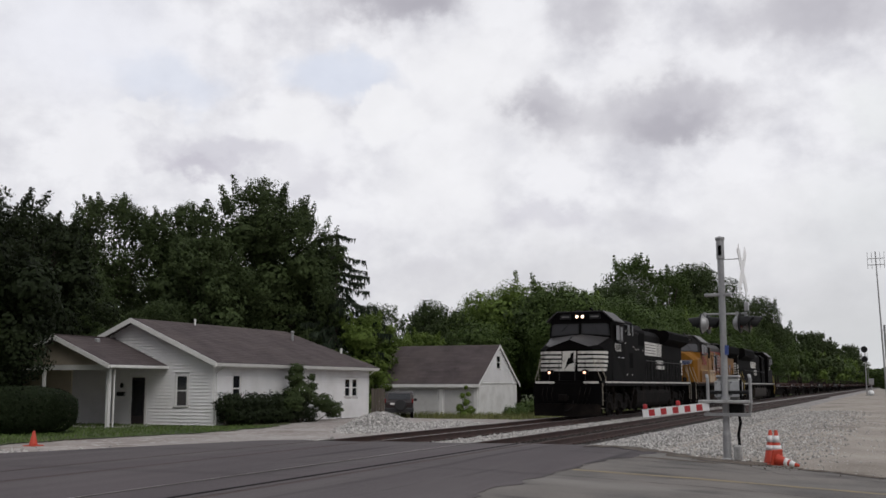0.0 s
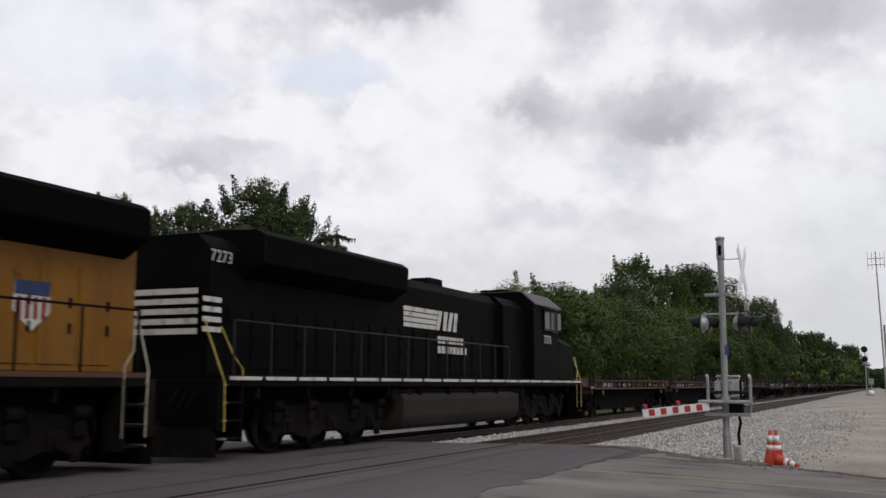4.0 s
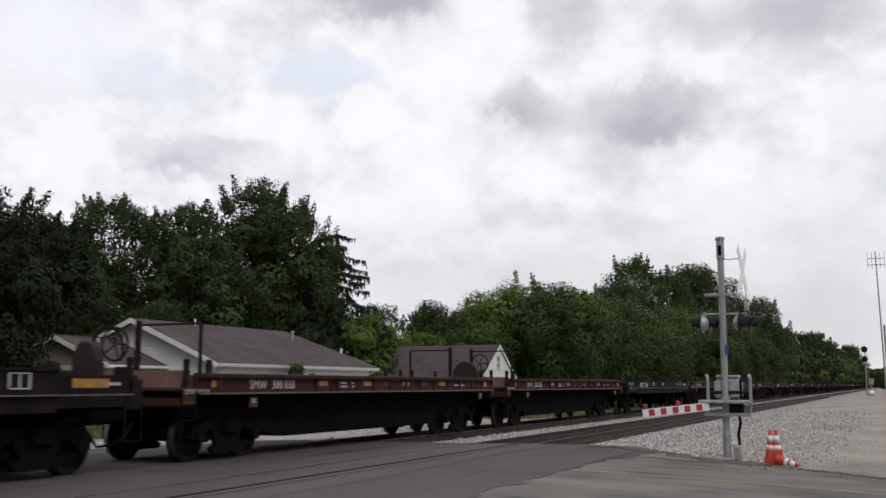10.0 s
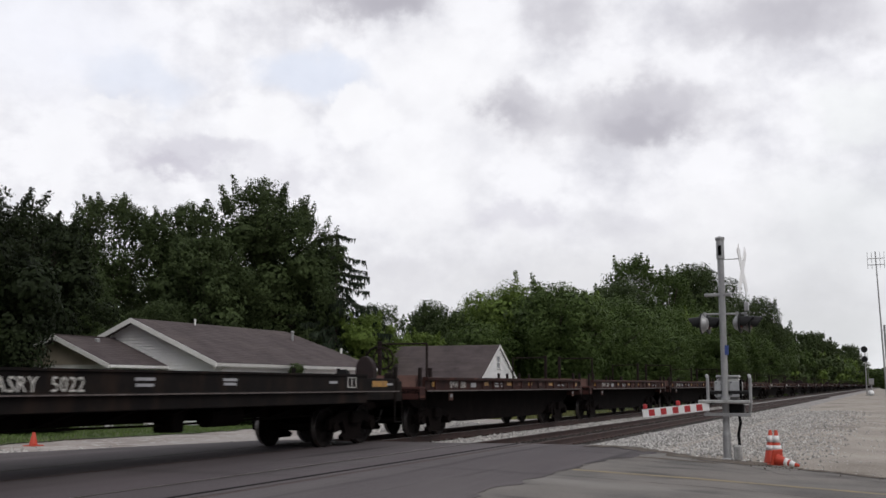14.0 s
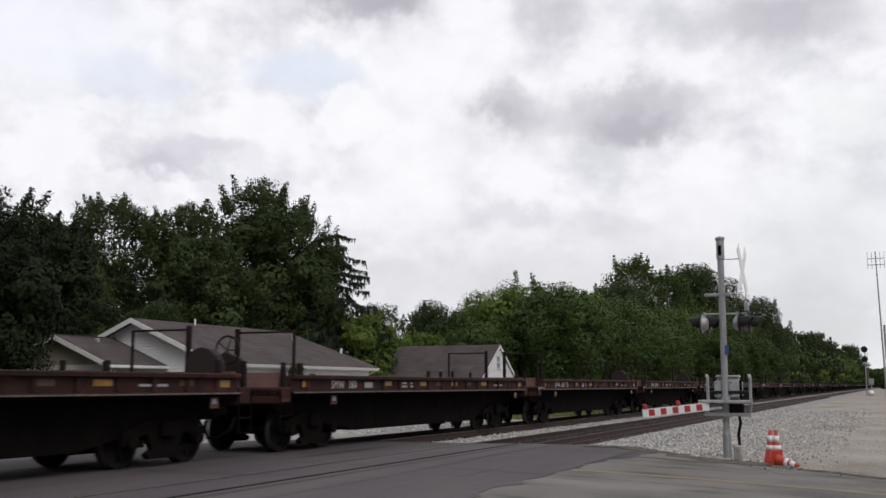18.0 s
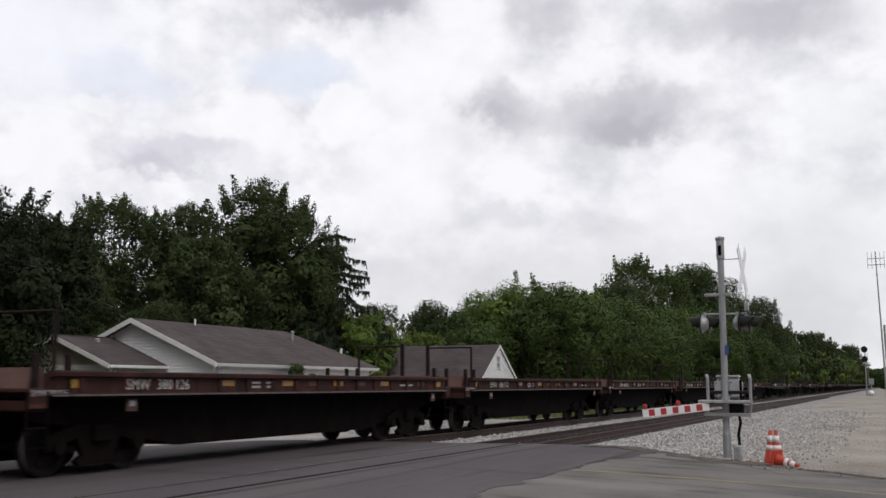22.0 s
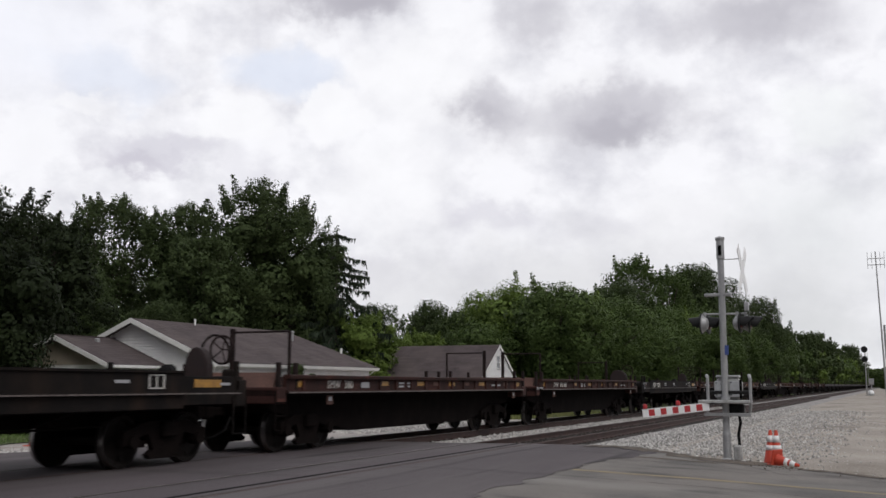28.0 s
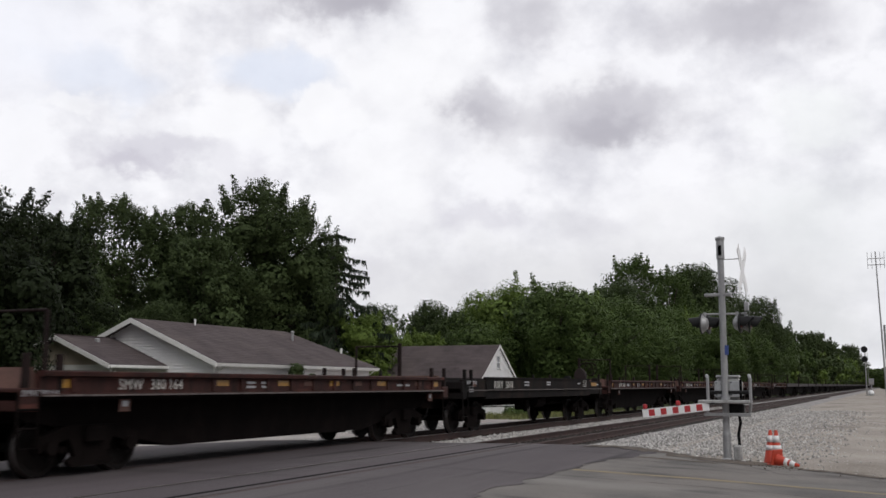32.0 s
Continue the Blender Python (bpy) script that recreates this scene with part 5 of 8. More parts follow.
def hand_brake(parent, x, y, z, wide=1.0):
    cx, cz = x + 0.3, z + 0.62
    ring = [(cx + 0.27 * math.cos(k * math.pi / 10), y, cz + 0.27 * math.sin(k * math.pi / 10)) for k in range(21)]
    h = part("hand_brake", tube(ring, 0.022, 6), "post_dark", parent, "iron hand-brake wheel")
    for k in range(5):
        a = k * 2 * math.pi / 5
        part("spoke", rod((cx, y, cz), (cx + 0.26 * math.cos(a), y, cz + 0.26 * math.sin(a)), 0.013, seg=5), "post_dark", h)
    arch = [(x - 0.1 + wide * u, z + v) for u, v in ((-0.42, -0.15), (0.40, -0.15), (0.42, 0.32), (0.34, 0.5), (0.16, 0.64), (-0.04, 0.68), (-0.24, 0.6), (-0.38, 0.42))]
    hs = part("brake_housing", extrude(arch, "y", y - 0.30, y - 0.05, None, 0.025), "brake_red", parent, "dark red arched hand-brake housing")
    part("gear_cover", lathe([(0.16, 0.0), (0.16, 0.05), (0.1, 0.09)], 12, None, (x - 0.1, y - 0.05, z + 0.3), "y"), "post_dark", hs)
    part("brake_chain", tube([(x - 0.1, y - 0.02, z + 0.3), (x - 0.08, y, z - 0.1), (x - 0.1, y + 0.02, z - 0.5)], 0.02), "post_dark", hs)


def half_frame(parent, y, s):
    """Railing across half of one end, s = +1 on the road side."""
    b = rod((s * 1.46, y, 1.5), (s * 1.46, y, 2.5), 0.035)
    part("end_post", b, "post_dark", parent)
    part("end_post", box(s * 0.06 - 0.05, s * 0.06 + 0.05, y - 0.04, y + 0.04, 1.4, 2.58, 0.01), "post_dark", parent)
    part("top_rail", rod((s * 1.46, y, 2.5), (s * 0.06, y, 2.5), 0.022), "post_dark", parent)


def brown_car():
    car = thing("flat_car", "rust-brown steel slab-carrying flat car with end railings", "flat car", "train cars")
    L = CAR_L
    part("deck", box(-1.42, 1.42, 0.55, L - 0.55, 1.18, 1.30), "car_under", car, "worn plank deck in the shade-darkened underframe colour")
    for s in (-1, 1):
        prof = [(s * 1.36, 1.24), (s * 1.50, 1.24), (s * 1.50, 1.27), (s * 1.43, 1.285), (s * 1.43, 1.52), (s * 1.52, 1.535), (s * 1.53, 1.60), (s * 1.5, 1.615), (s * 1.36, 1.615)]
        sill = part("side_sill", extrude(prof, "y", 0.95, L - 0.95), "car_rust", car)
        if s > 0:
            part("lower_edge", box(1.5, 1.512, 0.95, L - 0.95, 1.235, 1.262), "edge_worn", sill, "pale worn edge of the side sill")
            for i in range(16):
                y = 1.6 + i * (L - 3.2) / 15
                if 2.3 < y < 4.6:
                    continue
                part("stake_pocket", box(1.431, 1.475, y - 0.05, y + 0.05, 1.288, 1.525, 0.006), "car_rust", sill)
            for y, w, mtl in ((1.5, 0.3, "reflector"), (5.4, 0.42, "reflector"), (7.5, 0.4, "reflector"), (8.5, 0.36, "lumber"), (9.6, 0.42, "reflector"), (10.7, 0.36, "lumber"), (11.9, 0.42, "reflector"), (14.0, 0.4, "lumber"), (L - 1.35, 0.3, "reflector")):
                z0 = 1.36 if w < 0.35 else 1.385
                part("reflector_strip", box(1.431, 1.438, y - w / 2, y + w / 2, z0, 1.49), mtl, sill, "dull yellow reflective strip" if mtl == "reflector" else "brown wood block")
            for y, w, z in ((6.35, 0.28, 1.45), (6.35, 0.3, 1.37), (6.85, 0.3, 1.45), (6.85, 0.26, 1.37), (12.9, 0.3, 1.40), (13.35, 0.28, 1.40)):
                part("stencil_bar", box(1.431, 1.437, y - w / 2, y + w / 2, z - 0.025, z + 0.02), "decal_grey", sill)
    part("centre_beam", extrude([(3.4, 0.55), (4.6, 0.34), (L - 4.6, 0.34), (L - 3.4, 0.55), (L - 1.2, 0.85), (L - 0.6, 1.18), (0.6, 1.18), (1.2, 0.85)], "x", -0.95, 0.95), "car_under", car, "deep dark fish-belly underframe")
    for s, y0 in ((-1, 0.55), (1, L - 0.55)):
        part("end_sill", box(-1.46, 1.46, min(y0, y0 - s * 0.4) if s > 0 else y0, y0 + 0.4 if s < 0 else y0, 1.02, 1.36, 0.02), "car_rust", car)
    bulk = part("end_plate", extrude([(0.62, 1.28), (1.0, 1.28), (0.95, 1.66), (0.82, 1.66)], "x", -1.3, 1.3), "lumber", car, "slanted reddish end plate")
    part("end_plate", extrude([(L - 0.62, 1.28), (L - 1.0, 1.28), (L - 0.95, 1.66), (L - 0.82, 1.66)], "x", -1.3, 1.3), "lumber", car)
    half_frame(car, 1.0, 1)
    half_frame(car, L - 0.5, -1)
    for y, x in ((1.35, 1.4), (0.7, 1.4), (L - 0.7, 1.4), (L - 1.5, 1.38), (1.35, -1.4), (L - 1.35, -1.4), (L - 2.6, -1.3), (L - 2.2, -0.6)):
        part("stake", box(x - 0.04, x + 0.04, y - 0.05, y + 0.05, 1.3, 1.86, 0.008), "post_dark", car)
    for y0 in (0.72, L - 0.72):
        b = tube([(1.46, y0 - 0.2, 1.3), (1.46, y0 - 0.2, 0.5), (1.46, y0 + 0.2, 0.5), (1.46, y0 + 0.2, 1.3)], 0.018)
        rod((1.46, y0 - 0.2, 0.78), (1.46, y0 + 0.2, 0.78), 0.018, seg=6, bm=b)
        rod((1.46, y0 - 0.2, 1.05), (1.46, y0 + 0.2, 1.05), 0.018, seg=6, bm=b)
        part("side_step", b, "car_under", car, "thin iron side ladder")
    p = part("placard", box(1.36, 1.38, 2.72, 2.98, 0.98, 1.22), "lumber", car, "small placard board with a white square")
    part("placard_mark", box(1.38, 1.384, 2.78, 2.92, 1.06, 1.15), "decal_grey", p)
    p = part("placard", box(1.36, 1.38, L - 1.7, L - 1.45, 0.98, 1.22), "lumber", car)
    part("placard_mark", box(1.38, 1.384, L - 1.66, L - 1.52, 1.06, 1.15), "decal_grey", p)
    coupler(car, 0.02, 1)
    coupler(car, L - 0.02, -1)
    freight_truck(car, 2.5)
    freight_truck(car, L - 2.5)
    return car


def black_car():
    car = thing("flat_car", "black steel flat car with raised sides and white lettering", "flat car", "train cars")
    L = CAR_L
    part("deck", box(-1.4, 1.4, 0.5, L - 0.5, 1.18, 1.30), "car_under", car, "worn plank deck in the shade-darkened underframe colour")
    for s in (-1, 1):
        prof = [(s * 1.36, 0.98), (s * 1.45, 1.0), (s * 1.45, 1.22), (s * 1.52, 1.235), (s * 1.52, 1.27), (s * 1.46, 1.28), (s * 1.46, 1.60), (s * 1.5, 1.61), (s * 1.5, 1.65), (s * 1.36, 1.65)]
        sill = part("side_sill", extrude(prof, "y", 2.4, L - 2.4), "car_black", car)
        part("end_side", box(s * 1.38 - 0.06, s * 1.38 + 0.06, 0.6, L - 0.6, 1.05, 1.56, 0.01), "car_black", car)
        if s > 0:
            part("lower_edge", box(1.521, 1.53, 0.8, L - 0.8, 1.24, 1.262), "edge_worn", sill, "worn grey edge of the side sill")
            for y, w, z in ((6.2, 0.5, 1.5), (6.2, 0.45, 1.4), (8.6, 0.45, 1.5), (8.6, 0.4, 1.42), (L - 4.0, 0.35, 1.46), (L - 1.2, 0.3, 1.42)):
                part("stencil_bar", box(1.461, 1.466, y - w / 2, y + w / 2, z - 0.025, z + 0.025), "decal_grey", sill)
            fr = part("stencil_frame", box(1.461, 1.466, L - 3.35, L - 2.95, 1.34, 1.36), "decal_white", sill, "white stencilled inspection box")
            for y in (L - 3.35, L - 3.16, L - 2.97):
                part("stencil_bar", box(1.461, 1.466, y, y + 0.03, 1.34, 1.58), "decal_white", fr)
            part("stencil_bar", box(1.461, 1.466, L - 3.35, L - 2.95, 1.56, 1.58), "decal_white", fr)
            part("reflector_strip", box(1.44, 1.446, L - 2.1, L - 1.3, 1.36, 1.5), "reflector", car, "yellow reflective strip")
            part("reflector_strip", box(1.44, 1.446, 1.2, 1.6, 1.36, 1.5), "lumber", car)
    part("centre_beam", box(-0.4, 0.4, 0.6, L - 0.6, 0.72, 1.18, 0.01), "car_under", car, "dark centre sill")
    for y in np.linspace(3.5, L - 3.5, 8):
        part("cross_bearer", extrude([(-1.38, 1.18), (1.38, 1.18), (1.38, 1.0), (0.4, 0.72), (-0.4, 0.72), (-1.38, 1.0)], "y", y - 0.05, y + 0.05), "car_under", car)
    part("air_reservoir", lathe([(0.05, -0.55), (0.22, -0.5), (0.22, 0.5), (0.05, 0.55)], 14, None, (0.75, 9.3, 0.82), "y"), "car_under", car, "dark brake air reservoir")
    part("brake_valve", box(0.5, 0.95, 7.6, 7.95, 0.55, 0.95, 0.03), "car_under", car)
    part("brake_rod", tube([(0.7, 3.0, 0.72), (0.7, 7.6, 0.68), (0.7, 13.0, 0.72)], 0.02), "car_under", car)
    for s, y0 in ((-1, 0.5), (1, L - 0.5)):
        part("end_sill", box(-1.46, 1.46, min(y0, y0 - s * 0.35), max(y0, y0 - s * 0.35), 1.0, 1.5, 0.02), "car_black", car)
    for y, x in ((0.75, 1.42), (1.25, 1.42), (L - 0.8, 1.42), (1.0, -1.42), (L - 1.0, -1.42)):
        part("stake", box(x - 0.04, x + 0.04, y - 0.05, y + 0.05, 1.3, 1.85, 0.008), "car_black", car)
    for y0 in (0.72, L - 0.72):
        part("side_step", tube([(1.46, y0 - 0.2, 1.2), (1.46, y0 - 0.2, 0.5), (1.46, y0 + 0.2, 0.5), (1.46, y0 + 0.2, 1.2)], 0.018), "car_black", car)
    hoop = [(0.85 + 0.33 * math.cos(a), L - 0.7, 2.0 + 0.36 * math.sin(a)) for a in np.linspace(-0.6, math.pi + 0.6, 12)]
    part("hoop", tube(hoop, 0.024), "car_black", car, "bent black pipe guard")
    part("brake_housing", extrude([(0.0, 1.5), (0.4, 1.5), (0.3, 1.8), (0.05, 1.75)], "y", L - 1.4, L - 1.15, None, 0.04), "black_metal", car, "rusty hand-brake housing")
    hand_brake(car, 0.75, L - 0.75, 1.45, 0.62)
    part("brake_box", box(1.1, 1.35, L - 0.85, L - 0.6, 1.4, 1.7, 0.04), "car_black", car, "rusty brake gear box")
    coupler(car, 0.02, 1)
    coupler(car, L - 0.02, -1)
    freight_truck(car, 2.3)
    freight_truck(car, L - 2.3)
    return car


def far_car():
    """A plainer car for the tail that stays far down the line."""
    car = thing("flat_car", "flat car far down the line, shaded gaps put into dark brown", "flat car", "train cars")
    L = CAR_L
    b = box(-1.48, 1.48, 0.7, L - 0.7, 1.22, 1.6)
    # Darker than the near cars' rust, standing in for their shaded gaps.
    part("deck", b, "brake_red", car)
    part("centre_beam", extrude([(3.4, 0.5), (4.6, 0.34), (L - 4.6, 0.34), (L - 3.4, 0.5), (L - 0.6, 1.2), (0.6, 1.2)], "x", -0.95, 0.95), "car_under", car)
    half_frame(car, 1.0, 1)
    for y in (2.5, L - 2.5):
        t = mesh_part("truck", TRUCK_PARTS[1], None, car)
        t.location = (0, y, 0)
        for turn in (0, math.pi):
            mesh_part("side_frame", TRUCK_PARTS[0], None, t).rotation_euler = (0, 0, turn)
        b = bmesh.new()
        for dy in (-0.89, 0.89):
            for s in (-0.75, 0.75):
                lathe([(0.44, s - 0.06), (0.455, s), (0.44, s + 0.06)], 16, b, (0, dy, 0.455), "x")
        part("wheel_pair", b, "wheel_steel", t)
    return car


# ---- locomotives ----
def loco_truck(parent, y, spacing=(1.85, 1.85)):
    b = box(-0.95, 0.95, -0.5, 0.5, 0.6, 0.9, 0.04)
    t = part("truck", b, "loco_under", parent, "three-axle locomotive truck")
    t.location = (0, y, 0)
    for s in (-1, 1):
        prof = [(-2.6, 0.5), (-2.5, 0.92), (-1.2, 1.02), (1.2, 1.02), (2.5, 0.92), (2.6, 0.5), (2.3, 0.33), (1.55, 0.4), (1.25, 0.3), (0.6, 0.3), (0.35, 0.4), (-0.35, 0.4), (-0.6, 0.3), (-1.25, 0.3), (-1.55, 0.4), (-2.3, 0.33)]
        part("side_frame", extrude(prof, "x", s * 1.12 - 0.07, s * 1.12 + 0.07, None, 0.015), "loco_under", t)
    for dy in (-spacing[0], 0, spacing[1]):
        w = mesh_part("wheelset", LOCO_WHEELS, None, t)
        w.location = (0, dy, 0.53)
        for s in (-1, 1):
            j = part("journal_box", box(s * 1.16 - 0.1, s * 1.16 + 0.1, dy - 0.2, dy + 0.2, 0.38, 0.72, 0.04), "loco_under", t)
            part("journal_cap", rod((s * 1.26, dy, 0.54), (s * 1.3, dy, 0.54), 0.12, seg=12), "loco_under", j)
    for dy in (-0.95, 0.95, 2.3, -2.3):
        part("brake_cylinder", rod((1.2, dy - 0.16, 0.98), (1.2, dy + 0.16, 0.98), 0.12, seg=12), "loco_under", t)
        part("spring_pocket", box(1.13, 1.27, dy - 0.13, dy + 0.13, 0.6, 0.86, 0.03), "loco_under", t)
        part("brake_hanger", box(1.1, 1.2, dy - 0.1, dy + 0.1, 0.22, 0.6, 0.03), "loco_under", t)
        part("sand_pipe", tube([(1.2, dy + 0.3, 1.2), (1.22, dy + 0.34, 0.7), (1.0, dy + 0.4, 0.25)], 0.018), "loco_under", t)
    return t


def side_bar(parent, x, y0, y1, z0, z1, material, name="stripe", label=""):
    return part(name, box(x - 0.004, x + 0.004, min(y0, y1), max(y0, y1), z0, z1), material, parent, label)


def front_quads(quads, y, material, parent, name, label="", s=-1):
    """Flat painted shapes on a face across the train: lists of (x, z)."""
    b = bmesh.new()
    for q in quads:
        at = y if callable(y) else (lambda z: y)
        lo = [b.verts.new((px, at(pz), pz)) for px, pz in q]
        hi = [b.verts.new((px, at(pz) + s * 0.006, pz)) for px, pz in q]
        b.faces.new(hi)
        for i in range(len(q)):
            b.faces.new((lo[i], lo[(i + 1) % len(q)], hi[(i + 1) % len(q)], hi[i]))
    bmesh.ops.recalc_face_normals(b, faces=b.faces[:])
    return part(name, b, material, parent, label)


def locomotive(name, label, L, flip, dims, paint, trim):
    """paint: (body, cab roof, deck, handrail)."""
    lo = thing(name, label, "locomotive", "locomotives")
    F = (lambda y: L - y) if flip else (lambda y: y)
    sg = -1 if flip else 1
    body, upper, deck, rail_m = paint

    def bx(x0, x1, y0, y1, z0, z1, bev=0.0, b=None):
        a, c = sorted((F(y0), F(y1)))
        return box(x0, x1, a, c, z0, z1, bev, b)

    def ex(profile_yz, x0, x1, bev=0.0, b=None):
        return extrude([(F(y), z) for y, z in profile_yz], "x", x0, x1, b, bev)

    part("frame", bx(-1.5, 1.5, 0.9 - dims.get("front", 0.0), L - 1.0, 1.36, 1.594, 0.02), deck, lo, "heavy underframe with its walkway")
    part("frame_web", bx(-0.7, 0.7, 1.0, L - 1.0, 0.95, 1.38), "loco_under", lo)
    t0, t1 = dims["tank"]
    tank = extrude([(-1.42, 0.66), (-1.3, 0.44), (-1.0, 0.26), (1.0, 0.26), (1.34, 0.38), (1.43, 0.58), (1.45, 1.06), (1.38, 1.2), (-1.38, 1.2), (-1.45, 1.06)], "y", min(F(t0), F(t1)), max(F(t0), F(t1)), None, 0.03)
    part("fuel_tank", tank, trim["tank"], lo, "long grey fuel tank between the trucks")
    part("air_reservoir", rod((1.2, F(t0 + 0.4), 1.3), (1.2, F(t1 - 0.6), 1.3), 0.16, seg=14), "loco_under", lo)
    for y in dims["trucks"]:
        loco_truck(lo, F(y))
    part("air_pipe", tube([(1.36, F(t0 - 0.4), 1.26), (1.38, F((t0 + t1) / 2), 1.24), (1.36, F(t1 + 0.4), 1.26)], 0.03), "loco_under", lo)
    for i, y in enumerate((t0 - 0.55, t0 + 0.25, t1 - 0.5, t1 + 0.35)):
        part("equipment_box", bx(1.05, 1.4, y - 0.18, y + 0.2, 0.98 + 0.05 * (i % 2), 1.33, 0.03), "loco_under", lo)
    for y in np.arange(2.6, L - 2.0, 1.9):
        part("step_bracket", bx(1.3, 1.46, float(y), float(y) + 0.06, 1.14, 1.36), "loco_under", lo)
    # ends: pilot plate, plow, steps, coupler
    for fr in (True, False):
        ahead = dims.get("front", 0.0) if fr else 0.0
        E = (lambda y, d=ahead: F(y - d)) if fr else (lambda y: F(L - y))
        a, c = sorted((E(0.75), E(0.95)))
        pil = part("pilot", box(-1.5, 1.5, a, c, 0.55, 1.5, 0.02), trim["pilot"], lo, "black end plate")
        y0, y1 = E(0.78), E(0.3)
        bm2 = bmesh.new()
        k = [bm2.verts.new(p) for p in ((-1.48, y0, 0.62), (0, y1, 0.62), (1.48, y0, 0.62), (-1.48, y0, 0.1), (0, y1, 0.1), (1.48, y0, 0.1), (0, y0, 0.62), (0, y0, 0.1))]
        for f in ((0, 1, 4, 3), (1, 2, 5, 4), (0, 6, 1), (6, 2, 1), (3, 4, 7), (7, 4, 5), (0, 3, 7, 6), (6, 7, 5, 2)):
            bm2.faces.new([k[i] for i in f])
        bmesh.ops.recalc_face_normals(bm2, faces=bm2.faces[:])
        part("plow", bm2, "loco_under", pil, "steel snow plow")
        for x in (-1.05, -0.85, -0.62, 0.62, 0.85, 1.05):
            part("brake_hose", tube([(x, E(0.74), 1.3), (x * 0.98, E(0.5), 1.02), (x * 0.9, E(0.46), 0.74), (x * 0.8, E(0.62), 0.64)], 0.02), "loco_under", pil)
        cp = coupler(lo, E(0.02), 1 if E(1) > E(0) else -1, "loco_under")
        for s in (-1, 1):
            for i in range(4):
                zz = 0.42 + i * 0.33
                a, c = sorted((E(1.0), E(1.5)))
                part("step", box(s * 1.32 - 0.22, s * 1.32 + 0.2, a, c, zz - 0.02, zz + 0.015), trim["step"], lo)
                if s > 0:
                    part("step_edge", box(s * 1.32 - 0.22, s * 1.32 + 0.206, min(E(0.99), E(1.02)), max(E(0.99), E(1.02)), zz - 0.02, zz + 0.02), "handrail_white", lo, "pale worn edge of the step")
            a, c = sorted((E(1.5), E(1.56)))
            part("step_side", box(s * 1.32 - 0.22, s * 1.32 + 0.2, a, c, 0.35, 1.5), trim["pilot"], lo)
            pts = [(s * 1.5, E(1.0), 0.55), (s * 1.5, E(0.98), 1.45), (s * 1.46, E(0.92), 1.65), (s * 1.2, E(0.85), 2.35), (s * 1.12, E(0.85), 2.62)]
            part("stair_rail", tube(pts, 0.017), rail_m, lo)
            pts = [(s * 1.5, E(1.55), 0.55), (s * 1.5, E(1.55), 1.7), (s * 1.46, E(1.3), 1.95), (s * 1.3, E(1.1), 2.5)]
            part("stair_rail", tube(pts, 0.017), rail_m, lo)
    # hood
    hw = dims["hood_w"]
    h0, h1, hz = dims["hood"]
    b = extrude([(-hw, 1.6), (hw, 1.6), (hw, hz - 0.28), (hw - 0.28, hz), (-hw + 0.28, hz), (-hw, hz - 0.28)], "y", min(F(h0), F(h1)), max(F(h0), F(h1)), None, 0.02)
    hood = part("hood", b, body, lo, "long engine hood with doors")
    part("walkway_tread", bx(-1.46, 1.46, 1.0, L - 1.0, 1.594, 1.606), "loco_under", lo)
    n_doors = int((h1 - h0) / 0.85)
    for i in range(n_doors):
        y = h0 + 0.2 + i * 0.85
        b = bx(hw, hw + 0.02, y, y + 0.74, 1.72, dims.get("door_top", 2.9), 0.006)
        d = part("hood_door", b, body, hood)
        part("latch", bx(hw + 0.02, hw + 0.04, y + 0.62, y + 0.68, 2.2, 2.36), trim["latch"], d)
        part("latch", bx(hw + 0.02, hw + 0.04, y + 0.62, y + 0.68, 2.6, 2.76), trim["latch"], d)
    # radiator section: flared top with dark grilles
    r0, r1, rz0, rz1 = dims["radiator"]
    b = extrude([(-hw, rz0), (hw, rz0), (1.48, rz0 + 0.32), (1.48, rz1 - 0.12), (1.3, rz1), (-1.3, rz1), (-1.48, rz1 - 0.12), (-1.48, rz0 + 0.32)], "y", min(F(r0), F(r1)), max(F(r0), F(r1)), None, 0.015)
    rad = part("radiator", b, trim["radiator"], lo, "flared radiator housing with dark intake screens")
    part("intake_screen", bx(1.481, 1.486, r0 + 0.15, r1 - 0.15, rz0 + 0.36, rz1 - 0.16), "dark_void", rad)
    nf = 3
    for i in range(nf):
        y = r0 + (i + 0.5) * (r1 - r0) / nf
        part("radiator_fan", lathe([(0.62, 0), (0.66, 0.1), (0.58, 0.14), (0.1, 0.1)], 20, None, (0, F(y), rz1)), upper, rad)
    y = dims["stack"]
    part("exhaust_pipe", bx(-0.35, 0.35, y, y + 0.9, hz - 0.02, hz + 0.28, 0.03), upper, lo, "exhaust stack on the roof")
    part("bell", lathe([(0.14, 0), (0.1, 0.16), (0.03, 0.2)], 10, None, (0.55, F(y + 1.6), hz)), upper, lo)
    # body between cab and hood
    if "aux" in dims:
        a0, a1, az, aw = dims["aux"]
        b = extrude([(-aw, 1.6), (aw, 1.6), (aw, az - 0.3), (aw - 0.35, az), (-aw + 0.35, az), (-aw, az - 0.3)], "y", min(F(a0), F(a1)), max(F(a0), F(a1)), None, 0.02)
        aux = part("auxiliary_cab", b, body, lo, "full-width equipment section")
        for y, w in trim.get("vents", ()):
            part("air_intake", bx(aw, aw + 0.015, y, y + w, az - 1.05, az - 0.42), "dark_void", aux)
    # cab: a raked front, painted lower half, upper half up to the chamfered roof
    c0, c1, cz = dims["cab"]
    belt, shoulder, rake = dims.get("belt", 3.45), cz - 0.42, 0.085

    def front_y(z):
        return F(c0 + rake * (z - 1.6))

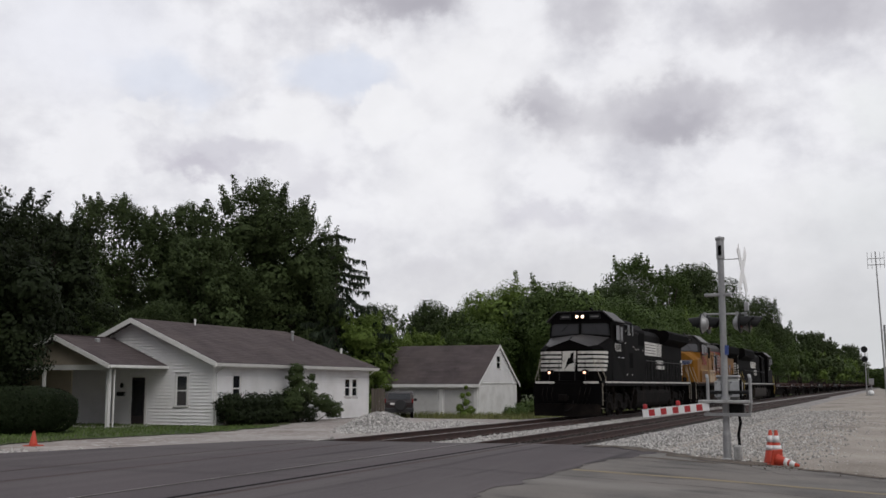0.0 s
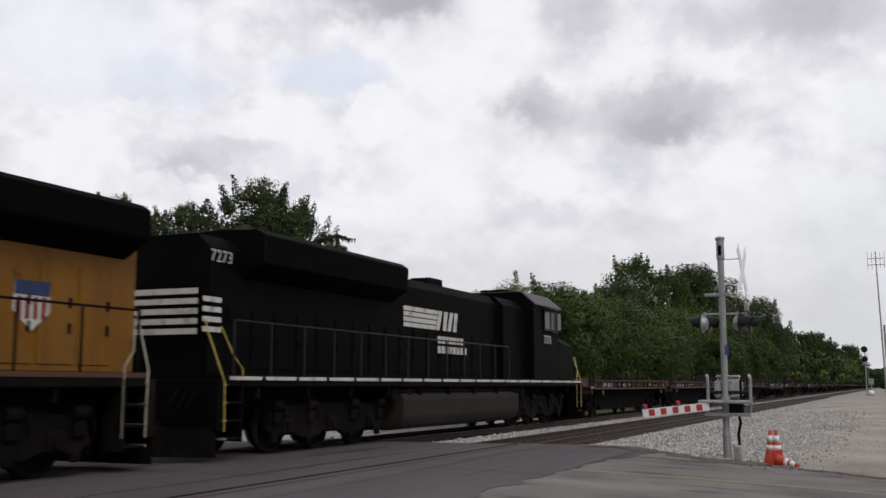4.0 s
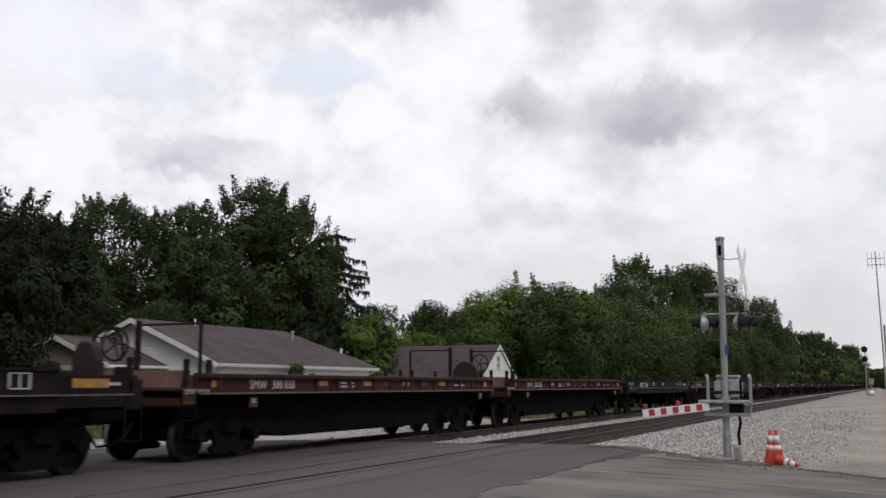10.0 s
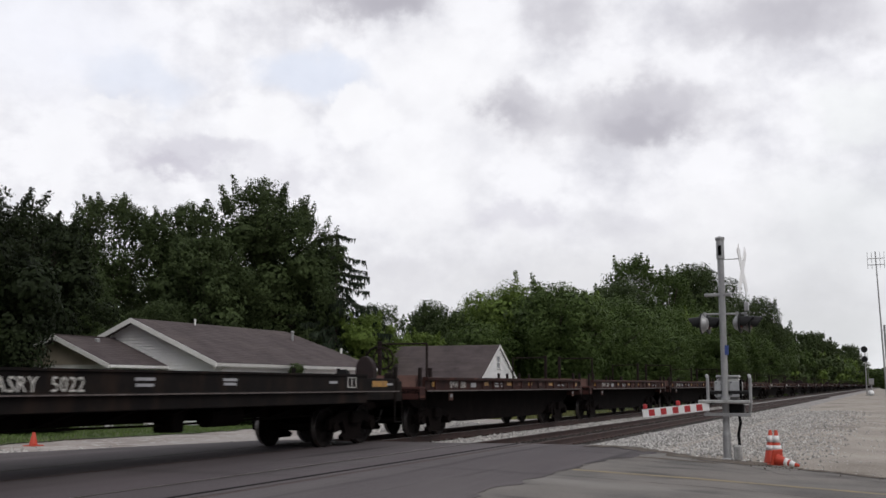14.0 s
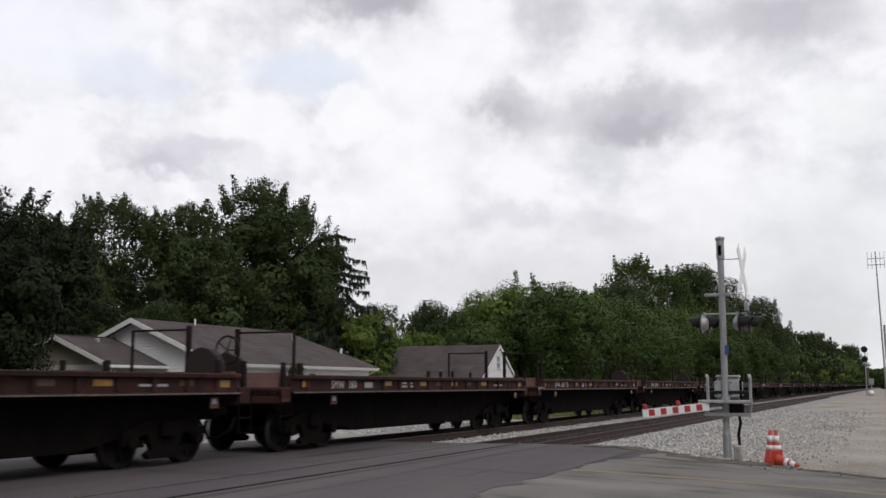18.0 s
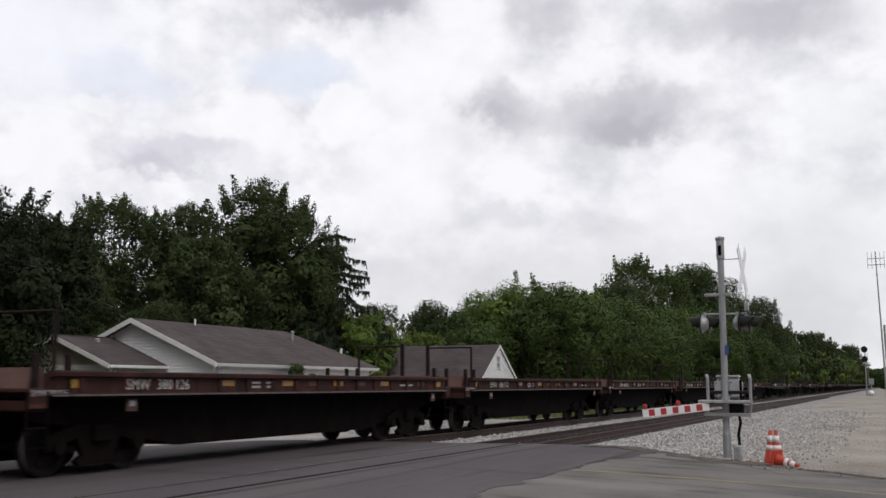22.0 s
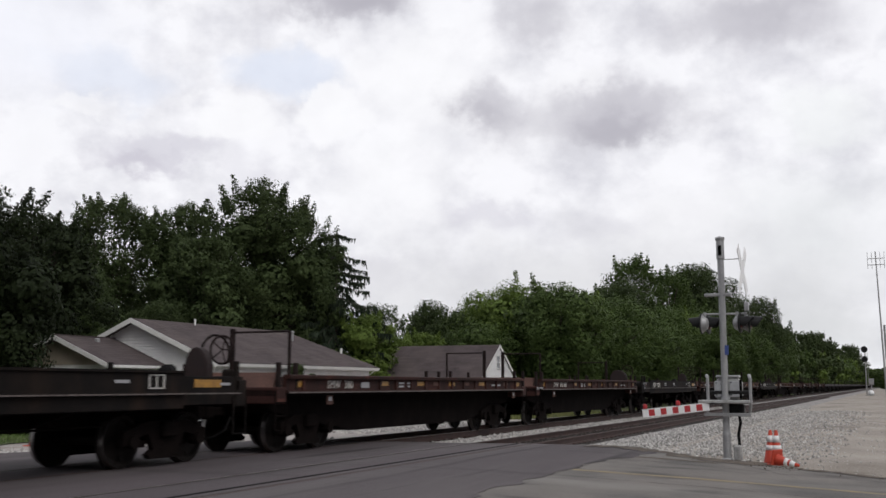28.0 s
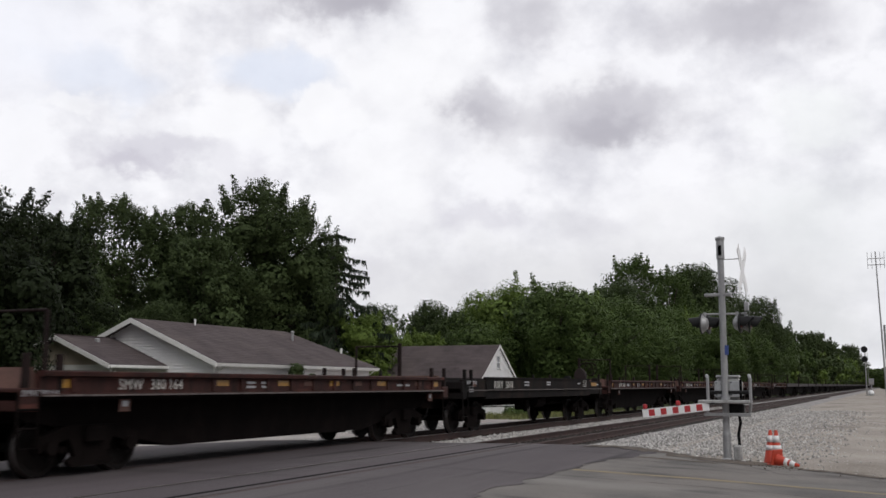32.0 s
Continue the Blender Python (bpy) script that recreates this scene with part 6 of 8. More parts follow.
    def cab_ring(pts, back):
        return [(x * (1 if back else 1 - 0.035 * (z - 1.6)), F(c1) if back else front_y(z), z) for x, z in pts]

    low = [(-1.52, 1.6), (-1.52, belt), (1.52, belt), (1.52, 1.6)]
    high = [(-1.52, belt), (-1.52, shoulder), (-1.04, cz), (1.04, cz), (1.52, shoulder), (1.52, belt)]
    cab = part("cab", loft([cab_ring(low, False), cab_ring(low, True)]), body, lo, "wide driver's cab")
    part("cab_upper", loft([cab_ring(high, False), cab_ring(high, True)]), trim["cab_top"], cab, "upper half of the cab")
    # Roof sides and top take a grey that imitates the sky's reflection.
    for s in (-1, 1):
        rp = [(s * 1.56, shoulder - 0.03), (s * 1.56, shoulder + 0.02), (s * 1.06, cz + 0.03), (s * 1.02, cz + 0.004), (s * 1.5, shoulder + 0.004)]
        part("roof_side", extrude(rp, "y", min(F(c0 + 0.12), F(c1)), max(F(c0 + 0.12), F(c1))), trim["roof_side"], cab, "sloped side of the dirty cab roof, sky sheen put into its grey")
    part("cab_roof", bx(-1.02, 1.02, c0 + 0.3, c1, cz - 0.01, cz + 0.03, 0.01), trim["roof_side"], cab, "dirty cab roof, sky sheen put into its grey")
    w0, w1, wz0, wz1 = dims["window"]
    wm = (w0 + w1) / 2
    win = part("side_window", bx(1.521, 1.528, w0, w1, wz0, wz1), "cab_glass", cab, "dark sliding cab window")
    for a, c in ((w0 - 0.05, w0), (w1, w1 + 0.05), (wm - 0.03, wm + 0.03)):
        part("window_frame", bx(1.521, 1.55, a, c, wz0 - 0.04, wz1 + 0.04), trim["win_frame"], win)
    for a, c in ((wz0 - 0.07, wz0), (wz1, wz1 + 0.05)):
        part("window_frame", bx(1.521, 1.55, w0 - 0.05, w1 + 0.05, a, c), trim["win_frame"], win)
    part("wind_deflector", bx(1.53, 1.66, w0 - 0.1, w0 - 0.075, wz0, wz1), "decal_grey", win, "pale upright wind deflector")
    part("arm_rest", bx(1.521, 1.6, w0, wm, wz0 - 0.1, wz0 - 0.06), "black_metal", win)
    part("sunshade", ex([(wm - 0.15, wz1 + 0.12), (w1 + 0.15, wz1 + 0.12), (w1 + 0.15, wz1 + 0.095), (wm - 0.15, wz1 + 0.095)], 1.52, 1.76), trim["roof_side"], win)
    # windshield: two wide panes in dark gaskets, with wipers
    sc0, sc1 = dims.get("screen", (wz0 + 0.02, wz1 + 0.02))
    for s in (-1, 1):
        g = [(s * 0.05, sc0 - 0.03), (s * 1.36, sc0 - 0.12), (s * 1.31, sc1 - 0.02), (s * 1.2, sc1 + 0.05), (s * 0.05, sc1 + 0.05)]
        q = [(s * 0.1, sc0), (s * 1.31, sc0 - 0.08), (s * 1.27, sc1 - 0.06), (s * 1.18, sc1), (s * 0.1, sc1)]
        gk = front_quads([g], front_y, "black_metal", cab, "windshield_gasket", "", -sg)
        ws = front_quads([q], lambda z: front_y(z) - sg * 0.007, trim.get("screen", "dim_glass"), gk, "windshield", "", -sg)
        part("wiper", rod((s * 0.55, front_y(sc1) - sg * 0.04, sc1 + 0.03), (s * 0.85, front_y(sc0) - sg * 0.05, sc0 + 0.1), 0.011, seg=5), "black_metal", gk)
    # nose: chamfered front corners, sloped shoulders and a ridged top
    rings = []
    for y, w, zs, wt, ze, zc in dims["nose"]:
        rings.append([(x, F(y), z) for x, z in ((-w, 1.6), (-w, zs), (-wt, ze), (0, zc), (wt, ze), (w, zs), (w, 1.6))])
    nose = part("nose", loft(rings), trim["nose"], lo, "wide nose with chamfered corners")
    top = bmesh.new()
    for a, c in zip(dims["nose"], dims["nose"][1:]):
        for s in (-1, 1):
            q = [(s * 0.03, a[0], a[5]), (s * (a[3] - 0.02), a[0], a[4]), (s * (c[3] - 0.02), c[0], c[4]), (s * 0.03, c[0], c[5])]
            top.faces.new([top.verts.new((x, F(y), z + 0.006)) for x, y, z in q])
    bmesh.ops.recalc_face_normals(top, faces=top.faces[:])
    # On black engines this top's grey holds a painted sky reflection.
    part("nose_top", top, trim.get("nose_top", trim["nose"]), nose, "sloped top of the nose, sky sheen painted in on black engines")
    # headlights between number boards, above the windshield
    lz = dims["light_z"]
    hy = c0 + rake * (lz - 1.6)
    hl = part("headlight_box", bx(-0.34, 0.34, hy - 0.08, hy + 0.12, lz - 0.13, lz + 0.12, 0.02), upper, cab)
    dx, dy0, dz = dims.get("ditch", (0.85, 0.72, 1.76))
    for s in (-1, 1):
        part("headlight", rod((s * 0.13, F(hy - 0.082), lz), (s * 0.13, F(hy - 0.1), lz), 0.065, seg=14), trim["lamp"], hl, "round headlight")
        part("number_board", bx(s * 0.68 - 0.26, s * 0.68 + 0.26, hy - 0.05, hy + 0.1, lz - 0.12, lz + 0.1, 0.01), "black_metal", cab, "dark number board")
        # The number bars only borrow the grey mixed for the roof sheen.
        part("number_bar", bx(s * 0.68 - 0.18, s * 0.68 + 0.18, hy - 0.056, hy - 0.051, lz - 0.04, lz + 0.03), "sheen_and_bar_grey", cab, "grey bar in place of a number")
        dl = part("ditch_light", bx(s * dx - 0.12, s * dx + 0.12, dy0, dy0 + 0.26, dz - 0.12, dz + 0.12, 0.03), trim["pilot"], lo)
        part("lamp_lens", rod((s * dx, F(dy0 - 0.004), dz), (s * dx, F(dy0 - 0.02), dz), 0.06, seg=14), trim["ditch"], dl, "ditch light")
        # front walkway rail and uncoupling lever
        e = dims.get("front", 0.0)
        part("front_rail", tube([(s * 0.35, F(0.82 - e), 1.6), (s * 0.35, F(0.82 - e), 2.5), (s * 1.2, F(0.82 - e), 2.55)], 0.017), "loco_grey", lo)
        part("front_rail_post", rod((s * 0.8, F(0.82 - e), 1.6), (s * 0.8, F(0.82 - e), 2.53), 0.015, seg=6), "loco_grey", lo)
    part("horn", tube([(0.3, F(c0 + 1.2), cz + 0.02), (0.3, F(c0 + 1.2), cz + 0.16), (0.3, F(c0 + 0.8), cz + 0.18)], 0.05), upper, lo)
    part("antenna_dome", lathe([(0.2, 0), (0.18, 0.06), (0.05, 0.12)], 12, None, (-0.3, F(c0 + 1.0), cz + 0.02)), upper, lo)
    part("cooling_box", bx(-0.5, 0.5, c0 + 1.3, max(c1 - 0.1, c0 + 1.6), cz, cz + 0.12, 0.02), upper, lo, "air-conditioner box on the cab roof")
    for x, y in ((0.75, 0.7), (0.62, 1.5), (-0.7, 1.2)):
        part("roof_antenna", rod((x, F(c0 + y), cz), (x, F(c0 + y), cz + 0.14), 0.03, seg=8), upper, lo)
    for y in np.linspace(h0 + 0.6, h1 - 0.6, 5):
        ring = [(hw - 0.3, F(float(y)) + 0.07 * math.cos(a), hz + 0.05 + 0.07 * math.sin(a)) for a in np.linspace(0, 2 * math.pi, 9)]
        part("lifting_eye", tube(ring, 0.018, 5), upper, hood)
    # side handrail with its posts
    g0, g1 = dims["rail"]
    n = max(2, int((g1 - g0) / 1.25))
    for s in (-1, 1):
        for i in range(n + 1):
            y = g0 + (g1 - g0) * i / n
            part("handrail_post", rod((s * 1.46, F(y), 1.58), (s * 1.46, F(y), 2.62), 0.024, seg=6), trim["post"], lo)
        part("handrail", rod((s * 1.46, F(g0), 2.62), (s * 1.46, F(g1), 2.62), 0.02, seg=6), trim["post"], lo)
    return lo, F, {"hood": hood, "cab": cab, "nose": nose, "radiator": rad}


def white_sill(lo, F, L, x=1.505, start=1.0, gap=0.14, seg=1.25):
    y = start
    while y < L - start:
        y1 = min(y + seg, L - start)
        a, c = sorted((F(y), F(y1 - gap)))
        part("sill_stripe", box(x - 0.004, x + 0.006, a, c, 1.495, 1.565), "decal_white", lo, "white reflective sill stripe")
        y = y1


BLACK_PAINT = ("loco_black", "loco_black", "loco_black", "handrail_white")
TRIM_BLACK = dict(tank="loco_under", pilot="loco_black", step="loco_under", latch="loco_black", radiator="loco_black", cab_top="loco_black", roof_side="sheen_dim", win_frame="loco_grey", nose="loco_black", nose_top="sheen_dim",
                  lamp="headlamp", ditch="ditch_lamp", post="black_metal", vents=((8.4, 1.25),))
LEAD_L, YELLOW_L, THIRD_L = 22.4, 22.7, 25.7

lead, F, P = locomotive("lead_locomotive", "black diesel locomotive with white nose stripes, headlights lit", LEAD_L, False,
                        dict(tank=(7.2, 15.0), trucks=(4.6, 17.9), hood_w=0.98, hood=(8.9, 21.4, 4.28), radiator=(15.1, 21.3, 3.62, 4.42), stack=12.3, aux=(6.2, 9.8, 4.4, 1.3),
                             cab=(2.32, 4.5, 4.68), window=(3.12, 4.28, 3.42, 4.04), front=0.45, nose=((0.78, 1.06, 2.92, 0.9, 3.04, 3.34), (1.16, 1.42, 2.96, 1.2, 3.12, 3.5), (2.5, 1.5, 3.34, 1.4, 3.5, 3.66)),
                                  screen=(3.7, 4.1), ditch=(0.78, 0.34, 1.94), belt=3.3, light_z=4.46, rail=(9.2, 21.2)), BLACK_PAINT, TRIM_BLACK)
white_sill(lead, F, LEAD_L)
# nose stripes that wrap the chamfered corners, and the plain emblem between them
def wrap_stripe(parent, plan, z0, z1, material, label):
    """A painted band along a line of (x, y) points, just proud of the faces."""
    b = bmesh.new()
    pts = [Vector((x, y, 0)) for x, y in plan]
    out = []
    for i, p in enumerate(pts):
        d = (pts[min(i + 1, len(pts) - 1)] - pts[max(i - 1, 0)]).normalized()
        out.append(p + Vector((d.y, -d.x, 0)) * 0.009)
    for a, c in zip(out, out[1:]):
        b.faces.new([b.verts.new(q) for q in ((a.x, a.y, z0), (c.x, c.y, z0), (c.x, c.y, z1), (a.x, a.y, z1))])
    return part("nose_stripe", b, material, parent, label)


NY = 0.78
for i in range(5):
    z0 = 2.0 + i * 0.185
    tail = 1.5 + 0.13 * i
    for plan in (((0.36, NY), (1.06, NY), (1.42, 1.16), (1.42 + 0.0447 * (tail - 1.16), tail)), ((-1.42, 1.16), (-1.06, NY), (-0.36, NY))):
        wrap_stripe(P["nose"], plan, z0, z0 + 0.115, "decal_white", "white stripe across the nose")
front_quads([[(-0.36, 2.0), (0.24, 2.0), (0.30, 2.86), (-0.30, 2.86)]], NY - 0.003, "decal_white", P["nose"], "nose_panel", "white panel in the nose stripes")
front_quads([[(-0.22, 2.08), (-0.02, 2.3), (0.2, 2.36), (0.16, 2.62), (-0.06, 2.56)], [(0.02, 2.55), (0.17, 2.58), (0.2, 2.8), (0.08, 2.78)]], NY - 0.012, "loco_black", P["nose"], "emblem", "plain black emblem shape")
front_quads([[(-1.4, 1.47), (-0.55, 1.47), (-0.55, 1.56), (-1.4, 1.56)], [(0.75, 1.47), (1.4, 1.47), (1.4, 1.56), (0.75, 1.56)]], 0.295, "decal_white", lead, "pilot_stripe", "white stripe above the pilot")
lettering("9232", 0.50, P["cab"], (1.527, 2.68, 3.06), "decal_white", "road_number", "", 1.12)
side_bar(P["cab"], 1.525, 3.3, 3.6, 2.62, 2.66, "decal_grey", "stencil_bar")
side_bar(P["cab"], 1.525, 3.9, 4.4, 2.62, 2.66, "decal_grey", "stencil_bar")
hx = 1.003


def side_shape(parent, x, pts, material, name, label=""):
    return part(name, extrude(pts, "x", x - 0.004, x + 0.004), material, parent, label)


def word_bars(parent, x, y0, z0, z1, n, material, wide=0.21, gap=0.065):
    """A line of writing as plain upright blocks."""
    for i in range(n):
        y = y0 + i * (wide + gap)
        side_bar(parent, x, y, y + wide, z0, z1, material, "name_bar", "white block in place of a letter")


def emblem_bars(parent, x, y0, y1, z0, rows, cols):
    """Rows of white bars with a slanted end, then two leaning blocks."""
    for i in range(rows):
        for j in range(cols):
            a, c = y0 + j * (y1 - y0) / cols, y0 + (j + 1) * (y1 - y0) / cols - 0.02
            lean = 0.05 * i if j == cols - 1 else 0.0
            za = z0 + i * 0.145
            side_shape(parent, x, [(a, za), (c + lean, za), (c + lean + (0.05 if lean or j == cols - 1 else 0), za + 0.115), (a, za + 0.115)], "decal_white", "logo_bar", "white bar of a plain emblem")
    top = z0 + 0.145 * rows - 0.03
    for k, (a, c) in enumerate(((y1 + 0.02, y1 + 0.74), (y1 + 0.84, y1 + 1.5))):
        lean = 0.2
        side_shape(parent, x, [(a, z0), (a + 0.24, z0), (a + 0.24 + lean, top), (a + lean, top)], "decal_white", "logo_block", "plain white block in place of a mark")
        side_shape(parent, x, [(c - 0.24, z0), (c, z0), (c + lean * 0.6, top), (c - 0.24 + lean * 0.6, top)], "decal_white", "logo_block", "plain white block in place of a mark")


emblem_bars(P["hood"], hx, 10.6, 13.75, 2.95, 5, 6)
word_bars(P["hood"], hx + 0.022, 13.75, 2.56, 2.74, 7, "decal_white")
word_bars(P["hood"], hx + 0.022, 13.75, 2.26, 2.46, 8, "decal_white")
for i in range(5):
    side_bar(P["hood"], hx + 0.022, 21.0 - 0.05 * i, 21.3, 2.0 + i * 0.19, 2.12 + i * 0.19, "decal_white", "rear_stripe")
for y, z in ((6.4, 3.3), (7.2, 3.22), (7.7, 3.08), (8.2, 3.12), (9.3, 3.1), (4.9, 1.85), (5.9, 1.85), (4.6, 3.3), (5.6, 3.75), (4.7, 3.85)):
    part("warning_label", box(1.306 if y > 6.25 else 1.526, 1.312 if y > 6.25 else 1.532, y, y + 0.12, z, z + 0.06), "decal_white", P["cab"])
side_bar(P["cab"], 1.31, 6.5, 6.55, 2.1, 2.4, "handrail_yellow", "grab_iron")

part("equipment_cabinet", extrude([(-1.52, 1.6), (1.52, 1.6), (1.52, 4.28), (1.4, 4.4), (-1.4, 4.4), (-1.52, 4.28)], "y", 4.5, 6.3, None, 0.01), "loco_black", lead, "black equipment cabinet behind the cab")
for y in (5.22, 5.45, 6.15):
    part("grab_iron", box(1.521, 1.55, y, y + 0.045, 3.72, 4.2), "decal_grey", P["cab"], "grey upright grab iron")
for y0, y1 in ((5.5, 6.1), (4.7, 5.18)):
    part("air_intake", box(1.521, 1.53, y0, y1, 3.74, 4.2), "dark_void", P["cab"])
part("air_intake", box(1.521, 1.53, 5.5, 6.15, 2.2, 2.9), "dark_void", P["cab"])
part("grab_rail", rod((1.56, 4.4, 3.98), (1.56, 7.2, 3.86), 0.014, seg=6), "loco_grey", P["cab"])

TRIM_YELLOW = dict(tank="tank_grey", pilot="loco_under", step="loco_under", latch="loco_under", shade="handrail_white", radiator="dark_void", cab_top="loco_grey", roof_side="sheen_and_bar_grey", screen="windshield_glass", win_frame="loco_grey", nose="loco_yellow",
                   lamp="cab_glass", ditch="cab_glass", post="loco_under", vents=((5.95, 1.0), (7.2, 2.1)))
yellow, F2, P2 = locomotive("yellow_locomotive", "yellow and grey diesel locomotive with a flag on its flank", YELLOW_L, False,
                            dict(tank=(8.4, 15.9), trucks=(4.9, 18.2), hood_w=0.95, hood=(9.4, 22.0, 4.3), radiator=(15.1, 21.7, 3.5, 4.42), stack=12.6, aux=(5.5, 9.6, 4.3, 1.1), door_top=3.3,
                                 cab=(3.05, 5.7, 4.6), window=(3.5, 5.05, 3.42, 4.0), nose=((2.02, 1.2, 2.98, 0.66, 3.42, 3.46), (2.28, 1.42, 3.02, 0.84, 3.5, 3.54), (3.22, 1.47, 3.1, 1.0, 3.54, 3.58)), screen=(3.62, 4.06), belt=3.5, light_z=4.34, rail=(9.8, 21.5)),
                            ("loco_yellow", "loco_grey", "loco_under", "handrail_white"), TRIM_YELLOW)
# grey upper parts and red dividing lines
part("hood_top", extrude([(-0.96, 3.78), (0.96, 3.78), (0.96, 4.03), (0.68, 4.315), (-0.68, 4.315), (-0.96, 4.03)], "y", 9.4, 15.1), "loco_grey", yellow, "grey upper hood")
part("equipment_top", extrude([(-1.106, 3.5), (1.106, 3.5), (1.106, 4.02), (0.75, 4.306), (-0.75, 4.306), (-1.106, 4.02)], "y", 5.7, 9.4), "loco_grey", yellow, "grey upper equipment section")
for y0, y1, z0, z1 in ((5.95, 6.95, 3.3, 3.8), (7.25, 9.3, 3.62, 4.0)):
    part("air_intake", box(1.106, 1.125, y0, y1, z0, z1), "dark_void", yellow, "dark air intake opening")
part("door_window", box(1.521, 1.532, 5.22, 5.5, 3.46, 3.98), "cab_glass", yellow, "narrow rear cab window")
side_bar(P2["cab"], 1.529, 3.1, 5.7, 3.44, 3.5, "decal_red", "red_line", "red dividing line")
side_bar(P2["cab"], 1.11, 5.7, 9.4, 3.44, 3.5, "decal_red", "red_line")
side_bar(P2["hood"], 0.976, 9.4, 15.1, 3.73, 3.79, "decal_red", "red_line")
part("sill_edge", box(1.5, 1.508, 1.0, 21.7, 1.52, 1.6), "sill_dirt", yellow, "dirty red-brown edge of the walkway")
lettering("3966", 0.82, P2["cab"], (1.53, 3.42, 2.93), "decal_red", "road_number")
panel = part("louvre_panel", box(1.52, 1.535, 2.95, 5.35, 1.64, 2.36, 0.006), "loco_yellow", yellow, "yellow access panel with louvres")
part("panel_edge", box(1.535, 1.55, 2.95, 5.35, 2.36, 2.385), "handrail_yellow", panel)
for y0, y1 in ((3.3, 3.83), (3.9, 4.43), (4.85, 5.25)):
    for i in range(11):
        part("louvre", box(1.535, 1.547, y0, y1, 1.76 + i * 0.05, 1.784 + i * 0.05), "sill_dirt", panel)
for y in (6.55, 7.64):
    lk = part("locker", box(1.05, 1.5, y, y + 1.06, 1.6, 2.4, 0.02), "cream", yellow, "cream louvred battery locker")
    for i in range(3):
        for j in (0.16, 0.6):
            w = 0.32 - 0.07 * i
            part("louvre", box(1.5, 1.508, y + j + 0.035 * i, y + j + 0.035 * i + w, 2.24 - i * 0.085, 2.275 - i * 0.085), "loco_under", lk)
    part("locker_edge", box(1.49, 1.51, y, y + 1.06, 2.38, 2.41), "handrail_white", lk)
for y in (6.1, 7.8, 9.4):
    part("handrail_post", rod((1.46, y, 2.4), (1.46, y, 3.4), 0.026, seg=6), "loco_under", yellow)
part("handrail", tube([(1.46, 6.1, 3.4), (1.46, 9.4, 3.4), (1.46, 9.8, 2.62)], 0.024), "loco_under", yellow)
# waving flag: stripes in slanted pieces, a dark blue field with pale dots
flag_x = 0.982
for r in range(13):
    for k in range(12):
        u0, u1 = k / 12, (k + 1) / 12
        if r < 7 and u1 <= 0.42:
            continue

        def fz(u, rr):
            return 3.72 - rr * 0.104 - 0.12 * math.sin(u * 8.0 + 0.05 * rr) - 0.22 * u

        def fy(u, rr):
            return 11.95 + u * 3.6 - 0.045 * rr * (1 - u)

        q = [(fy(u0, r), fz(u0, r)), (fy(u1, r), fz(u1, r)), (fy(u1, r + 1), fz(u1, r + 1)), (fy(u0, r + 1), fz(u0, r + 1))]
        part("flag_stripe", extrude(q, "x", flag_x - 0.004, flag_x + 0.004), "flag_red" if r % 2 == 0 else "flag_white", P2["hood"], "red stripe of a painted flag" if r % 2 == 0 else "white stripe of a painted flag")
for k in range(5):
    u0, u1 = 0.084 * k, 0.084 * (k + 1)
    q = [(fy(u0, 0), fz(u0, 0)), (fy(u1, 0), fz(u1, 0)), (fy(u1, 7), fz(u1, 7)), (fy(u0, 7), fz(u0, 7))]
    part("flag_field", extrude(q, "x", flag_x - 0.004, flag_x + 0.005), "flag_blue", P2["hood"], "blue field of a painted flag")
b = bmesh.new()
for r in range(6):
    for c in range(6):
        u = 0.04 + c * 0.066
        rr = 0.7 + r * 1.08
        rod((flag_x + 0.005, fy(u, rr), fz(u, rr)), (flag_x + 0.009, fy(u, rr), fz(u, rr)), 0.015, seg=5, bm=b)
part("flag_stars", b, "decal_grey", P2["hood"], "pale dots on the blue field")
part("flag_pole", rod((0.99, 12.0, 3.75), (0.99, 11.55, 2.35), 0.022, seg=6), "decal_grey", P2["hood"])
sh = [(19.3, 2.95), (20.0, 2.95), (20.02, 2.5), (19.65, 2.2), (19.28, 2.5)]
part("shield", extrude(sh, "x", flag_x - 0.004, flag_x + 0.004), "decal_white", P2["hood"], "plain shield shape on the flank")
part("shield_top", extrude([(19.3, 2.96), (20.0, 2.96), (20.0, 2.74), (19.3, 2.74)], "x", flag_x, flag_x + 0.006), "decal_blue", P2["hood"])
for i in range(4):
    side_bar(P2["hood"], flag_x + 0.003, 19.36 + i * 0.16, 19.44 + i * 0.16, 2.38, 2.72, "decal_red", "shield_stripe")
side_bar(P2["hood"], flag_x, 17.2, 18.6, 2.84, 2.94, "loco_grey", "name_bar", "grey bar in place of a name")
side_bar(P2["hood"], flag_x, 17.2, 18.6, 2.66, 2.76, "loco_grey", "name_bar")
# winged emblem on the nose: pale outline, blue bars
wings, rims = [], []
for m in (-1, 1):
    rims.append([(m * 0.26, 2.62), (m * 1.04, 2.76), (m * 1.16, 2.97), (m * 0.26, 2.99)])
    for i in range(3):
        wings.append([(m * 0.3, 2.89 - i * 0.10), (m * (1.11 - 0.07 * i), 2.90 - i * 0.07), (m * (1.08 - 0.07 * i), 2.95 - i * 0.07), (m * 0.3, 2.96 - i * 0.10)])
front_quads(rims, 2.017, "decal_grey", P2["nose"], "emblem_rim", "pale outline of plain wings")
front_quads(wings, 2.008, "decal_blue", P2["nose"], "wing_emblem", "plain blue wing bars on the nose")
front_quads([[(-0.26, 3.1), (-0.3, 2.76), (0, 2.42), (0.3, 2.76), (0.26, 3.1)]], 2.006, "decal_grey", P2["nose"], "emblem", "pale shield shape")
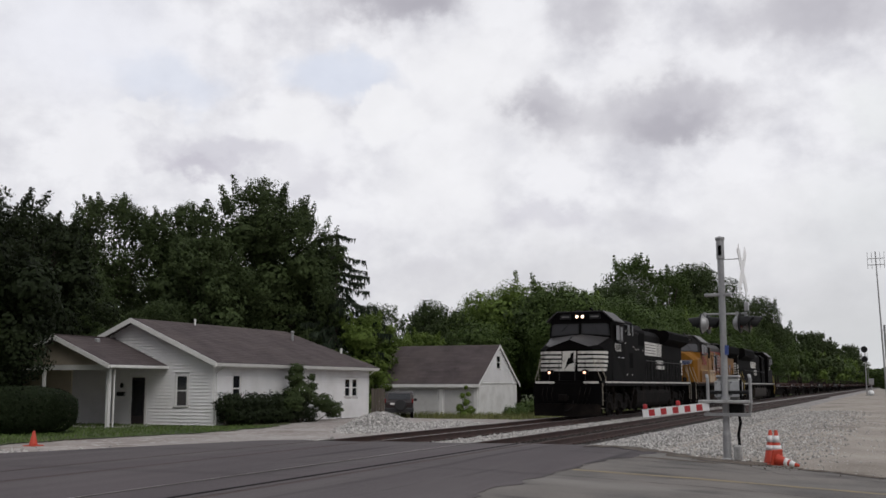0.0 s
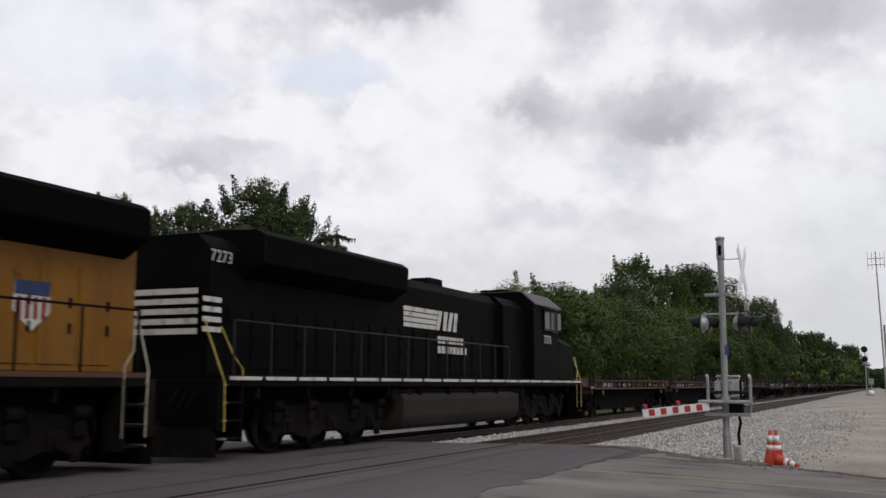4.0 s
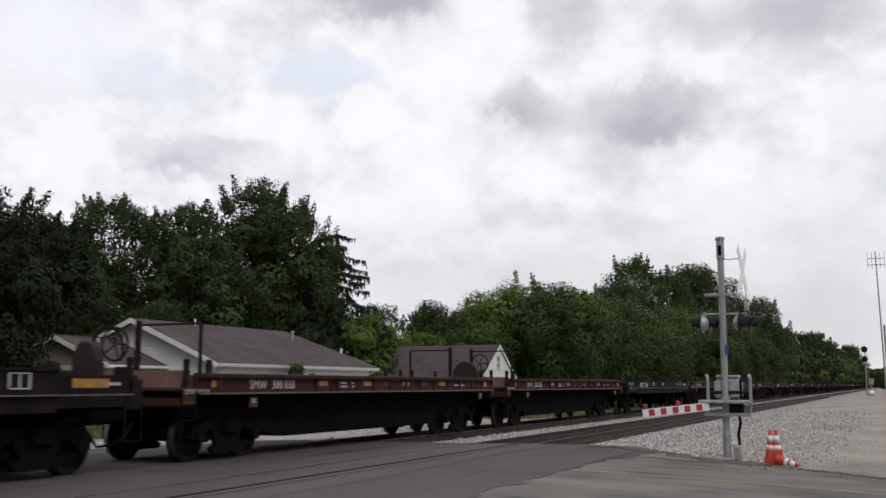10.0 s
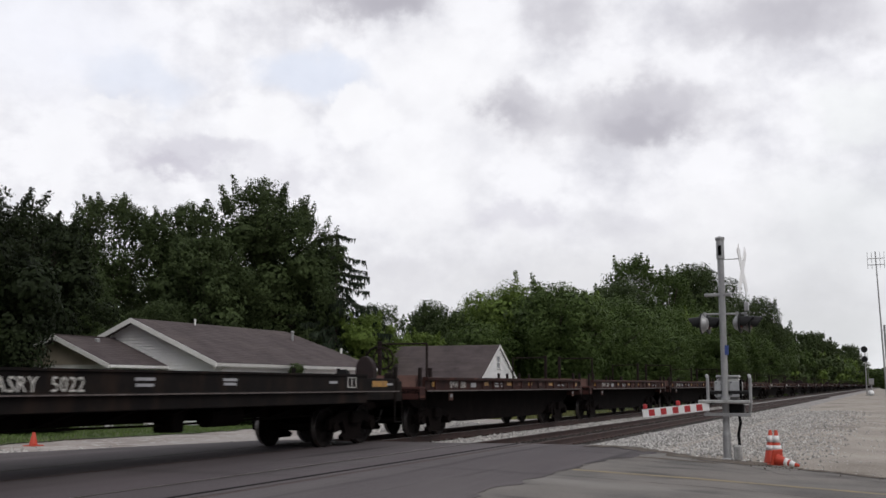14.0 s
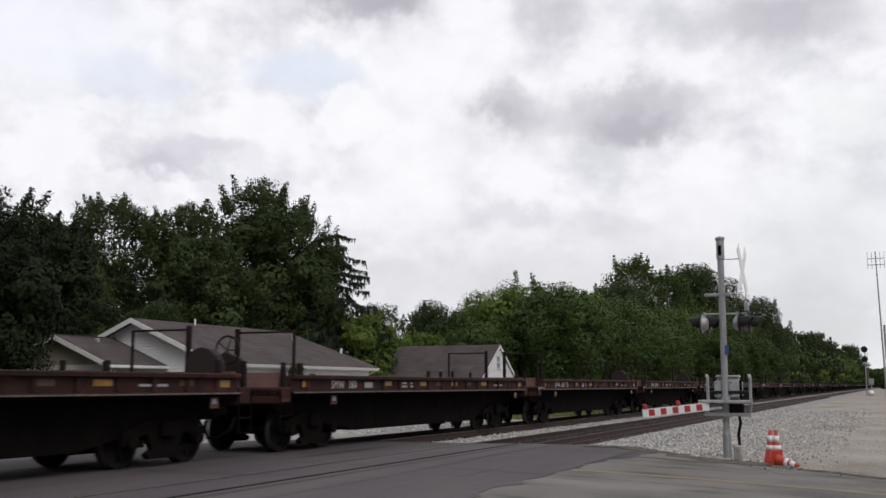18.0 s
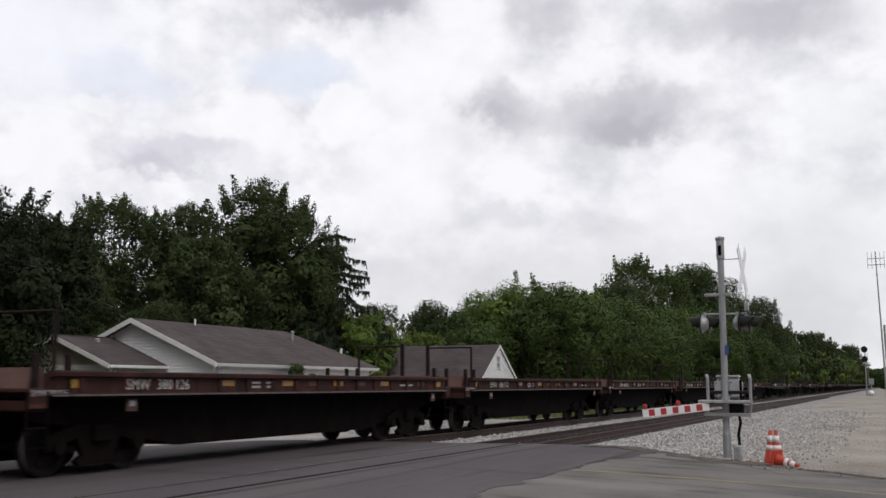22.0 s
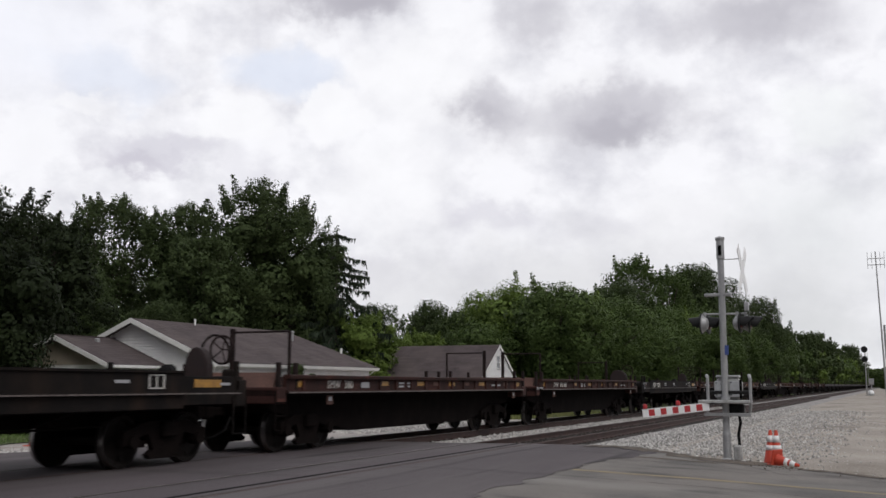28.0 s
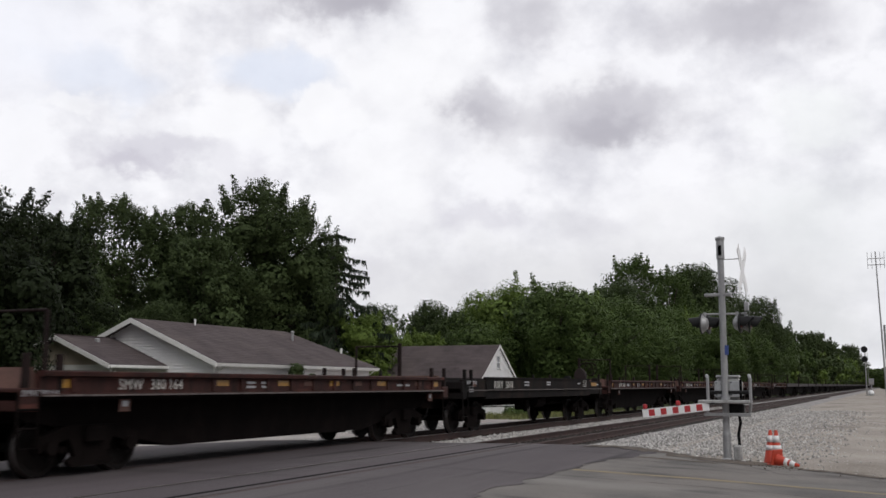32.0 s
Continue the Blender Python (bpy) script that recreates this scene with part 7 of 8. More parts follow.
front_quads([[(-0.23, 3.07), (-0.26, 2.86), (0.26, 2.86), (0.23, 3.07)]], 1.998, "decal_blue", P2["nose"], "emblem", "plain blue head of the shield")
for k in range(4):
    front_quads([[(-0.2 + 0.11 * k, 2.58), (-0.14 + 0.11 * k, 2.58), (-0.14 + 0.11 * k, 2.82), (-0.2 + 0.11 * k, 2.82)]], 1.998, "decal_red", P2["nose"], "shield_stripe")

TRIM_THIRD = dict(TRIM_BLACK, lamp="cab_glass", ditch="cab_glass", vents=((6.2, 1.4),), tank="tank_grey")
third, F3, P3 = locomotive("third_locomotive", "black diesel locomotive running long hood first", THIRD_L, True,
                           dict(tank=(8.2, 17.0), trucks=(5.2, 20.2), hood_w=0.98, hood=(8.6, 24.6, 4.3), radiator=(16.8, 23.5, 3.5, 4.5), stack=12.0, aux=(6.6, 9.0, 4.3, 1.2),
                                cab=(3.6, 6.8, 4.62), window=(4.2, 5.6, 3.4, 4.0), nose=((1.35, 1.08, 2.8, 0.96, 2.95, 3.0), (1.7, 1.4, 2.84, 1.14, 3.05, 3.1), (3.75, 1.47, 3.0, 1.26, 3.2, 3.25)), light_z=4.3, rail=(9.2, 24.4)),
                           ("loco_black", "loco_black", "loco_black", "handrail_yellow"), TRIM_THIRD)
white_sill(third, F3, THIRD_L)
emblem_bars(P3["hood"], 1.003, 9.6, 11.7, 2.95, 4, 4)
word_bars(P3["hood"], 1.026, 11.8, 2.58, 2.78, 7, "decal_white")
word_bars(P3["hood"], 1.026, 11.8, 2.3, 2.5, 8, "decal_white")
lettering("7273", 0.34, P3["hood"], (0.988, 1.14, 3.86), "decal_white", "road_number")
lettering("7273", 0.4, P3["cab"], (1.526, 20.0, 3.0), "decal_white", "road_number")
bars = []
for i in range(5):
    z0 = 2.35 + i * 0.19
    bars.append([(-0.7 - 0.06 * i, z0), (0.9, z0), (0.9, z0 + 0.11), (-0.7 - 0.06 * i, z0 + 0.11)])
for q in bars:
    front_quads([q], 0.895, "decal_white", P3["hood"], "end_stripe", "white stripe on the hood's end")
for i in range(4):
    side_bar(P3["hood"], 1.003, 0.92, 1.5, 2.4 + i * 0.19, 2.5 + i * 0.19, "decal_white", "end_stripe")

# ---- order of the train ----
LEAD_Y = 42.45
ENGINES = [(lead, LEAD_Y), (yellow, LEAD_Y + LEAD_L - 0.2), (third, LEAD_Y + LEAD_L + YELLOW_L)]
CARS_Y = 113.3
BLACK_AT = {4: "ASRY 5011", 7: "ASRY 5001", 9: "ASRY 5022", 24: "ASRY 5016", 27: "ASRY 5024", 30: "ASRY 5018"}
NUMBERS = {5: "SMW 380 038", 6: "SMW 380 085", 8: "SMW 380 061", 13: "SMW 380 124", 15: "SMW 380 178", 16: "SMW 380 134", 17: "SMW 380171", 18: "SMW 380 126", 19: "SMW 380 172", 20: "SMW 380 193",
           26: "SMW 380 068", 29: "SMW 380 164", 0: "SMW 380 113", 3: "SMW 380 090"}
BRAKES = {1, 3, 5, 13, 15, 16, 17, 21, 26}
brown_template, black_template, far_template = brown_car(), black_car(), far_car()
TRAIN = []
for k in range(72):
    y = CARS_Y + k * CAR_L
    if k in BLACK_AT:
        source = black_template
    elif k < 36:
        source = brown_template
    else:
        source = far_template
    first = source.get("placed") is None
    at = pose(TRACK_X, y, 0)
    if first:
        ob = source
        ob.matrix_basis = at
        source["placed"] = 1
    else:
        ob = copy_thing(source, at)
    TRAIN.append((ob, y))
for ob, y in TRAIN:
    if "placed" in ob.keys():
        del ob["placed"]


def marks():
    """Reporting marks and hand brakes that differ from car to car."""
    for k, (ob, y) in enumerate(TRAIN[:36]):
        if k in BLACK_AT:
            lettering(BLACK_AT[k].replace(" ", "   "), 0.33, ob, (1.464, 3.05, 1.40), "decal_white", "reporting_mark", "white reporting mark")
            lettering(BLACK_AT[k].replace(" ", "   "), 0.15, ob, (1.444, 0.85, 1.47), "decal_grey", "reporting_mark", "small grey reporting mark")
            for z in (1.2, 1.27, 1.34):
                part("stencil_bar", box(1.441, 1.446, 1.05, 1.4, z, z + 0.02), "decal_grey", ob)
        else:
            text = NUMBERS.get(k)
            if text:
                lettering(text.replace("SMW ", "SMW   "), 0.25, ob, (1.434, 2.62, 1.405), "decal_white", "reporting_mark", "worn white reporting mark", 1.0)
            else:
                lettering("SMW   380", 0.25, ob, (1.434, 2.62, 1.405), "decal_white", "reporting_mark", "worn white reporting mark", 1.0)
                part("reporting_bar", box(1.431, 1.437, 4.2, 4.6, 1.34, 1.47), "decal_grey", ob, "rubbed-out white bar")
            if text:
                lettering(text.replace(" ", ""), 0.13, ob, (1.462, 0.58, 1.28), "decal_grey", "reporting_mark", "small grey reporting mark on the end sill")
            if k in BRAKES:
                hand_brake(ob, 0.75, CAR_L - 0.75, 1.45)
            if k in (13, 16):
                arch = [(0.3, 1.1), (1.2, 1.1), (1.2, 1.75), (1.1, 1.93), (0.78, 2.04), (0.45, 1.95), (0.3, 1.78)]
                part("end_guard", extrude(arch, "y", CAR_L - 0.42, CAR_L - 0.3, None, 0.02), "brake_red", ob, "dark red arched guard plate")


marks()
for ob, y in ENGINES:
    ob.matrix_basis = pose(TRACK_X, y, 0)


M["mech_grey"] = mat("mech_grey", (0.52, 0.52, 0.51), (0.36, 0.355, 0.35), 0.55, metal=0.4, scale=5, fine=25, bump=0.08, grime=(0.10, 0.09, 0.085), gscale=4, gamt=0.6)

M["lens_red"] = mat("lens_red", (0.07, 0.008, 0.008), None, 0.25, bump=0)

# ---- crossing gate mast ----
MX, MY, MZ = -3.24, 22.3, -0.17
mast = thing("crossing_gate", "grey steel crossing mast with warning lights and white crossbuck", "crossing gate", at=pose(MX, MY, MZ))
part("base", lathe([(0.12, 0), (0.12, 0.05), (0.085, 0.08), (0.085, 0.55), (0.075, 0.62)], 14), "galvanised", mast, "cast mast base")
part("junction_box", box(0.14, 0.3, -0.1, 0.1, 0.02, 0.34, 0.03), "mech_grey", mast)
part("conduit", tube([(0.26, 0, 0.3), (0.24, 0, 0.55), (0.29, 0, 0.8), (0.25, 0, 1.05)], 0.03), "rubber", mast, "black cable hose")
part("pole", rod((0, 0, 0.6), (0, 0, 4.3), 0.07, seg=16), "galvanised", mast)
part("pole_top", lathe([(0.075, 0), (0.085, 0.02), (0.085, 0.4), (0.1, 0.44), (0.1, 0.47), (0.02, 0.5)], 14, None, (0, 0, 4.22)), "galvanised", mast, "capped bell housing")
part("pole_slot", box(-0.035, 0.035, -0.092, -0.07, 4.3, 4.52, 0.01), "dark_void", mast)
mech = part("gate_mechanism", box(-0.24, 0.32, 0.03, 0.42, 1.26, 1.72, 0.09), "mech_grey", mast, "weathered silver gate drive housing")
part("mechanism_lid", box(-0.2, 0.28, 0.06, 0.4, 1.72, 1.78, 0.025), "galvanised", mech)
for x0, x1 in ((-0.21, -0.08), (0.09, 0.29)):
    door = part("mechanism_door", box(x0, x1, 0.012, 0.03, 1.33, 1.66, 0.015), "aluminium", mech, "small silver cover plate")
    for z in (1.37, 1.62):
        part("door_bolt", rod((x0 + 0.03, 0.012, z), (x0 + 0.03, -0.004, z), 0.014, seg=6), "black_metal", mech)
# Near-black strip painted as a shadow gap beside the right cover.
part("cooling_rib", box(0.29, 0.325, 0.02, 0.2, 1.3, 1.68), "dark_void", mech)
part("drive_shaft", rod((-0.34, 0.02, 1.42), (0.48, 0.02, 1.42), 0.04, seg=10), "black_metal", mech)
part("mechanism_shelf", box(-0.52, 0.52, -0.3, 0.24, 1.2, 1.26, 0.01), "mech_grey", mast)
for x in (-0.36, 0.5):
    part("counterweight_arm", tube([(x, -0.1, 1.78), (x + 0.03, -0.16, 1.72), (x + 0.03, -0.16, 1.18), (x, -0.1, 1.0)], 0.032, 8), "galvanised", mast)
part("counterweight", box(-0.06, 0.36, 0.08, 0.3, 0.98, 1.18, 0.03), "black_metal", mast, "dark counterweight plates")
part("lower_rail", box(-0.42, 0.53, -0.19, -0.14, 0.93, 1.0, 0.012), "galvanised", mast, "grey rail below the drive housing")
part("clamp", lathe([(0.1, 0), (0.1, 0.06)], 14, None, (0, 0, 1.27)), "galvanised", mast)
# lights
for z in (2.9,):
    part("crossarm", rod((-0.46, 0.0, z + 0.16), (0.44, 0.0, z + 0.16), 0.022), "galvanised", mast)
part("crossarm", box(-0.36, 0.2, -0.06, 0.06, 3.44, 3.5, 0.01), "galvanised", mast, "small bracket arm")


def flasher(x, y, turn, lab):
    """A warning light that looks along the road: turn 180 looks left along it, 0 right; its pale back shows behind."""
    f = part("flashing_light", lathe([(0.21, 0.0), (0.22, 0.01), (0.21, 0.022), (0.15, 0.03)], 22, None, (0, 0, 0), "x"), "black_metal", mast, lab)
    f.matrix_basis = Matrix.Translation((x, y, 2.86)) @ Euler((0, 0, radians(turn))).to_matrix().to_4x4()
    part("back", lathe([(0.2, -0.012), (0.17, -0.03), (0.12, -0.11), (0.05, -0.14)], 20, None, (0, 0, 0), "x"), "galvanised", f, "pale round back of the light")
    v = bmesh.new()
    ring = 16
    rows = []
    for i in range(ring + 1):
        a = math.pi * (-0.12 + 1.24 * i / ring)
        c, sn = math.cos(a), math.sin(a)
        rows.append([v.verts.new((0.02, 0.155 * c, 0.155 * sn)), v.verts.new((0.29 - 0.1 * (1 - sn), 0.15 * c, 0.15 * sn - 0.02)), v.verts.new((0.29 - 0.1 * (1 - sn), 0.14 * c, 0.14 * sn - 0.02)), v.verts.new((0.02, 0.145 * c, 0.145 * sn))])
    for a, c in zip(rows, rows[1:]):
        for i in range(3):
            v.faces.new((a[i], a[i + 1], c[i + 1], c[i]))
    part("visor", v, "black_metal", f, "long black visor")
    part("lens", lathe([(0.14, 0.025), (0.1, 0.06), (0.02, 0.08)], 16, None, (0, 0, 0), "x"), "lens_red", f, "dark red lens")
    part("mount", rod((-0.06, 0, 0.1), (-0.06, 0, 0.24), 0.03), "galvanised", f)
    return f


flasher(-0.42, -0.05, 177, "round warning light facing along the road")
flasher(-0.32, 0.1, -5, "round warning light facing along the road")
flasher(0.36, -0.05, -6, "round warning light facing along the road")
flasher(0.52, 0.1, 7, "round warning light facing along the road")
# crossbuck seen nearly edge-on
for ang, lab in ((48, "white crossbuck blade"), (-48, "white crossbuck blade")):
    cb = part("crossbuck_blade", box(-0.61, 0.61, -0.006, 0.006, -0.115, 0.115, 0.003), "sign_white", mast, lab)
    cb.matrix_basis = Matrix.Translation((0.44, -0.0 if ang > 0 else 0.014, 3.98)) @ Euler((0, 0, radians(86.0))).to_matrix().to_4x4() @ Euler((0, radians(ang), 0)).to_matrix().to_4x4()
part("track_sign", box(0.46, 0.54, -0.08, 0.08, 3.12, 3.3, 0.004), "galvanised", mast, "back of a small sign plate")
for z in (4.22, 3.72, 3.5):
    part("sign_bracket", rod((0.06, 0, z), (0.44, 0, z), 0.01), "galvanised", mast)
part("blue_plate", box(0.03, 0.11, -0.07, -0.058, 2.2, 2.4), "blue_sign", mast, "small blue notice plate")
# arm, lowered, pointing across the road
arm = thing("gate_arm", "lowered white gate arm with red bands and small lamps", "gate arm", at=pose(MX, MY, MZ))
A0, A1 = Vector((-0.3, -0.25, 1.13)), Vector((-1.62, -0.55, 0.98))
d = A1 - A0
ang = math.atan2(d.y, d.x)
tilt = math.asin(d.z / d.length)
place = Matrix.Translation(A0) @ Euler((0, -tilt, ang)).to_matrix().to_4x4()
o = part("arm_board", box(0, 1.37, -0.012, 0.012, -0.085, 0.085, 0.004), "sign_white", arm)
o.matrix_basis = place
for i in range(5):
    s = part("red_band", box(0.14 + i * 0.245, 0.26 + i * 0.245, -0.015, 0.015, -0.066, 0.066), "red_paint", arm, "red band on the arm")
    s.matrix_basis = place
for x in (0.62, 1.3):
    l_ = part("arm_lamp", lathe([(0.03, 0.085), (0.045, 0.1), (0.045, 0.17), (0.02, 0.19)], 10, None, (x, 0, 0)), "red_paint", arm, "small red arm lamp")
    l_.matrix_basis = place

# ---- traffic cones ----
def cone(name, at, h=0.71, r=0.16, bands=True, label="orange traffic cone with two white bands"):
    c = thing(name, label, "traffic cone", "traffic cones", at)
    part("base", box(-0.2, 0.2, -0.2, 0.2, 0, 0.035, 0.012), "orange", c)
    prof = [(r, 0.03), (r * 0.9, 0.06), (0.028, h), (0.02, h + 0.005)]
    part("body", lathe(prof, 18), "orange", c, "", True)
    if bands:
        for z0, z1 in ((0.30 * h / 0.71, 0.40 * h / 0.71), (0.46 * h / 0.71, 0.60 * h / 0.71)):
            f = lambda z: 0.028 + (r * 0.9 - 0.028) * (h - z) / (h - 0.06) + 0.004
            part("reflective_band", lathe([(f(z0), z0), (f(z1), z1)], 18), "sign_white", c, "white reflective band", True)
    return c


cone("traffic_cone", pose(-2.42, 22.75, -0.24))
cone("traffic_cone", pose(-2.30, 22.72, -0.24))
fallen = cone("traffic_cone", pose(-2.3, 22.4, -0.1, 0, 102, -22), 0.52, 0.12, label="orange traffic cone tipped over, leaning on the standing ones")
cone("traffic_cone", pose(-21.8, 21.9, -0.27), 0.42, 0.125, False, "faded orange traffic cone on the lawn's edge")

# ---- line-side signal and radio mast far down the line ----
sg = thing("railway_signal", "dark two-headed railway signal on a steel mast", "railway signal", at=pose(-4.1, 186, -0.3))
part("mast", rod((0, 0, 0), (0, 0, 8.2), 0.1, seg=10), "galvanised", sg)
for z in (7.6, 6.0):
    hd_ = part("signal_head", lathe([(0.52, 0), (0.52, 0.06), (0.1, 0.1)], 18, None, (-0.1, -0.15, z), "y"), "black_metal", sg, "round black signal head")
    part("hood", lathe([(0.2, -0.35), (0.22, 0.0)], 12, None, (-0.1, -0.15, z), "y"), "black_metal", hd_)
part("lit_lens", lathe([(0.14, -0.06), (0.02, -0.08)], 10, None, (-0.1, -0.2, 6.0), "y"), "signal_lit", sg)
part("ladder", tube([(0.35, 0.3, 0), (0.35, 0.1, 7.6)], 0.03), "galvanised", sg)
part("platform", box(-0.6, 0.7, -0.2, 0.6, 5.0, 5.06), "galvanised", sg)
cabinet = thing("relay_cabinet", "small silver relay cabinet on a post beside the signal", "cabinet", at=pose(-3.3, 183, -0.3))
part("body", box(-0.4, 0.4, -0.3, 0.3, 1.8, 2.7, 0.05), "galvanised", cabinet)
part("post", rod((0, 0, 0), (0, 0, 1.8), 0.08), "galvanised", cabinet)
part("roof", box(-0.45, 0.45, -0.35, 0.35, 2.7, 2.77, 0.02), "galvanised", cabinet)
tank = thing("white_tank", "small white round tank beside the line", "tank", at=pose(-3.3, 176, -0.3))
part("body", lathe([(0.05, 0), (0.35, 0.1), (0.46, 0.4), (0.38, 0.75), (0.1, 0.9)], 16), "sign_white", tank, "", True)
part("skid", box(-0.9, 0.9, -0.5, 0.5, -0.05, 0.1), "black_metal", tank)
tower = thing("radio_mast", "tall thin radio mast with an antenna rack on top", "radio mast", at=pose(-1.0, 172, -0.3))
part("mast", rod((0, 0, 0), (-0.55, 0, 22.3), 0.16, 0.08, 10), "galvanised", tower)
part("crossbar", rod((-1.7, 0, 21.2), (0.7, 0, 21.2), 0.06), "galvanised", tower)
part("crossbar", rod((-1.7, 0, 20.2), (0.7, 0, 20.2), 0.06), "galvanised", tower)
for x in (-1.7, -1.1, 0.1, 0.7):
    part("antenna", rod((x, 0, 19.6), (x, 0, 22.2), 0.04, seg=6), "galvanised", tower)
pole = thing("equipment_pole", "plain grey pole beside the radio mast", "pole", at=pose(-0.55, 166, -0.3))
part("shaft", rod((0, 0, 0), (-0.25, 0, 10.4), 0.22, 0.16, 10), "galvanised", pole)
part("cap", rod((-0.25, 0, 10.4), (-0.25, 0, 10.55), 0.2, seg=10), "galvanised", pole)


# ---- trees ----
def leaf_cloud(name, blobs, n, size, seed, material, droop=0.0):
    """A crown: small folded leaf clumps over and inside many overlapping lobes."""
    r = np.random.default_rng(seed)
    b = np.asarray(blobs, float)
    wts = b[:, 3] ** 2
    pick = r.choice(len(b), n, p=wts / wts.sum())
    d = r.normal(size=(n, 3))
    d /= np.linalg.norm(d, axis=1)[:, None]
    rad = b[pick, 3] * (0.62 + 0.42 * r.uniform(0, 1, n) ** 0.6) * (1 + 0.22 * np.sin(d[:, 0] * 6 + pick) * np.sin(d[:, 1] * 5 + 2 * pick) + 0.16 * np.sin(d[:, 2] * 9 + pick))
    p = b[pick, :3] + d * rad[:, None] * np.array([1, 1, 0.85])
    nrm = d + r.normal(0, 0.20, (n, 3)) + np.array([0, 0, 0.12])
    nrm /= np.linalg.norm(nrm, axis=1)[:, None]
    t = np.cross(nrm, r.normal(size=(n, 3)))
    t /= np.linalg.norm(t, axis=1)[:, None]
    u = np.cross(nrm, t)
    s = size * r.uniform(0.5, 1.5, n)[:, None]
    fold = nrm * s * 0.35
    v = np.stack([p - t * s, p - u * s * 0.55 + fold * r.uniform(-1, 1, (n, 1)), p + t * s - np.array([0, 0, droop]) * s, p + u * s * 0.55 + fold * r.uniform(-1, 1, (n, 1))], 1)
    i = 4 * np.arange(n)
    f = np.concatenate([np.stack([i, i + 1, i + 2], 1), np.stack([i, i + 2, i + 3], 1)])
    me = from_arrays(name, v.reshape(-1, 3), f)
    me.materials.append(M[material])
    return me


def limbs(height, trunk_r, blobs, seed, split=0.35):
    r = random.Random(seed)
    b = rod((0, 0, -0.3), (r.uniform(-0.2, 0.2), r.uniform(-0.2, 0.2), height * split), trunk_r, trunk_r * 0.7, 9)
    top = Vector((0, 0, height * split))
    rod(top, (r.uniform(-0.4, 0.4), r.uniform(-0.4, 0.4), height * 0.82), trunk_r * 0.7, trunk_r * 0.15, 7, b)
    for x, y, z, q in blobs[: 14]:
        a = Vector((x * 0.08, y * 0.08, min(height * split + (z - height * split) * 0.35, z)))
        mid_ = a.lerp(Vector((x, y, z)), 0.5) + Vector((0, 0, q * 0.15))
        rod(a, mid_, trunk_r * 0.32, trunk_r * 0.2, 6, b)
        rod(mid_, (x, y, z), trunk_r * 0.2, trunk_r * 0.06, 5, b)
        for k in range(2):
            e = Vector((x, y, z)) + Vector((r.uniform(-1, 1), r.uniform(-1, 1), r.uniform(0, 1))) * q * 0.8
            rod(mid_, e, trunk_r * 0.1, trunk_r * 0.03, 4, b)
    return b


def crown_lobes(height, radius, base, n, seed, top_heavy=0.0, lobe=0.2, tufts=14):
    """Lobes over a rounded crown, with tufts that break its outline."""
    r = random.Random(seed)
    out = []
    mid_z, half = (height + base) / 2, (height - base) / 2
    for i in range(n):
        t = 1 - 2 * (i + 0.5) / n
        a = i * 2.399 + r.uniform(-0.5, 0.5)
        w = math.sqrt(max(0, 1 - t * t)) ** (0.75 if t < 0 else 1.0)
        if t < 0:
            w = w * (1 - top_heavy) + 0.35 * top_heavy
        q = radius * lobe * r.uniform(0.65, 1.45)
        k = r.uniform(0.55, 0.98)
        swell = 1 + 0.22 * math.sin(3 * a + seed) + 0.15 * math.sin(5 * a + 2 * seed + 4 * t)
        out.append((w * k * swell * (radius - q * 0.4) * math.cos(a), w * k * swell * (radius - q * 0.4) * math.sin(a), mid_z + t * (half - q * 0.5) * (0.85 + 0.15 * k), q))
    r.shuffle(out)
    for i in range(tufts):
        a, t = r.uniform(0, 6.28), r.uniform(0.25, 0.98)
        w = math.sqrt(1 - t * t)
        x, y, z, q = w * radius * 0.9 * math.cos(a), w * radius * 0.9 * math.sin(a), mid_z + t * half * 0.88, radius * lobe * 0.55
        lean = r.uniform(0.1, 0.7)
        for j in range(5):
            out.append((x, y, z, q))
            x, y, z, q = x + lean * q * math.cos(a), y + lean * q * math.sin(a), z + q * 1.1, q * 0.72
    return out


def tree(name, label, at, height, radius, base, n_lobes, leaves, leaf, seed, material, trunk=0.28, top_heavy=0.0, lobe=0.2, group="trees", tufts=14, dense=True):
    t = thing(name, label, "tree", group, at)
    lobes = crown_lobes(height, radius, base, n_lobes, seed, top_heavy, lobe, tufts)
    part("trunk", limbs(height, trunk, lobes, seed), "bark", t, "grey-brown trunk with limbs")
    r = random.Random(seed + 500)
    mz = base + (height - base) * 0.45
    inner = [(r.gauss(0, radius * 0.3), r.gauss(0, radius * 0.3), mz + r.uniform(-0.38, 0.3) * (height - base), radius * 0.36) for i in range(16)] if dense else []
    crown = mesh_part("crown", leaf_cloud("crown", lobes, leaves, leaf, seed, material), None, t, "crown of dense green leaves")
    if inner:
        mesh_part("inner_leaves", leaf_cloud("inner_leaves", inner, leaves // 3, leaf * 1.7, seed + 9, material), None, crown)
    return t


gz = lambda x, y: float(ground_z(np.array(float(x)), np.array(float(y))))
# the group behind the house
tree("tree", "dark broadleaf tree hanging over the porch and the bush", pose(-30.25, 26.9, -0.35), 8.95, 3.0, 0.9, 46, 40000, 0.072, 11, "leaf_evergreen_shade", 0.28, 0.0, 0.27)
tree("tree", "dark broadleaf tree beside the porch", pose(-36.9, 36.9, -0.4), 9.9, 3.0, 1.2, 60, 34000, 0.075, 12, "leaf_evergreen_shade", 0.26)
tree("tree", "dark broadleaf tree beside the house", pose(-34.5, 30.5, -0.4), 8.2, 3.2, 1.0, 50, 26000, 0.075, 17, "leaf_evergreen_shade", 0.26)
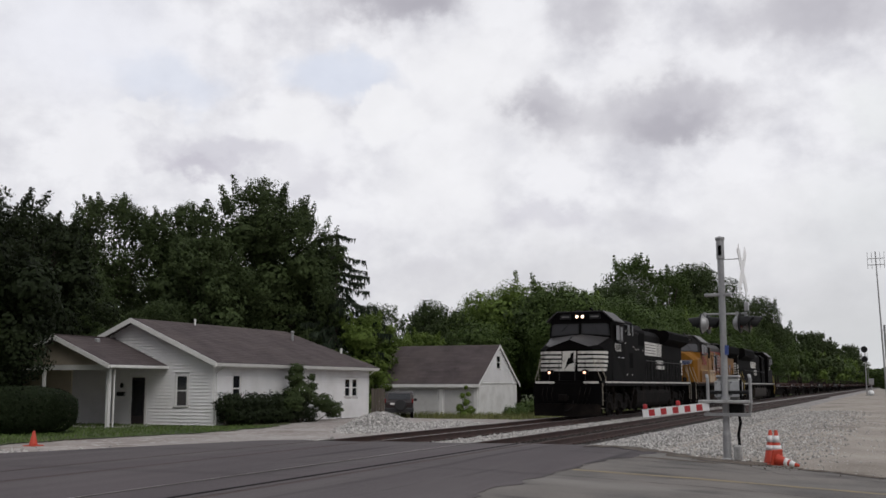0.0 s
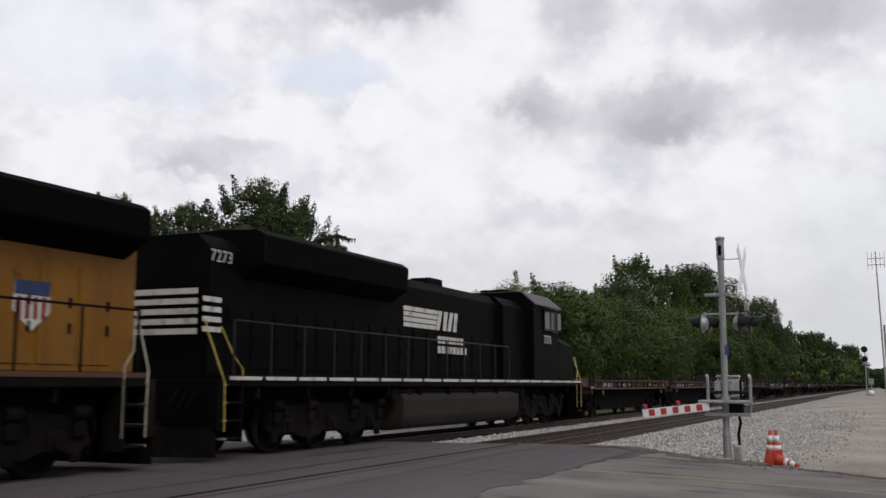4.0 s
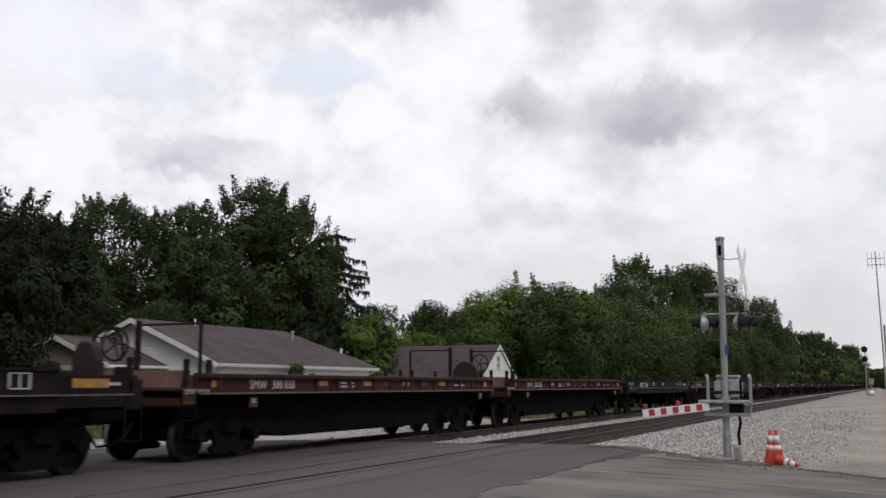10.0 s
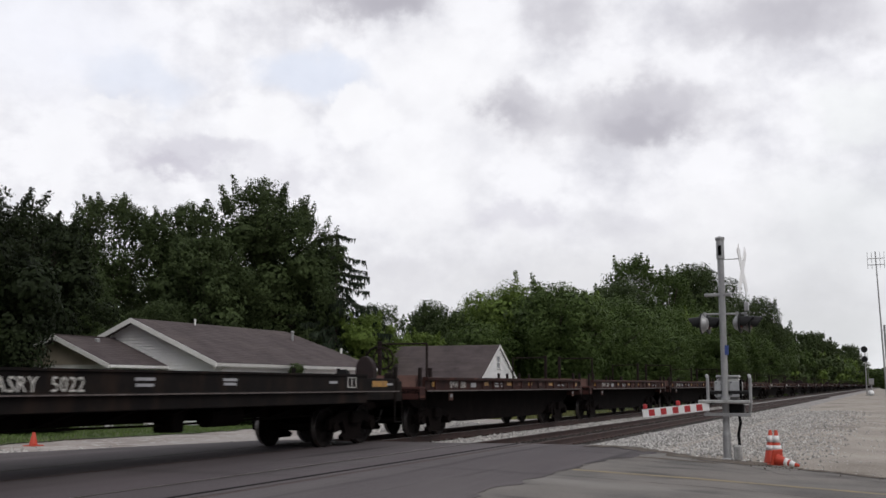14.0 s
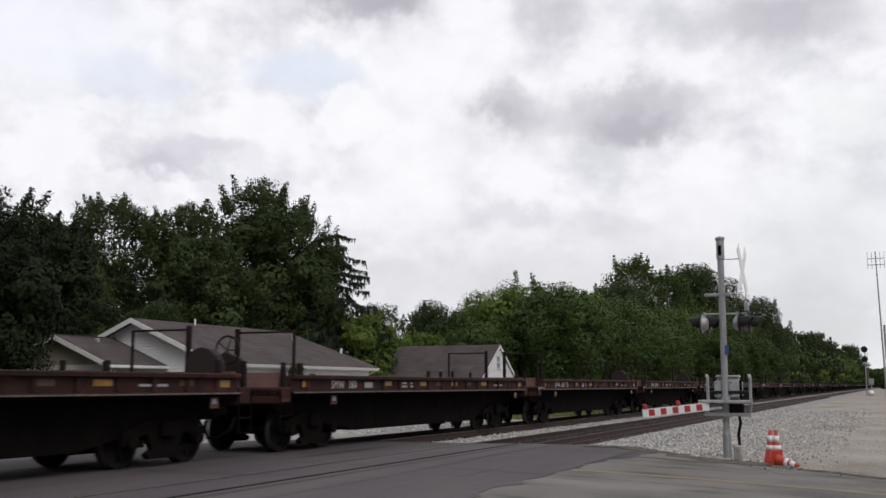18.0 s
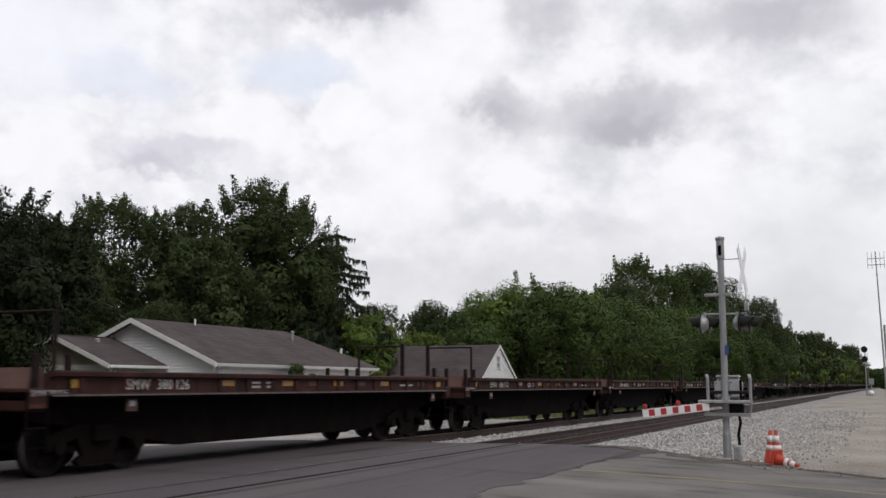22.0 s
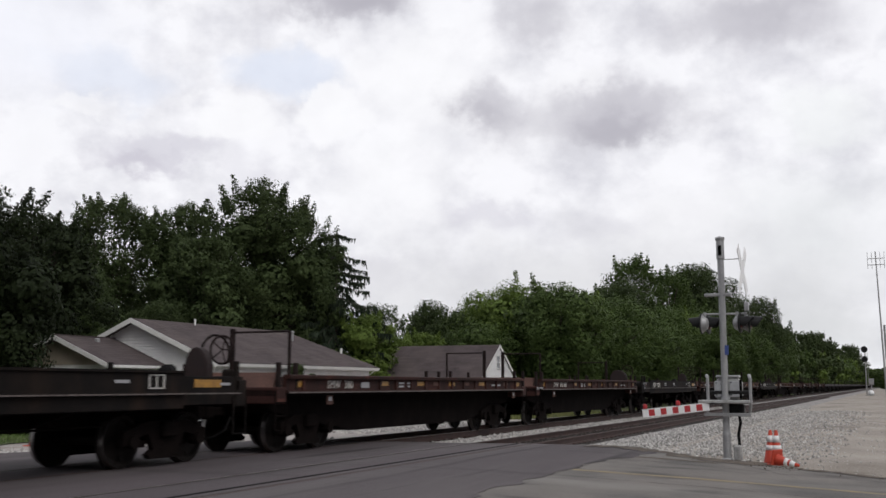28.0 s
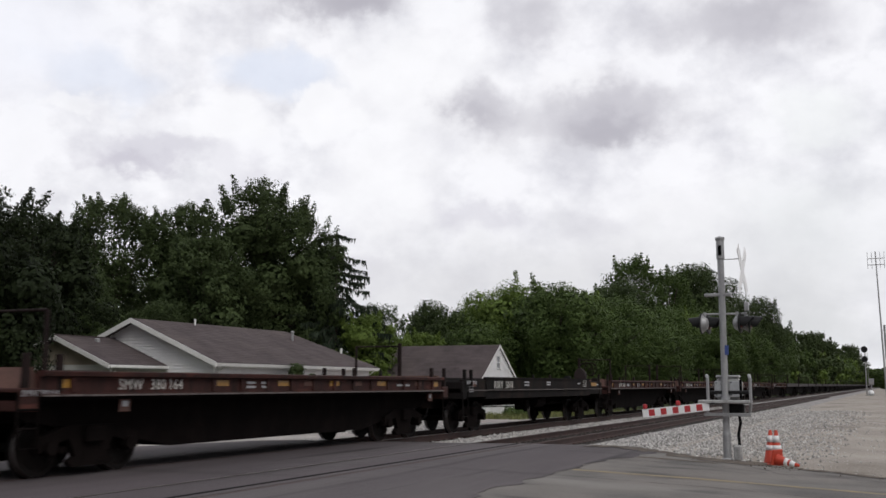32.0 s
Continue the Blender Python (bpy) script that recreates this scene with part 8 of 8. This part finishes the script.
tree("tree", "tall broadleaf tree with gaps in its crown", pose(-47.5, 54.1, -0.5), 14.4, 3.2, 6.6, 46, 30000, 0.08, 13, "leaf_dark", 0.26, 0.2, 0.24, tufts=10, dense=False)
tree("tree", "large dark broadleaf tree with a spiky top behind the house", pose(-39.2, 58.6, -0.5), 15.9, 3.7, 3.0, 56, 42000, 0.082, 14, "leaf_dark", 0.34, 0.1, 0.25, tufts=26)
tree("tree", "large dark broadleaf tree behind the house", pose(-37.2, 60.2, -0.5), 14.2, 3.5, 2.0, 50, 36000, 0.082, 15, "leaf_dark", 0.34, 0.1, 0.25, tufts=20)
tree("tree", "dark broadleaf tree with long top shoots behind the house", pose(-42.9, 55.4, -0.5), 14.1, 3.1, 2.0, 50, 36000, 0.082, 16, "leaf_dark", 0.32, 0.1, 0.25, tufts=24)
tree("tree", "dark broadleaf tree close behind the roof", pose(-39.5, 53.5, -0.5), 11.6, 3.4, 1.5, 60, 26000, 0.085, 18, "leaf_dark", 0.3)


def spruce(name, at, height, radius, seed, label):
    r = np.random.default_rng(seed)
    t = thing(name, label, "tree", "trees", at)
    part("trunk", rod((0, 0, -0.3), (0, 0, height - 0.55), 0.22, 0.03, 8), "bark", t)
    # tiers of drooping limbs, each hung with twigs
    pts, lens = [], []
    wood = bmesh.new()
    tiers = int((height - 4.6) / 0.62)
    for i in range(tiers):
        z = 4.6 + (height - 5.0) * (i + r.uniform(-0.25, 0.25)) / tiers
        reach = 0.35 + radius * (1 - (z - 1.0) / (height - 0.6)) ** 0.75
        for k in range(5):
            a = 2 * np.pi * (k + r.uniform(0, 0.9)) / 5 + i
            L = reach * r.uniform(0.55, 1.12)
            m = max(14, int(L / 0.026))
            s = r.uniform(0.02, 1, m) ** 0.85
            sag = -0.34 * L * s ** 1.3 + 0.30 * L * np.maximum(0, s - 0.62)
            side = r.normal(0, 0.10, m) * (1.15 - s) * L * 0.9
            pts.append(np.stack([np.cos(a) * L * s - np.sin(a) * side, np.sin(a) * L * s + np.cos(a) * side, z + sag - np.abs(side) * 0.5], 1))
            lens.append((0.16 + 0.34 * r.uniform(0, 1, m)) * np.minimum(1, 0.4 + L / 3))
            rod((0, 0, z), (np.cos(a) * L * 0.9, np.sin(a) * L * 0.9, z - 0.30 * L), 0.03, 0.012, 4, wood)
    part("branch_wood", wood, "bark", t)
    p, hang = np.concatenate(pts), np.concatenate(lens)[:, None]
    n = len(p)
    t1 = r.normal(size=(n, 3)) * np.array([1, 1, 0.3])
    t1 /= np.linalg.norm(t1, axis=1)[:, None]
    dn = np.array([0, 0, -1.0]) + r.normal(0, 0.22, (n, 3))
    w = 0.055
    v = np.stack([p - t1 * w, p + t1 * w, p + t1 * w * 0.4 + dn * hang, p - t1 * w * 0.4 + dn * hang * 0.9], 1)
    f = np.arange(4 * n).reshape(n, 4)
    me = from_arrays("needles", v.reshape(-1, 3), f)
    me.materials.append(M["spruce"])
    mesh_part("needles", me, None, t, "drooping dark needle branches")
    return t


tree("tree", "dark broadleaf tree beside the spruce", pose(-37.4, 61.5, -0.5), 11.2, 2.4, 1.0, 60, 26000, 0.085, 19, "leaf_dark", 0.3)
spruce("spruce", pose(-35.0, 62.1, -0.6), 13.4, 6.2, 5, "dark spruce with drooping branches")
# lighter trees between house and garage and behind the garage
tree("tree", "fresh green tree behind the house's far corner", pose(-33.1, 62.6, -0.7), 6.9, 2.7, 0.6, 60, 24000, 0.075, 21, "leaf_light", 0.2)
tree("tree", "fresh green tree behind the fence", pose(-33.4, 73.0, -0.7), 6.3, 2.4, 0.5, 50, 18000, 0.075, 22, "leaf_light", 0.2)
tree("tree", "slim green tree behind the garage", pose(-41.2, 90.0, -0.7), 8.6, 3.0, 0.8, 50, 11000, 0.11, 23, "leaf_mid", 0.2)

# the wood along the line: four kinds repeated
kinds = [tree("tree", "broadleaf tree in the wood along the line", pose(-24.5, 80.5, -0.6), 10.2, 4.4, 1.5, 52, 32000, 0.10, 31, "leaf_mid", 0.3, 0.15, 0.27, "wood along the line", 3),
         tree("tree", "lighter green broadleaf tree in the wood along the line", pose(-26.5, 90.0, -0.6), 10.6, 4.6, 1.5, 52, 32000, 0.10, 32, "leaf_light", 0.3, 0.15, 0.27, "wood along the line", 3),
         tree("tree", "taller dark tree in the wood along the line", pose(-31.0, 124.0, -0.6), 14.6, 4.8, 1.0, 56, 28000, 0.11, 33, "leaf_dark", 0.35, 0.3, 0.25, "wood along the line", 5),
         tree("tree", "tall open-crowned tree in the wood along the line", pose(-30.2, 131.0, -0.6), 18.4, 4.2, 9.0, 44, 11000, 0.14, 34, "leaf_mid", 0.32, 0.2, 0.22, "wood along the line", 12, False)]


def plant(k, x, y, s, turn):
    copy_thing(kinds[k], pose(x, y, -0.6, 0, 0, turn) @ Matrix.Diagonal((s, s, s, 1)))


far_kinds = [tree("tree", "broadleaf tree far down the line", pose(-21.8, 212, -0.6), 10.2, 4.4, 0.2, 60, 5200, 0.24, 51, "leaf_mid", 0.3, 0.6, 0.19, "wood along the line"),
             tree("tree", "lighter green broadleaf tree far down the line", pose(-22.6, 226, -0.6), 10.6, 4.6, 0.2, 60, 5200, 0.24, 52, "leaf_light", 0.3, 0.6, 0.19, "wood along the line"),
             tree("tree", "taller dark tree far down the line", pose(-23.0, 240, -0.6), 14.6, 4.8, 1.0, 60, 5200, 0.26, 53, "leaf_dark", 0.35, 0.3, 0.19, "wood along the line", 20)]


def far_plant(k, x, y, s, turn):
    copy_thing(far_kinds[k], pose(x, y, -0.6, 0, 0, turn) @ Matrix.Diagonal((s, s, s, 1)))


wr = random.Random(4)
for k, x, y, s in ((1, -29.5, 84, 1.0), (2, -35.5, 95, 0.70), (2, -38.5, 99, 0.68), (0, -22.5, 88, 0.8), (0, -24.0, 99, 1.0), (2, -33.0, 100, 0.74), (0, -22.3, 108, 0.86), (0, -23.5, 117, 1.05), (2, -29.0, 119, 0.95),
                   (1, -23.0, 127, 1.0), (3, -27.4, 140, 0.95), (2, -24.8, 150, 1.3), (0, -22.5, 137, 1.1), (2, -27.0, 158, 1.38), (2, -21.5, 148, 0.85), (2, -22.5, 168, 1.1), (2, -19.6, 175, 1.1),
                   (0, -20.5, 186, 1.1), (0, -20.5, 160, 1.05), (0, -21.0, 200, 1.15), (2, -35.5, 80, 0.62), (0, -37.0, 90, 0.9), (1, -43.5, 100, 0.8), (2, -31.5, 126, 0.95), (0, -28.2, 103, 1.1), (0, -27.5, 112, 1.15),
                   (0, -26.5, 132, 1.2), (0, -24.5, 143, 1.25), (1, -33.5, 88, 0.95), (0, -20.2, 96, 0.7), (0, -20.0, 122, 0.8), (0, -19.6, 134, 0.8), (0, -19.4, 168, 0.9), (0, -30.5, 78, 0.7), (2, -46.5, 104, 0.7)):
    plant(k, x, y, s, wr.uniform(0, 360))
for i in range(44):
    y = 214 + i * 15
    far_plant(wr.choice((0, 1, 2, 0)), -21.5 - wr.uniform(0, 3), y, wr.uniform(0.85, 1.05) * (1.08 + 0.5 * min(1, (y - 214) / 330)), wr.uniform(0, 360))
for i in range(16):
    far_plant(wr.choice((0, 1, 2)), -30 - wr.uniform(0, 4), 205 + i * 22, wr.uniform(0.9, 1.2), wr.uniform(0, 360))
for x, y, s in ((2.5, 260, 0.8), (6.5, 300, 1.0), (3.5, 380, 1.0), (10, 330, 1.1), (-2, 560, 1.1), (2, 520, 1.1), (1.5, 200, 0.55), (4.5, 215, 0.7), (0, 420, 0.9), (-3, 470, 0.9), (8, 240, 0.8), (5, 450, 1.1), (-9, 700, 1.2), (-16, 720, 1.2), (-4, 740, 1.2), (-19, 800, 1.3), (-12, 810, 1.3), (-6, 830, 1.3), (0, 800, 1.3), (6, 760, 1.3), (12, 700, 1.3)):
    far_plant(wr.choice((0, 1)), x, y, s, wr.uniform(0, 360))
# back rows left of the house, closing the view between the trunks
for x, y, s, k in ((-51, 68, 1.1, 0), (-48.5, 63, 1.0, 0), (-52, 44, 0.95, 0), (-56, 52, 1.0, 1), (-47, 66, 0.95, 0), (-55, 66, 1.05, 0), (-60, 60, 1.0, 2), (-42, 70, 0.9, 0), (-38, 74, 0.8, 1), (-46, 40, 0.75, 0), (-53, 36, 0.9, 0), (-62, 45, 1.0, 2), (-41, 43.5, 0.75, 0), (-44.5, 48, 0.85, 0), (-48, 50, 0.8, 2), (-38.5, 47.5, 0.65, 0)):
    plant(2, x, y, s * (0.72 if k < 2 else 1.0), wr.uniform(0, 360))

# ---- shrubs ----
def shrub(name, label, at, lobes, leaves, leaf, seed, material):
    t = thing(name, label, "shrub", "", at)
    b = bmesh.new()
    for x, y, z, q in lobes:
        rod((x * 0.4, y * 0.4, -0.1), (x, y, z), 0.03, 0.01, 5, b)
    part("woody_base", b, "bark", t)
    mesh_part("foliage", leaf_cloud("foliage", lobes, leaves, leaf, seed, material), None, t)
    return t


def clipped_bush(name, label, at, a, b_half, h, leaves, leaf, seed, material):
    """A sheared rounded bush: a leafy skin over a dense inside."""
    t = thing(name, label, "shrub", "", at)
    stem = bmesh.new()
    r = np.random.default_rng(seed)
    for i in range(14):
        x, y = r.uniform(-0.7, 0.7) * a, r.uniform(-0.6, 0.6) * b_half
        rod((x * 0.6, y * 0.6, -0.1), (x, y, h * 0.75), 0.035, 0.012, 5, stem)
    part("woody_base", stem, "bark", t)
    for part_name, n, shell, size in (("foliage", leaves, 1.0, leaf), ("inner_leaves", leaves // 3, 0.86, leaf * 2)):
        d = r.normal(size=(n, 3))
        d /= (np.abs(d) ** 3.2).sum(1)[:, None] ** (1 / 3.2)
        bumps = 1 + 0.03 * np.sin(d[:, 0] * 9 + 1) * np.sin(d[:, 1] * 7) + r.normal(0, 0.016, n)
        p = d * np.array([a, b_half, h / 2]) * (shell * bumps)[:, None] + np.array([0, 0, h / 2])
        nrm = d + r.normal(0, 0.5, (n, 3))
        nrm /= np.linalg.norm(nrm, axis=1)[:, None]
        u = np.cross(nrm, r.normal(size=(n, 3)))
        u /= np.linalg.norm(u, axis=1)[:, None]
        w = np.cross(nrm, u)
        s = size * r.uniform(0.6, 1.4, n)[:, None]
        v = np.stack([p - u * s, p - w * s * 0.6, p + u * s, p + w * s * 0.6], 1)
        mesh_part(part_name, from_arrays(part_name, v.reshape(-1, 3), np.arange(4 * n).reshape(n, 4)), material, t)
    return t


clipped_bush("hedge", "large clipped dark green rounded bush on the lawn", pose(-27.75, 26.6, -0.32, 0, 0, 46), 2.2, 1.25, 1.66, 42000, 0.03, 41, "leaf_hedge")
row = [(0.15 * math.sin(i * 3.1), 0.3 * i, (0.5 if i % 2 else 0.98) + 0.1 * math.sin(i * 1.1), 0.46) for i in range(22)]
shrub("shrub_row", "overgrown dark green shrubs along the house wall", pose(-24.75, 34.95, -0.35), row, 30000, 0.042, 42, "leaf_evergreen_shade")
ivy = [(0, 0, 1.0, 0.6), (0.1, 0.5, 1.5, 0.55), (0, 0.3, 2.1, 0.42), (0.1, 0.2, 2.5, 0.3), (0, 1.6, 1.2, 0.35), (0, 1.7, 1.7, 0.25), (0, 1.7, 2.1, 0.18), (0.1, 2.6, 0.9, 0.5), (0.2, 3.4, 0.6, 0.45)]
shrub("climbing_shrub", "tall leggy climbing shrub against the house wall", pose(-24.5, 39.6, -0.35), ivy, 11000, 0.05, 43, "leaf_dark")
young = [(0, 0, 0.3, 0.4), (0.35, 0.1, 0.6, 0.3), (-0.35, 0.1, 0.75, 0.28), (0.1, 0, 1.1, 0.25), (-0.15, 0, 1.5, 0.2), (0.25, 0, 1.6, 0.16), (0.1, 0, 2.0, 0.14)]
shrub("sapling", "light green sapling in front of the garage corner", pose(-24.7, 60.3, -0.75), young, 1500, 0.07, 44, "leaf_light")
shrub("weed_clump", "green weeds beside the garage", pose(-23.4, 65.0, -0.75), [(0, 0, 0.3, 0.5), (0.4, 1.2, 0.35, 0.5), (0, 2.5, 0.5, 0.6), (0.3, 4.0, 0.6, 0.7), (0.2, 6.0, 0.7, 0.9)], 5000, 0.08, 45, "leaf_mid")


# ---- everything that moves ----
def motions():
    times = [0.0, 8.0, 16.0, 24.0, SECONDS]
    for ob, y in ENGINES + TRAIN:
        walk(ob, [(t, pose(TRACK_X, y - SPEED * t, 0)) for t in times])
    # wheels turn at the train's speed; alike wheelsets share one set of keys
    shared = {}
    for w in [o for ob, y in ENGINES + TRAIN for o in ob.children_recursive if o.name.startswith("wheelset")]:
        r = round(w.location.z, 3)
        key = (r, round(w.location.y, 2))
        if key not in shared:
            turn = math.degrees(SPEED / r)
            n = int(SECONDS * FPS)
            walk(w, [(i / FPS, pose(0, key[1], r, (turn * i / FPS) % 360)) for i in range(n + 1)])
            shared[key] = w.animation_data
        else:
            ad = w.animation_data_create()
            ad.action = shared[key].action
            ad.action_slot = shared[key].action_slot
            w.rotation_mode = "QUATERNION"
    walk(sky, [(0.0, pose(0, 0, 0, 0, 0, HEADING)), (SECONDS, pose(0, 0, 0, 0, 0, HEADING + 3.5))])


motions()
